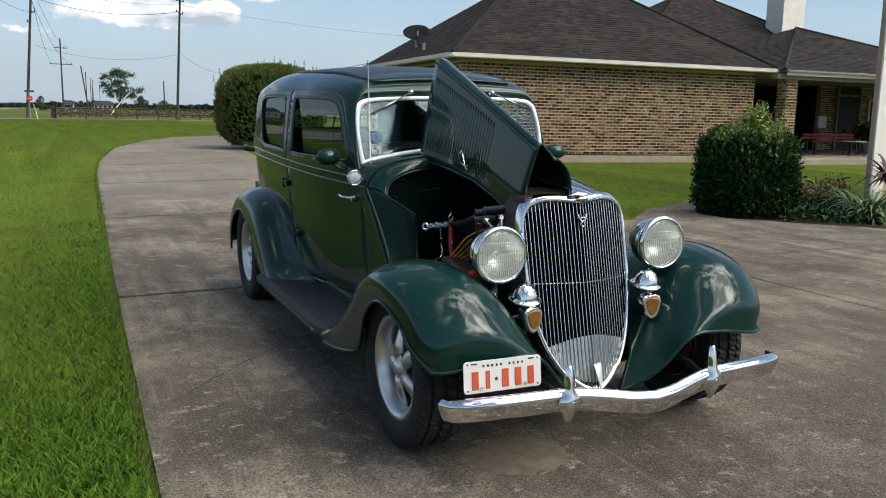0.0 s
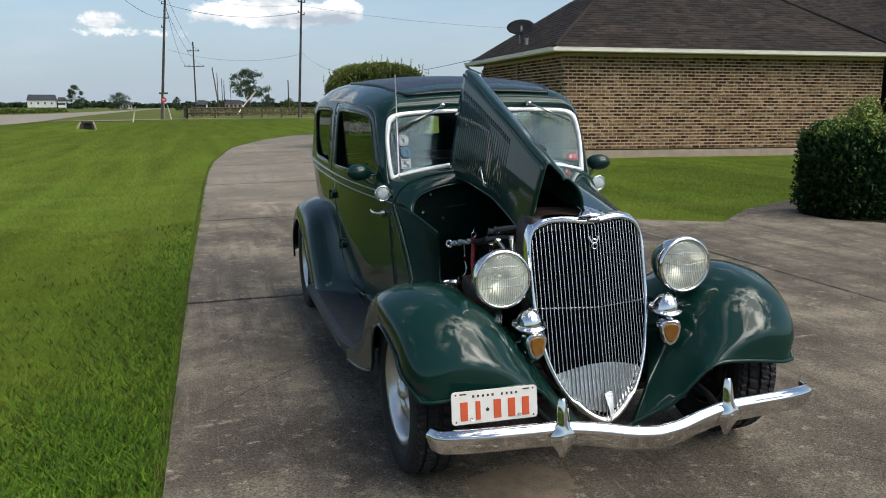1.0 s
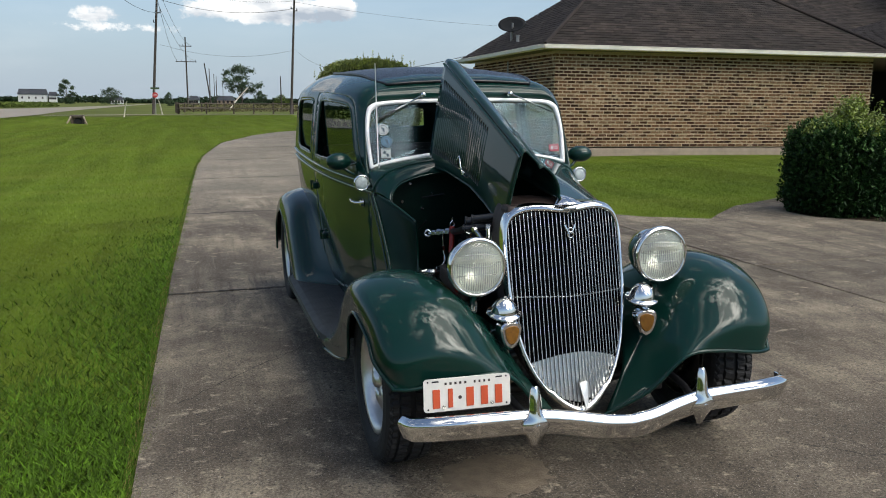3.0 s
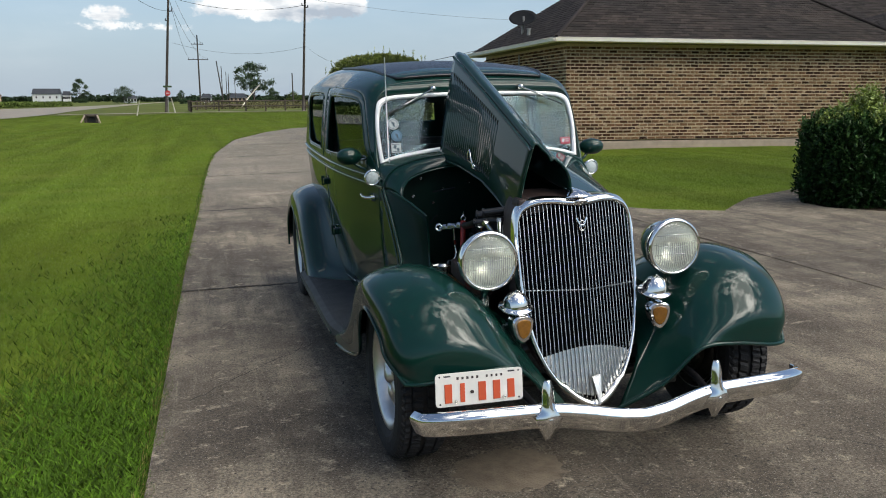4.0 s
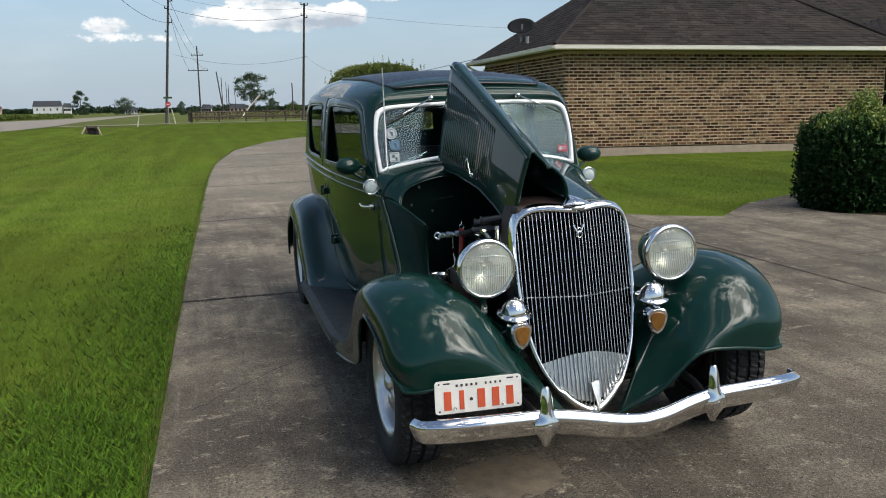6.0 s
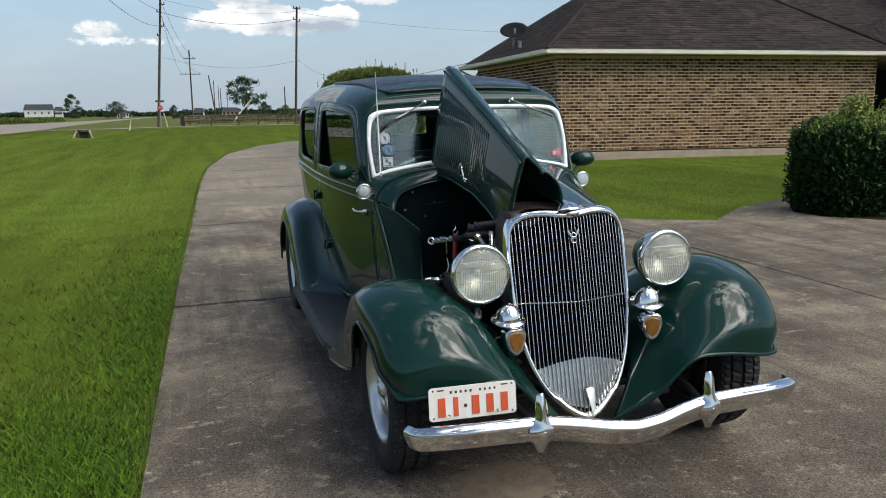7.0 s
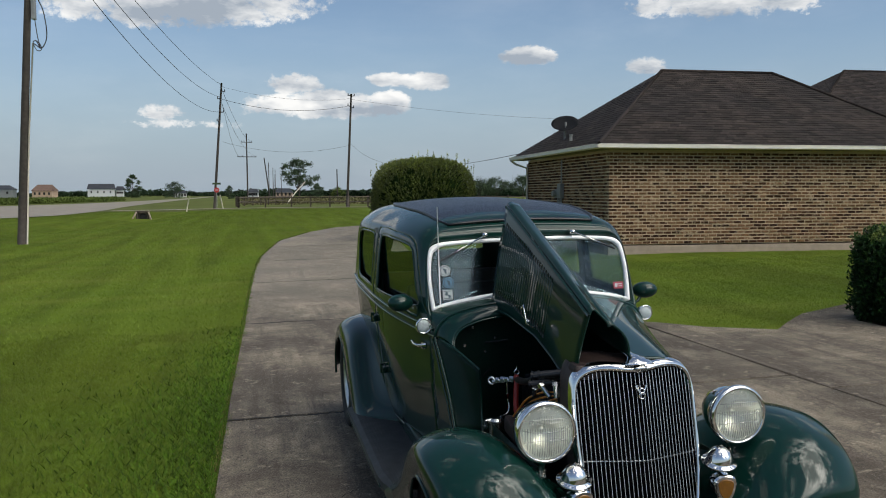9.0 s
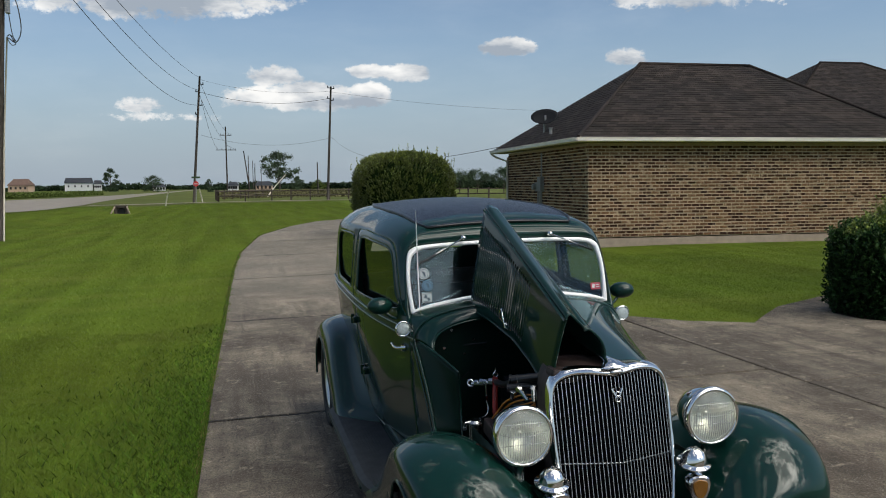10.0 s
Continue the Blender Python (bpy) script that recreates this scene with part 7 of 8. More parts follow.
RR = [
    [(.80, 2.34, .27), (.80, 2.18, .296), (.76, 2.08, .308), (.70, 2.00, .314), (.575, 1.86, .322)],
    [(.80, 2.40, .32), (.80, 2.29, .352), (.76, 2.22, .375), (.69, 2.17, .378), (.595, 2.02, .395)],
    [(.805, 2.58, .45), (.80, 2.47, .51), (.76, 2.41, .54), (.69, 2.38, .555), (.62, 2.26, .58)],
    [(.805, 2.75, .575), (.795, 2.68, .65), (.755, 2.63, .695), (.69, 2.61, .725), (.635, 2.56, .745)],
    [(.805, 2.99, .640), (.79, 2.98, .715), (.74, 2.97, .758), (.67, 2.97, .782), (.61, 2.96, .795)],
    [(.805, 3.22, .585), (.79, 3.27, .66), (.735, 3.29, .70), (.64, 3.31, .72), (.52, 3.33, .72)],
    [(.805, 3.37, .46), (.795, 3.46, .50), (.74, 3.50, .53), (.62, 3.52, .54), (.45, 3.53, .54)],
    [(.80, 3.43, .30), (.79, 3.54, .32), (.74, 3.59, .335), (.62, 3.61, .34), (.42, 3.61, .34)],
]
for s in (-1, 1):
    g = grid_of([side_pts(r, s) for r in RR], 52, 28)
    fd = sheet("rear_fender", g, M_paint, car, "rounded dark green rear fender", thick=0.004, flip=s > 0)
    tube("fender_bead", [tuple(p) for p in g[:, 0]], 0.0075, M_paint, fd, seg=8)
    # running board with rubber ribs
    rb = empty("running_board")
    rb.parent = car
    sec = [(.52, .315), (.60, .318), (.74, .312), (.80, .305), (.828, .292), (.834, .268), (.826, .250), (.815, .258)]
    g = np.array([[(s * (x - k * (x > .7)), y, z) for x, z in sec] for y, k in ((.80, .05), (.90, .03), (1.0, .008), (1.1, 0), (1.6, 0), (2.1, 0), (2.36, 0))])
    sheet("board", g, M_rubber_mat, rb, "black rubber covered running board", flip=s < 0, smooth=False, thick=0.004)
    for i in range(14):
        x = .565 + .0165 * i
        bm = bmesh.new()
        box(bm, (s * x, 1.61, float(np.interp(x, [q[0] for q in sec[:5]], [q[1] for q in sec[:5]])) + .002), (.008, 1.44, .005))
        part("rib", bm, M_rubber_mat, rb)
    tube("edge_trim", [(s * .832, y, .272) for y in (1.0, 1.2, 1.8, 2.36)], .006, M_paint, rb, seg=6)
    # sill below the door
    bm = bmesh.new()
    box(bm, (s * .555, 1.62, .325), (.07, 1.76, .11), bevel=.01)
    part("sill", bm, M_paint, car)


# -- wheels --
def wheel(x, y, z, r, w, s, turn=0.0):
    wl_ = empty("wheel", Matrix())
    wl_.parent = car
    wl_.matrix_local = pose(x, y, z, 0, 0, turn) @ pose(0, 0, 0, 0, 90 * s, 0)
    rr = .205
    h = w / 2
    half_ = [(rr - .01, .7), (rr, .78), (rr + .03, .96), (r * .80, 1.0), (r * .90, .97), (r * .95, .90), (r * .975, .82), (r * .988, .74), (r * .990, .56), (r * .955, .54), (r * .955, .48), (r * .996, .46), (r * .999, .10), (r * .960, .085)]
    prof = [(a, -h * b) for a, b in half_] + [(a, h * b) for a, b in half_[::-1]]
    seg = 180
    bm = spin(prof, seg)
    for v in bm.verts:
        q = math.hypot(v.co.x, v.co.y)
        k = round(math.atan2(v.co.y, v.co.x) / (2 * math.pi) * seg + abs(v.co.z) / h * 2.0) % (3 if abs(v.co.z) > h * .5 else 4)
        if q > r * .97 and k == 0:
            f = (q - .008) / q
            v.co.x, v.co.y = v.co.x * f, v.co.y * f
    part("tyre", bm, M_rubber, wl_, "black treaded tyre")
    bm = spin([(rr - .012, -h * .7), (rr + .004, -h * .72), (rr + .004, h * .70), (rr + .008, h * .80), (rr, h * .84), (rr - .014, h * .78), (rr - .028, h * .55), (rr - .032, h * .1), (rr - .032, -h * .7)], 56)
    rim = part("rim", bm, M_alu, wl_, "polished aluminium rim", True)
    bm = spin([(0, h * .12), (.06, h * .12), (rr - .02, -h * .2), (rr - .02, -h * .5), (0, -h * .5)], 40)
    part("brake_drum", bm, M_black, wl_, smooth=True)
    for k in range(5):
        a = 2 * math.pi * k / 5 + .3
        c = np.array([math.cos(a), math.sin(a)])
        t = np.array([-c[1], c[0]])
        g = []
        for rad, hw_, zz in ((.045, .030, h * .58), (.09, .030, h * .56), (.14, .036, h * .36), (.182, .050, h * .20)):
            g.append([(*(c * rad + t * k2 * hw_), zz - dz) for k2, dz in ((-1, .03), (-.92, .004), (-.3, -.006), (.3, -.006), (.92, .004), (1, .03))])
        sheet("spoke", np.array(g), M_alu, rim, flip=False, smooth=True, thick=.008)
    bm = spin([(0, h * .80), (.018, h * .79), (.030, h * .72), (.034, h * .60), (.050, h * .55), (.058, h * .40), (.05, 0)], 24)
    part("hub_cap", bm, M_alu, rim, "polished centre cap", True)
    for k in range(5):
        a = 2 * math.pi * (k + .5) / 5 + .3
        bm = bmesh.new()
        cyl(bm, (.056 * math.cos(a), .056 * math.sin(a), h * .2), (.056 * math.cos(a), .056 * math.sin(a), h * .58), .009, seg=6)
        part("lug_nut", bm, M_chrome, rim)
    return wl_


for s in (-1, 1):
    wheel(s * .660, .17, .320, .320, .195, s, 1.0)
    wheel(s * .675, 3.015, .338, .338, .215, s)

# -- lamps, horns, mirrors --
for s in (-1, 1):
    hl_ = empty("headlight")
    hl_.parent = car
    hl_.matrix_local = pose(s * .378, -.035, .778, 90, 0, 0) @ pose(0, 0, 0, 0, 0, 0)
    bm = spin([(.100, .0), (.104, -.02), (.098, -.07), (.080, -.12), (.05, -.155), (.018, -.175), (0, -.178)], 36)
    part("bucket", bm, M_chrome, hl_, "chrome lamp bucket", True)
    bm = spin([(.100, -.022), (.110, -.018), (.1135, -.004), (.111, .010), (.103, .0155), (.097, .012), (.098, .0)], 44)
    part("rim", bm, M_chrome, hl_, "chrome lamp rim", True)
    bm = spin([(0, -.085), (.03, -.080), (.06, -.064), (.085, -.036), (.099, -.002)], 36)
    part("reflector", bm, M_reflect, hl_, "silvered reflector", True)
    bm = bmesh.new()
    bmesh.ops.create_uvsphere(bm, u_segments=12, v_segments=8, radius=.016)
    moved(bm, pose(0, 0, -.05))
    part("bulb", bm, M_reflect, hl_, smooth=True)
    bm = spin([(0, .022), (.03, .021), (.06, .017), (.085, .010), (.099, .002)], 44)
    part("lens", bm, M_lens, hl_, "clear fluted glass lens", True)
    # moulded ribs across the lens
    for z0, dip in ((.046, -.004), (.014, .010), (-.030, -.006)):
        w_ = math.sqrt(.090 ** 2 - z0 * z0)
        tube("lens_rib", [(u * w_, z0 - dip * (1 - u * u), .0235 - .021 * ((u * w_) ** 2 + z0 * z0) / .0098) for u in np.linspace(-1, 1, 13)], .0017, M_flute, hl_, seg=5)
    for k in range(-10, 11):
        x = .0088 * k
        zt = math.sqrt(max(.094 ** 2 - x * x, 0))
        for a, b in ((-.93 * zt, min(.02, zt * .9)), (min(.034, zt * .9), .66 * zt)):
            if b - a < .012:
                continue
            f = lambda v: .0225 - .021 * ((x * x + v * v) / .0098)
            vs_ = [(x, a + (b - a) * t, f(a + (b - a) * t) + .0012) for t in (0, .35, .7, 1)]
            tube("flute", vs_, .0015, M_flute, hl_, seg=5)
    st = tube("lamp_stand", [(s * .378, .0, .672), (s * .378, .01, .64), (s * .375, .03, .60)], .018, M_chrome, car, "chrome lamp stand", 8)
    hn_ = empty("horn")
    hn_.parent = car
    hn_.matrix_local = pose(s * .284, -.065, .606 if s < 0 else .618, 14, 0, 0) @ Matrix.Diagonal((1.05, 1.05, .98, 1))
    bm = spin([(0, .062), (.014, .060), (.030, .050), (.042, .032), (.047, .012), (.049, .006), (.060, .004), (.062, .0), (.060, -.005), (.045, -.008), (0, -.010)], 32)
    part("dome", bm, M_chrome, hn_, "polished chrome horn dome", True)
    bm = bmesh.new()
    cyl(bm, (0, 0, -.008), (0, .03, -.05), .012, seg=10)
    part("bracket", bm, M_chrome_dull, hn_)
    bm = bmesh.new()
    cyl(bm, (0, 0, .058), (0, 0, .068), .005, seg=8)
    part("finial", bm, M_chrome_dull, hn_)
    # amber turn lamp
    tl = empty("turn_lamp")
    tl.parent = car
    tl.matrix_local = pose(s * .277, -.115, .540, 0, 0, -8 * s) @ Matrix.Diagonal((1.18, 1, 1.36, 1))
    sh_ = cr([(-.030, .026), (0, .034), (.030, .026), (.036, .008), (.024, -.028), (0, -.044), (-.024, -.028), (-.036, .008)], 28, True)
    for nm, mat, k0, y0, y1 in (("bezel", M_chrome, 1.0, .035, -.008), ("lens", M_amber, .72, .0, -.012)):
        bm = bmesh.new()
        a_ = [bm.verts.new((x * k0, y0, z * k0)) for x, z in sh_]
        b_ = [bm.verts.new((x * k0, y1 + .004, z * k0)) for x, z in sh_]
        c_ = [bm.verts.new((x * k0 * .88, y1 - .003, z * k0 * .88)) for x, z in sh_]
        n_ = len(sh_)
        for i in range(n_):
            j = (i + 1) % n_
            bm.faces.new((a_[i], a_[j], b_[j], b_[i]))
            bm.faces.new((b_[i], b_[j], c_[j], c_[i]))
        bm.faces.new(c_)
        bm.faces.new(a_[::-1])
        bmesh.ops.recalc_face_normals(bm, faces=bm.faces)
        part(nm, bm, mat, tl, "", False)
    bm = bmesh.new()
    cyl(bm, (0, .03, .0), (s * .03, .10, -.02), .012, seg=8)
    part("stem", bm, M_chrome_dull, tl)
    # cowl lamp on a stalk
    cl = empty("cowl_lamp")
    cl.parent = car
    cl.matrix_local = pose(s * .578, 1.13, .990, 90, 0, 0)
    bm = spin([(0, -.075), (.015, -.07), (.028, -.045), (.034, -.01), (.034, 0)], 24)
    part("shell", bm, M_chrome, cl, "chrome bullet shell", True)
    bm = spin([(.034, -.008), (.0395, -.004), (.040, .004), (.036, .009), (.032, .006)], 28)
    part("rim", bm, M_chrome, cl, smooth=True)
    bm = spin([(0, .010), (.018, .0085), (.033, .004), (.033, .0), (0, .0)], 24)
    part("lens", bm, M_decal_white, cl, "frosted lens", True)
    tube("stalk", [(0, 0, -.03), (-s * .02, -.02, -.03), (-s * .05, -.035, -.03)], .008, M_chrome, cl, seg=8)
    # mirror
    mi = empty("mirror")
    mi.parent = car
    mi.matrix_local = pose(s * .660, 1.30, 1.085, 0, 0, -14 * s)
    bm = bmesh.new()
    bmesh.ops.create_uvsphere(bm, u_segments=26, v_segments=14, radius=1)
    bmesh.ops.scale(bm, vec=(.066, .050, .043), verts=bm.verts)
    bmesh.ops.bisect_plane(bm, geom=bm.verts[:] + bm.edges[:] + bm.faces[:], plane_co=(0, .012, 0), plane_no=(0, 1, 0), clear_outer=True)
    bmesh.ops.holes_fill(bm, edges=bm.edges)
    part("shell", bm, M_paint, mi, "dark green mirror shell", True)
    bm = spin([(0, 0), (.058, 0), (.058, .002), (0, .002)], 28)
    bmesh.ops.scale(bm, vec=(1.05, .66, 1), verts=bm.verts)
    moved(bm, pose(0, .0135, 0, -90, 0, 0))
    part("glass", bm, M_chrome, mi)
    tube("arm", [(-s * .02, 0, -.03), (-s * .045, -.03, -.055), (-s * .085, -.05, -.075)], .008, M_paint, mi, seg=8)
tube("antenna_mast", [(-.489, 1.145, 1.06), (-.490, 1.155, 1.3), (-.490, 1.165, 1.56)], .0028, M_wsframe, car, "thin chrome aerial", 6)
bm = spin([(.014, 0), (.012, .01), (.005, .022), (.004, .04), (0, .042)], 14)
part("antenna_base", moved(bm, pose(-.487, 1.142, 1.035)), M_chrome, car)

# -- bumper, guards, plate --
B_C = [(-.738, -.285, .300), (-.71, -.345, .308), (-.60, -.392, .318), (-.45, -.415, .322), (-.315, -.43, .322), (-.20, -.455, .312), (-.09, -.485, .298), (0, -.498, .292)]
half = cr(B_C, 40)
line = np.vstack([half, half[-2::-1] * np.array([-1, 1, 1])]) + np.array([.012, 0, 0])
sec = [(-.042, .010), (-.044, .006), (-.043, .002), (-.039, -.001), (-.026, -.0075), (-.010, -.0145), (.008, -.0215), (.019, -.0245), (.027, -.0205), (.033, -.013), (.038, -.006), (.041, .000), (.042, .006), (.038, .012), (0, .006), (-.038, .012)]
g = []
for i, p in enumerate(line):
    d = line[min(i + 1, len(line) - 1)] - line[max(i - 1, 0)]
    d[2] = 0
    d /= np.linalg.norm(d)
    o = np.array([-d[1], d[0], 0])
    g.append([p + np.array([0, 0, h]) + o * w for h, w in sec + sec[:1]])
bump = sheet("bumper", np.array(g), M_chrome, car, "wide chrome bumper with a dipped middle", flip=True)
for s in (-1, 1):
    gd = np.array([[(-.006, .0, .120), (0, -.008, .122), (.006, .0, .120)], [(-.012, -.004, .09), (0, -.017, .09), (.012, -.004, .09)], [(-.017, -.010, .03), (0, -.028, .03), (.017, -.010, .03)], [(-.033, -.014, .002), (0, -.034, .002), (.033, -.014, .002)], [(-.033, -.014, -.018), (0, -.034, -.018), (.033, -.014, -.018)], [(-.016, -.006, -.052), (0, -.022, -.052), (.016, -.006, -.052)], [(-.004, .0, -.080), (0, -.006, -.082), (.004, .0, -.080)]])
    gd = gd * np.array([1.3, 1.0, 1.0]) + np.array([s * .315, -.435, .328])
    q = sheet("bumper_guard", grid_of(gd, 26, 11), M_chrome, bump, "pointed chrome bumper guard", thick=.006, flip=True)
    bm = spin([(0, .010), (.007, .009), (.011, .004), (.012, 0)], 14)
    part("bolt", moved(bm, pose(s * .315, -.466, .322, 90, 0, 0)), M_chrome_dull, q, smooth=True)
    tube("bumper_iron", [(s * .315, -.40, .32), (s * .33, -.30, .34), (s * .34, -.10, .36), (s * .34, .15, .38)], .014, M_black, car, "black bumper iron", 6)
plate = empty("number_plate")
plate.parent = car
plate.matrix_local = pose(-.508, -.314, .407, -8, 1.6, 2)
bm = bmesh.new()
_o = [(sx * .143 + .013 * math.cos(a + q), sz * .043 + .013 * math.sin(a + q)) for sx, sz, q in ((1, 1, 0), (-1, 1, math.pi / 2), (-1, -1, math.pi), (1, -1, 1.5 * math.pi)) for a in np.linspace(0, math.pi / 2, 6)]
_b = [bm.verts.new((x, .0015, z)) for x, z in _o]
_m = [bm.verts.new((x, -.0010, z)) for x, z in _o]
_t = [bm.verts.new((x * .994, -.0016, z * .985)) for x, z in _o]
for r0, r1 in ((_b, _m), (_m, _t)):
    for i in range(len(_o)):
        j = (i + 1) % len(_o)
        bm.faces.new((r0[i], r0[j], r1[j], r1[i]))
bm.faces.new(_t)
bm.faces.new(_b[::-1])
bmesh.ops.recalc_face_normals(bm, faces=bm.faces)
part("plate_sheet", bm, M_plate, plate, "white enamel plate sheet")
for x, w in ((-.112, .026), (-.062, .017), (.008, .027), (.060, .026), (.112, .026)):
    bm = bmesh.new()
    box(bm, (x, -.0030, -.012), (w, .003, .064), bevel=.001)
    part("lettering_bar", bm, M_plate_red, plate, "plain orange bar")
bm = bmesh.new()
cyl(bm, (-.028, -.002, -.012), (-.028, -.004, -.012), .007, seg=5)
part("star", bm, M_brown, plate, "small dark star")
for i in range(5):
    bm = bmesh.new()
    box(bm, (-.078 + .0175 * i, -.0025, .037), (.0075, .0015, .0085))
    part("lettering_bar", bm, M_brown, plate, "plain small dark bar")
for i in range(4):
    bm = bmesh.new()
    box(bm, (.026 + .0175 * i, -.0025, .037), (.0065, .0015, .0085))
    part("lettering_bar", bm, M_brown, plate, "plain small dark bar")
for x in (-.108, .108):
    bm = bmesh.new()
    box(bm, (x * 1.06, -.0018, .046), (.024, .002, .0050), bevel=.0004)
    part("slot", bm, M_black, plate)
    bm = bmesh.new()
    cyl(bm, (x * .80, -.001, -.040), (x * .80, -.007, -.040), .006, seg=8)
    part("bolt", bm, M_chrome_dull, plate)
for x in (-.141, .141):
    for z in (-.046, .046):
        bm = bmesh.new()
        cyl(bm, (x, -.001, z), (x, -.0022, z), .0035, seg=8)
        part("hole", bm, M_black, plate)
tube("plate_bracket", [(.10, .004, -.045), (.15, .02, -.05), (.17, .06, -.04)], .006, M_black, plate, seg=6)

# -- under the hood, chassis --
bm = bmesh.new()
box(bm, (0, .55, .56), (.36, .62, .36), bevel=.02)
part("engine_block", bm, M_black, car, "black engine block")
for nm, c, d in (("cylinder_head", (-.12, .55, .77), (.13, .5, .06)), ("cylinder_head", (.12, .55, .77), (.13, .5, .06)), ("intake", (0, .52, .82), (.15, .34, .06))):
    bm = bmesh.new()
    box(bm, c, d, bevel=.015)
    part(nm, bm, M_dish, car)
bm = bmesh.new()
cyl(bm, (0, .5, .85), (0, .5, .93), .10, seg=24)
part("air_cleaner", bm, M_black, car)
for i in range(5):
    tube("spark_wire", [tuple(p) for p in cr([(-.275 + .007 * i, .66, .585), (-.298 + .009 * i, .62, .645 - .004 * i), (-.296 + .014 * i, .54, .705 - .012 * i), (-.275 + .012 * i, .46, .775 - .016 * i), (-.22, .38, .815 - .02 * i), (-.15, .36, .80)], 16)], .0042, M_orange_wire, car, "orange spark plug wire", 6)
tube("radiator_hose", [tuple(p) for p in cr([(-.10, .16, .93), (-.20, .24, .912), (-.265, .34, .885), (-.268, .50, .833), (-.250, .66, .802), (-.245, .72, .795)], 18)], .015, M_black, car, "black rubber hose", 10)
tube("red_hose", [tuple(p) for p in cr([(-.247, .715, .812), (-.250, .70, .79), (-.260, .68, .73), (-.267, .66, .675), (-.262, .64, .60), (-.25, .6, .5)], 16)], .0125, M_red_hose, car, "red hose", 10)
for c_, r_e in (((-.262, .25, .912), .015), ((-.285, .29, .868), .014), ((-.262, .33, .890), .018)):
    bm = bmesh.new()
    cyl(bm, (c_[0] - .03, c_[1] + .02, c_[2]), (c_[0] + .05, c_[1] - .01, c_[2] + .01), r_e, seg=12)
    cyl(bm, (c_[0] - .036, c_[1] + .023, c_[2]), (c_[0] - .030, c_[1] + .02, c_[2]), r_e * 1.25, seg=12)
    part("hose_clamp", bm, M_black, car, "black hose elbow with a clamp")
for a_, b_ in (((-.287, .28, .875), (-.262, .24, .83)), ((-.30, .30, .86), (-.285, .36, .81)), ((-.25, .20, .90), (-.25, .20, .835))):
    bm = bmesh.new()
    cyl(bm, a_, b_, .011, .009, 10)
    cyl(bm, a_, Vector(a_).lerp(Vector(b_), .25), .015, seg=6)
    part("fitting", bm, M_chrome_dull, car)
bm = bmesh.new()
box(bm, (-.285, .48, .610), (.10, .30, .07), Matrix.Rotation(radians(8), 4, "X"), .012)
part("exhaust_cover", bm, M_brown, car, "rust-brown cover beside the engine")
bm = bmesh.new()
cyl(bm, (-.345, .33, .618), (-.29, .36, .63), .018, seg=12)
part("red_cap", bm, M_red_hose, car, "red cap low in the engine bay")
# pipe fittings
bm = spin([(.010, -.007), (.017, -.008), (.021, 0), (.017, .008), (.010, .007), (.008, 0), (.010, -.007)], 18)
part("valve_wheel", moved(bm, pose(-.338, .798, .778, 80, 0, -25)), M_chrome, car, "round chrome valve handle", True)
bm = bmesh.new()
cyl(bm, (-.335, .792, .776), (-.247, .735, .790), .0085, seg=12)
for t, r_e in ((.22, .014), (.45, .0165), (.62, .013), (.86, .0155)):
    c = Vector((-.335, .792, .776)).lerp(Vector((-.247, .735, .790)), t)
    cyl(bm, c - Vector((.007, -.0045, -.001)), c + Vector((.007, -.0045, .001)), r_e, seg=6)
part("pipe_fitting", bm, M_chrome_dull, car, "chrome pipe fittings on the firewall")
tube("hook_ring", [(-.243 + .011 * math.cos(a), .72, .826 + .011 * math.sin(a)) for a in np.linspace(0, 6.2832, 14, endpoint=False)], .0035, M_chrome, car, closed=True, seg=6)
tube("hook_stem", [(-.243, .72, .837), (-.243, .72, .848), (-.242, .72, .856)], .003, M_chrome, car, seg=6)
tube("fuel_line", [tuple(p) for p in cr([(-.277, .765, .780), (-.275, .765, .745), (-.274, .765, .700), (-.270, .755, .660), (-.285, .745, .635), (-.315, .735, .628)], 18)], .0055, M_chrome_dull, car, "braided fuel line", 8)
for z0, z1 in ((.722, .700), (.672, .655)):
    bm = bmesh.new()
    cyl(bm, (-.2745, .764, z0), (-.2735, .762, z1), .0095, seg=6)
    part("line_nut", bm, M_chrome, car)
bm = bmesh.new()
cyl(bm, (-.335, .735, .535), (-.335, .735, .606), .031, seg=20)
for k in range(14):
    a = 2 * math.pi * k / 14
    cyl(bm, (-.335 + .031 * math.cos(a), .735 + .031 * math.sin(a), .54), (-.335 + .031 * math.cos(a), .735 + .031 * math.sin(a), .602), .0035, seg=6)
cyl(bm, (-.335, .735, .606), (-.335, .735, .614), .043, .044, 24)
cyl(bm, (-.335, .735, .614), (-.335, .735, .624), .036, .026, 20)
cyl(bm, (-.360, .735, .616), (-.388, .735, .612), .009, seg=10)
cyl(bm, (-.388, .735, .616), (-.390, .735, .580), .0095, seg=10)
cyl(bm, (-.390, .735, .596), (-.390, .735, .588), .013, seg=6)
part("fuel_filter", bm, M_chrome_dull, car, "ribbed metal fuel filter")
bm = bmesh.new()
cyl(bm, (-.16, .30, .80), (-.16, .22, .84), .030, seg=14)
cyl(bm, (-.20, .33, .83), (-.13, .25, .79), .018, seg=10)
cyl(bm, (-.11, .24, .86), (-.07, .24, .86), .022, seg=10)
part("thermostat_housing", bm, M_alu, car, "cast metal thermostat housing")
for a, b in (((-.33, .92, .93), (-.25, .82, .955)), ((-.38, .80, .80), (-.36, .74, .845))):
    bm = bmesh.new()
    cyl(bm, a, b, .004, seg=6)
    part("stay_rod", bm, M_dish, car)
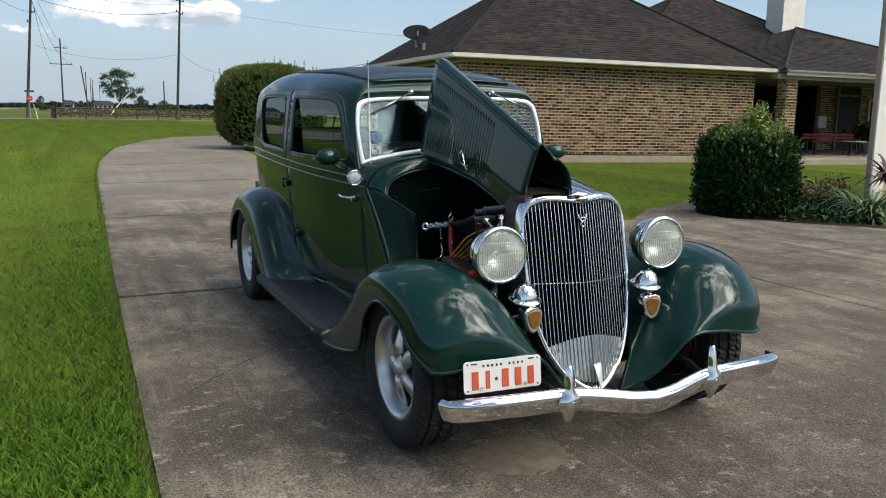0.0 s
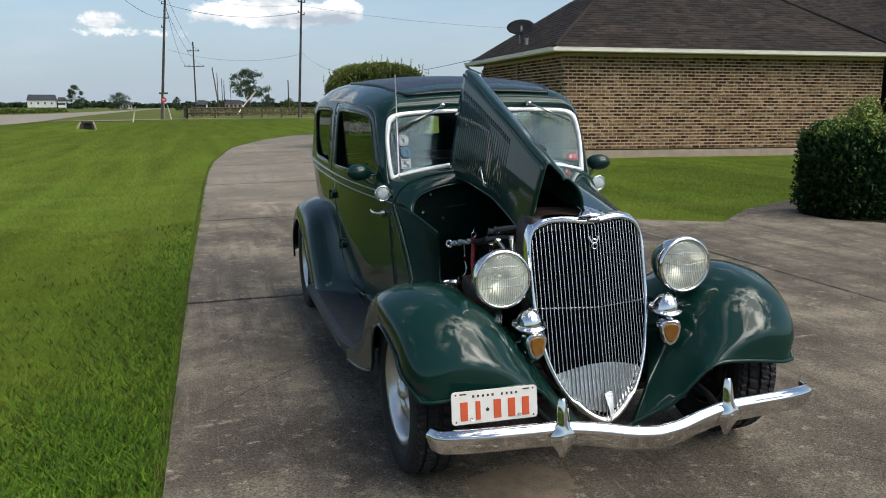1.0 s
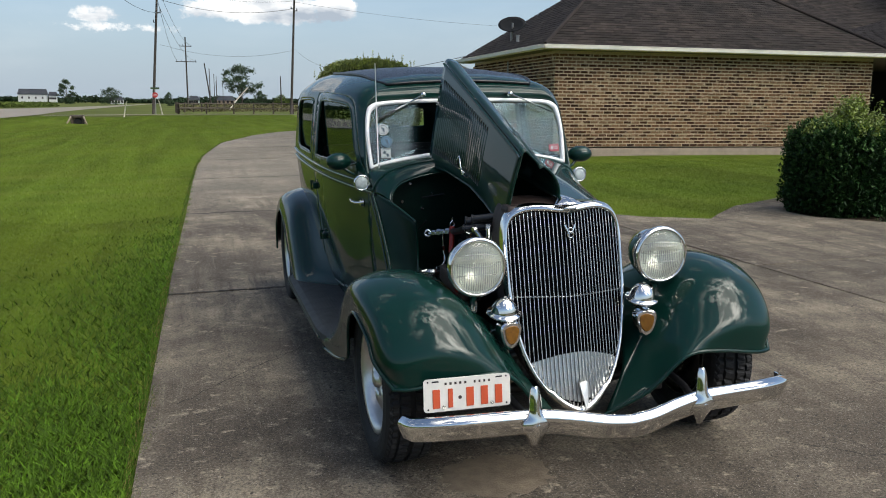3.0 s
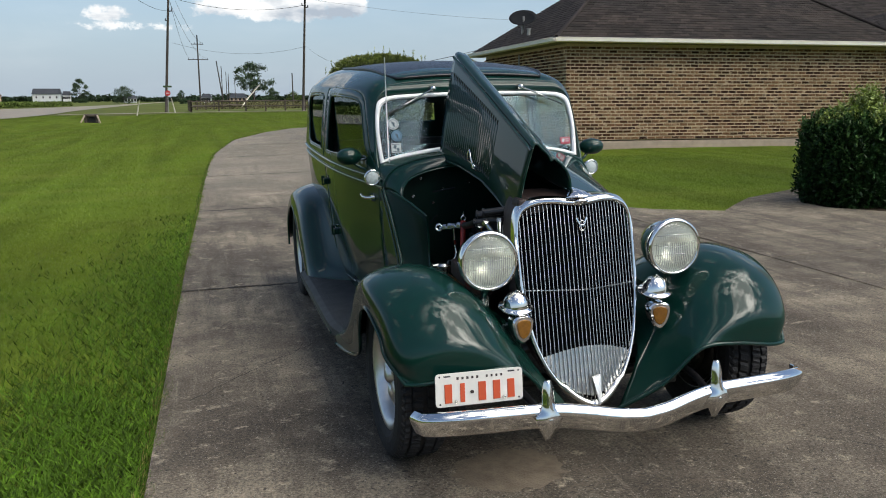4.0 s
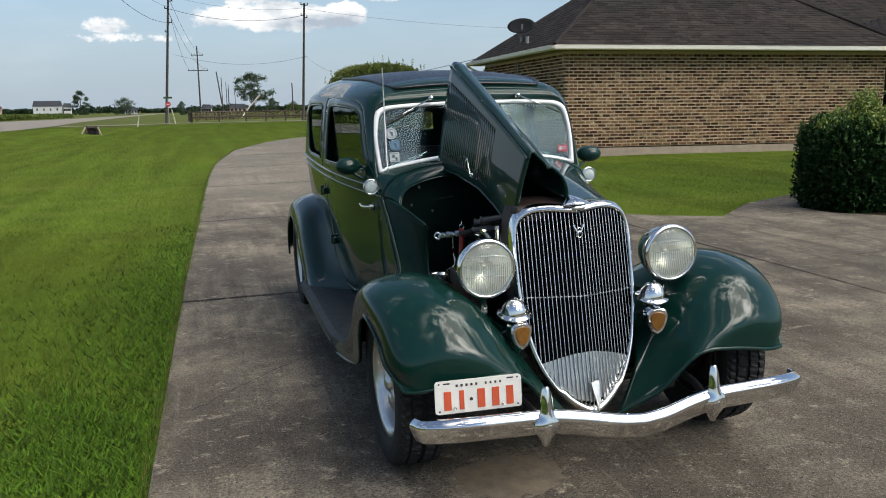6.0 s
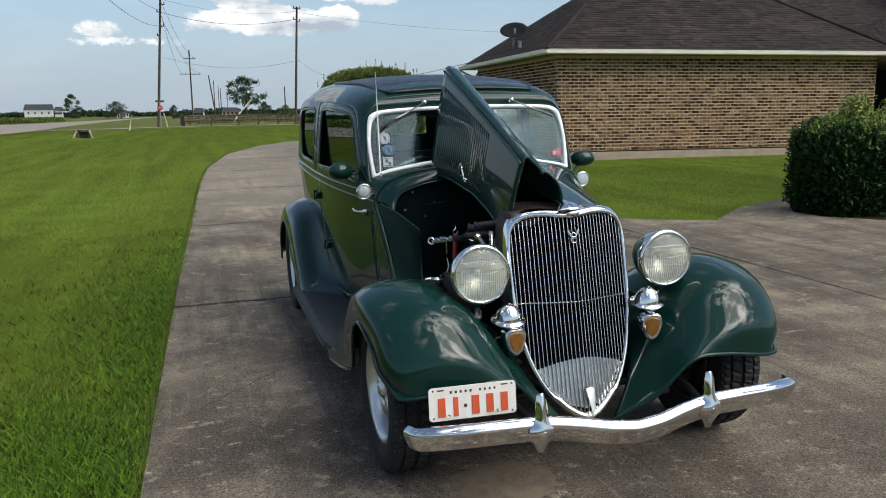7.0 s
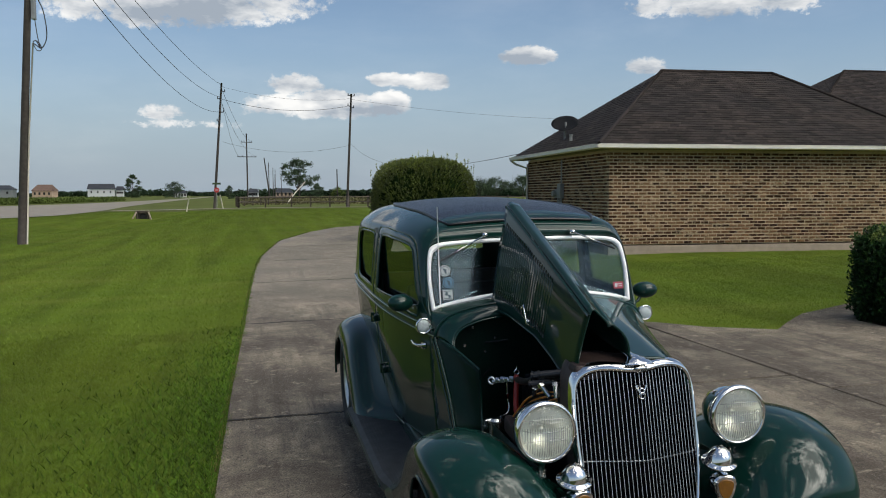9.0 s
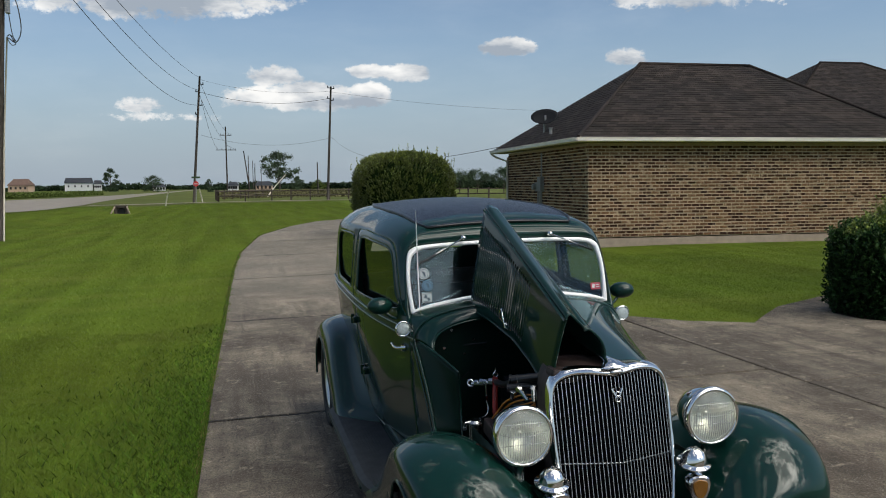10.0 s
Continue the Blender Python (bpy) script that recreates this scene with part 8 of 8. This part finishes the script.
for x, z in ((-.36, .985), (-.25, .93), (-.30, .865), (-.12, .955), (-.40, .90)):
    bm = bmesh.new()
    cyl(bm, (x, 1.046, z), (x, 1.032, z), .007, seg=8)
    part("bolt", bm, M_chrome_dull, car)
for s in (-1, 1):
    bm = bmesh.new()
    box(bm, (s * .34, 1.7, .30), (.06, 3.6, .10), bevel=.01)
    part("frame_rail", bm, M_black, car)
tube("front_axle", [(-.60, .17, .30), (-.35, .17, .24), (0, .17, .22), (.35, .17, .24), (.60, .17, .30)], .03, M_black, car, "black dropped front axle", 8)
for s in (-1, 1):
    tube("leaf_spring", [(s * .50, .10, .33), (s * .25, .08, .39), (0, .08, .41)], .022, M_black, car, "", 6)
    tube("steering_arm", [(s * .15, .05, .30), (s * .40, .06, .31), (s * .56, .12, .33)], .012, M_chrome_dull, car, "", 8)
    bm = bmesh.new()
    cyl(bm, (s * .50, .17, .32), (s * .58, .17, .32), .13, seg=24)
    part("brake_disc", bm, M_chrome_dull, car)
bm = bmesh.new()
box(bm, (0, 1.9, .36), (1.1, 2.6, .04))
part("floor_pan", bm, M_black, car)
for s in (-1, 1):
    bm = bmesh.new()
    box(bm, (s * .545, 2.95, .52), (.02, 1.5, .5))
    part("wheel_well", bm, M_black, car)
bm = bmesh.new()
box(bm, (0, 3.0, .30), (.95, 1.0, .10), bevel=.03)
part("fuel_tank", bm, M_black, car)

# -- cabin --
for nm, y, z, w in (("front_seat", 1.95, .62, .98), ("rear_seat", 2.75, .62, 1.02)):
    st = empty(nm)
    st.parent = car
    st.matrix_local = pose(0, y, 0)
    bm = bmesh.new()
    box(bm, (0, -.18, .60), (w, .46, .18), bevel=.05)
    part("cushion", bm, M_seat, st)
    bm = bmesh.new()
    box(bm, (0, .10, .86), (w, .14, .46), Matrix.Rotation(radians(-10), 4, "X"), .05)
    part("backrest", bm, M_seat, st)
sw = empty("steering_wheel")
sw.parent = car
sw.matrix_local = pose(.26, 1.58, 1.03, 62, 0, 0)
tube("wheel_rim", [(.19 * math.cos(a), .19 * math.sin(a), 0) for a in np.linspace(0, 6.2832, 30, endpoint=False)], .013, M_black, sw, closed=True, seg=8)
for a in (0.5, 2.6, 4.7):
    bm = bmesh.new()
    cyl(bm, (0, 0, -.01), (.19 * math.cos(a), .19 * math.sin(a), 0), .008, seg=8)
    part("spoke", bm, M_chrome_dull, sw)
bm = bmesh.new()
cyl(bm, (0, 0, 0), (0, .0, -.45), .02, seg=10)
part("column", bm, M_black, sw)
bm = bmesh.new()
box(bm, (0, 1.36, .98), (1.0, .16, .12), bevel=.03)
part("dashboard", bm, M_paint_shade, car)
bm = bmesh.new()
box(bm, (0, 1.33, 1.34), (.22, .02, .05), bevel=.01)
part("rear_view_mirror", bm, M_black, car)

# ---- lawn: blades near the camera, tufts further off ----
def lawn(name, n, area, h, w, seed, label, keep, mat=None):
    rng = np.random.default_rng(seed)
    x = rng.uniform(area[0], area[1], n)
    y = area[2] + (area[3] - area[2]) * rng.uniform(0, 1, n) ** 1.35
    rim = np.minimum.reduce([x - area[0], area[1] + 9 - x, y - area[2], (area[3] - y) * 0.4]) * 0.7   # thins out at its outer rim
    ok = keep(x, y) & (rng.uniform(0, 1, n) < np.clip(rim + 0.25 * np.sin(x * 3.1) + 0.2 * np.sin(y * 4.3), 0, 1))
    x, y = x[ok], y[ok]
    k = len(x)
    z = ground_z(x, y)
    far = np.clip((y - area[2]) / (area[3] - area[2]), 0, 1)
    hh = h * rng.uniform(0.55, 1.25, k)
    ww = w * rng.uniform(0.7, 1.3, k) * (1 + 2.0 * far)
    a = rng.uniform(0, 6.28, k)
    ln = rng.uniform(0.3, 1.7, k) * hh
    b = rng.uniform(0, 6.28, k)
    v = np.empty((k, 3, 3))
    v[:, 0] = np.stack([x - ww * np.cos(a), y - ww * np.sin(a), z], 1)
    v[:, 1] = np.stack([x + ww * np.cos(a), y + ww * np.sin(a), z], 1)
    v[:, 2] = np.stack([x + ln * np.cos(b), y + ln * np.sin(b), z + hh], 1)
    me = bpy.data.meshes.new(name)
    me.vertices.add(3 * k)
    me.vertices.foreach_set("co", v.ravel())
    me.loops.add(3 * k)
    me.loops.foreach_set("vertex_index", np.arange(3 * k, dtype=np.int32))
    me.polygons.add(k)
    me.polygons.foreach_set("loop_start", np.arange(0, 3 * k, 3, dtype=np.int32))
    me.update(calc_edges=True)
    ob = finish(name, me, mat or M_blade)
    return tagged(ob, label, "grass", kind="stuff")


_ly, _lx = [p[1] for p in LEFT], [p[0] for p in LEFT]
_ry, _rx = [p[1] for p in RIGHT], [p[0] for p in RIGHT]
left_side = lambda x, y: x < np.interp(y, _ly, _lx) - 0.004
RLX, RLY = [3.06, 3.15, 3.32, 3.65, 4.27, 4.6, 5.2, 6.3, 8.2, 16], [6.56, 6.49, 6.3, 5.85, 5.42, 5.75, 6.3, 6.85, 7.15, 7.4]
right_side = lambda x, y: (x > np.interp(y, _ry, _rx) + 0.004) & (y > np.interp(x, RLX, RLY) + 0.004)
grain = lambda x, y: np.modf(np.abs(np.sin(x * 912.7 + y * 571.3)) * 437.5)[0]
edge_band = lambda x, y: np.exp((x - np.interp(y, _ly, _lx)) / 0.32) * np.clip((9.0 - y) * 0.16, 0, 0.75)      # darker green strip along the slab edge
# where the near lawn takes the blade colour that stands for shadow
SHADE_PATCH = lambda x, y: np.maximum(edge_band(x, y), np.clip((2.15 - y + 0.3 * np.sin(3 * x) + 0.25 * np.sin(7 * x + 3 * y)) * 0.6, 0, 0.95) * np.clip((x + 4.3) * 1.6 + 0.3 * np.sin(5 * y), 0, 1)) > grain(x, y)
near_plain = lambda x, y: left_side(x + 0.012, y) & ~SHADE_PATCH(x, y)
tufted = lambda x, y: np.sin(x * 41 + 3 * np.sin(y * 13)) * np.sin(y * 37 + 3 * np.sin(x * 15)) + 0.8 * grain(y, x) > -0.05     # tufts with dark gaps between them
near_shade = lambda x, y: left_side(x + 0.012, y) & SHADE_PATCH(x, y) & tufted(x, y)
lawn("lawn_grass", 760000, (-7.0, -1.45, -4.0, 8.5), 0.028, 0.0028, 1, "dense green mown lawn grass beside the drive", near_plain)
lawn("lawn_grass", 520000, (-4.9, -1.45, -4.0, 8.0), 0.048, 0.0034, 7, "taller lawn grass beside the drive with a shadow in its darker colour", near_shade, M_blade_shade)
lawn("lawn_grass", 460000, (-22, 8.5, 4.0, 88.0), 0.030, 0.0075, 2, "mown lawn grass stretching away from the drive", left_side)
lawn("lawn_grass", 200000, (2.7, 15, 5.4, 16.0), 0.012, 0.0060, 3, "mown lawn grass between the drive and the house", right_side)

# uneven fringe of uncut and dry grass that hangs over the slab edge
def fringe(name, n, seed, mat, label, reach):
    rng = np.random.default_rng(seed)
    y = -4.0 + 36.0 * rng.uniform(0, 1, n) ** 1.8
    tuft = 0.5 + 0.5 * np.sin(y * 9.0 + 2.0 * np.sin(y * 2.3)) * np.sin(y * 3.7)
    x = np.interp(y, _ly, _lx) + rng.normal(-0.018, 0.016, n)
    z = ground_z(x, y)
    h = rng.uniform(0.035, 0.062, n) * (0.75 + 0.45 * tuft)
    out = rng.uniform(-0.01, reach, n) * (0.5 + 0.8 * tuft)
    a = rng.uniform(0, 6.28, n)
    w = 0.0026 * (1 + np.clip(y, 0, 30) * 0.10)
    v = np.empty((n, 3, 3))
    v[:, 0] = np.stack([x - w * np.cos(a), y - w * np.sin(a), z], 1)
    v[:, 1] = np.stack([x + w * np.cos(a), y + w * np.sin(a), z], 1)
    v[:, 2] = np.stack([x + out, y + rng.normal(0, 0.02, n), z + h], 1)
    ob = raw(name, v.reshape(-1, 3), np.arange(3 * n).reshape(-1, 3), mat)
    return tagged(ob, label, "grass", kind="stuff")


fringe("edge_grass", 30000, 61, M_blade_shade, "uneven green grass fringe over the slab edge", 0.045)
fringe("edge_grass", 9000, 62, M_straw, "dry straw-coloured grass along the slab edge", 0.040)

# ---- bricks of the front wall, laid one by one ----
def brick_mesh(l, h):
    bm = bmesh.new()
    v = []
    for off, ins in ((0.011, 0.0), (-0.004, 0.004)):
        v.append([bm.verts.new((sx * (l / 2 - ins), off, sz * (h / 2 - ins))) for sx, sz in ((-1, -1), (1, -1), (1, 1), (-1, 1))])
    bm.faces.new(v[1])
    for i in range(4):
        j = (i + 1) % 4
        bm.faces.new((v[0][i], v[0][j], v[1][j], v[1][i]))
    me = bpy.data.meshes.new("brick")
    bm.to_mesh(me)
    bm.free()
    me.materials.append(M_brick_one)
    return me


BRICK = brick_mesh(BRICK_L - 0.022, COURSE - 0.025)
for wall, c, turn in LOOSE[:300]:
    b = new("brick", BRICK)
    b.parent = wall
    b.matrix_local = pose(c.x, c.y, c.z, 0, turn, 0)
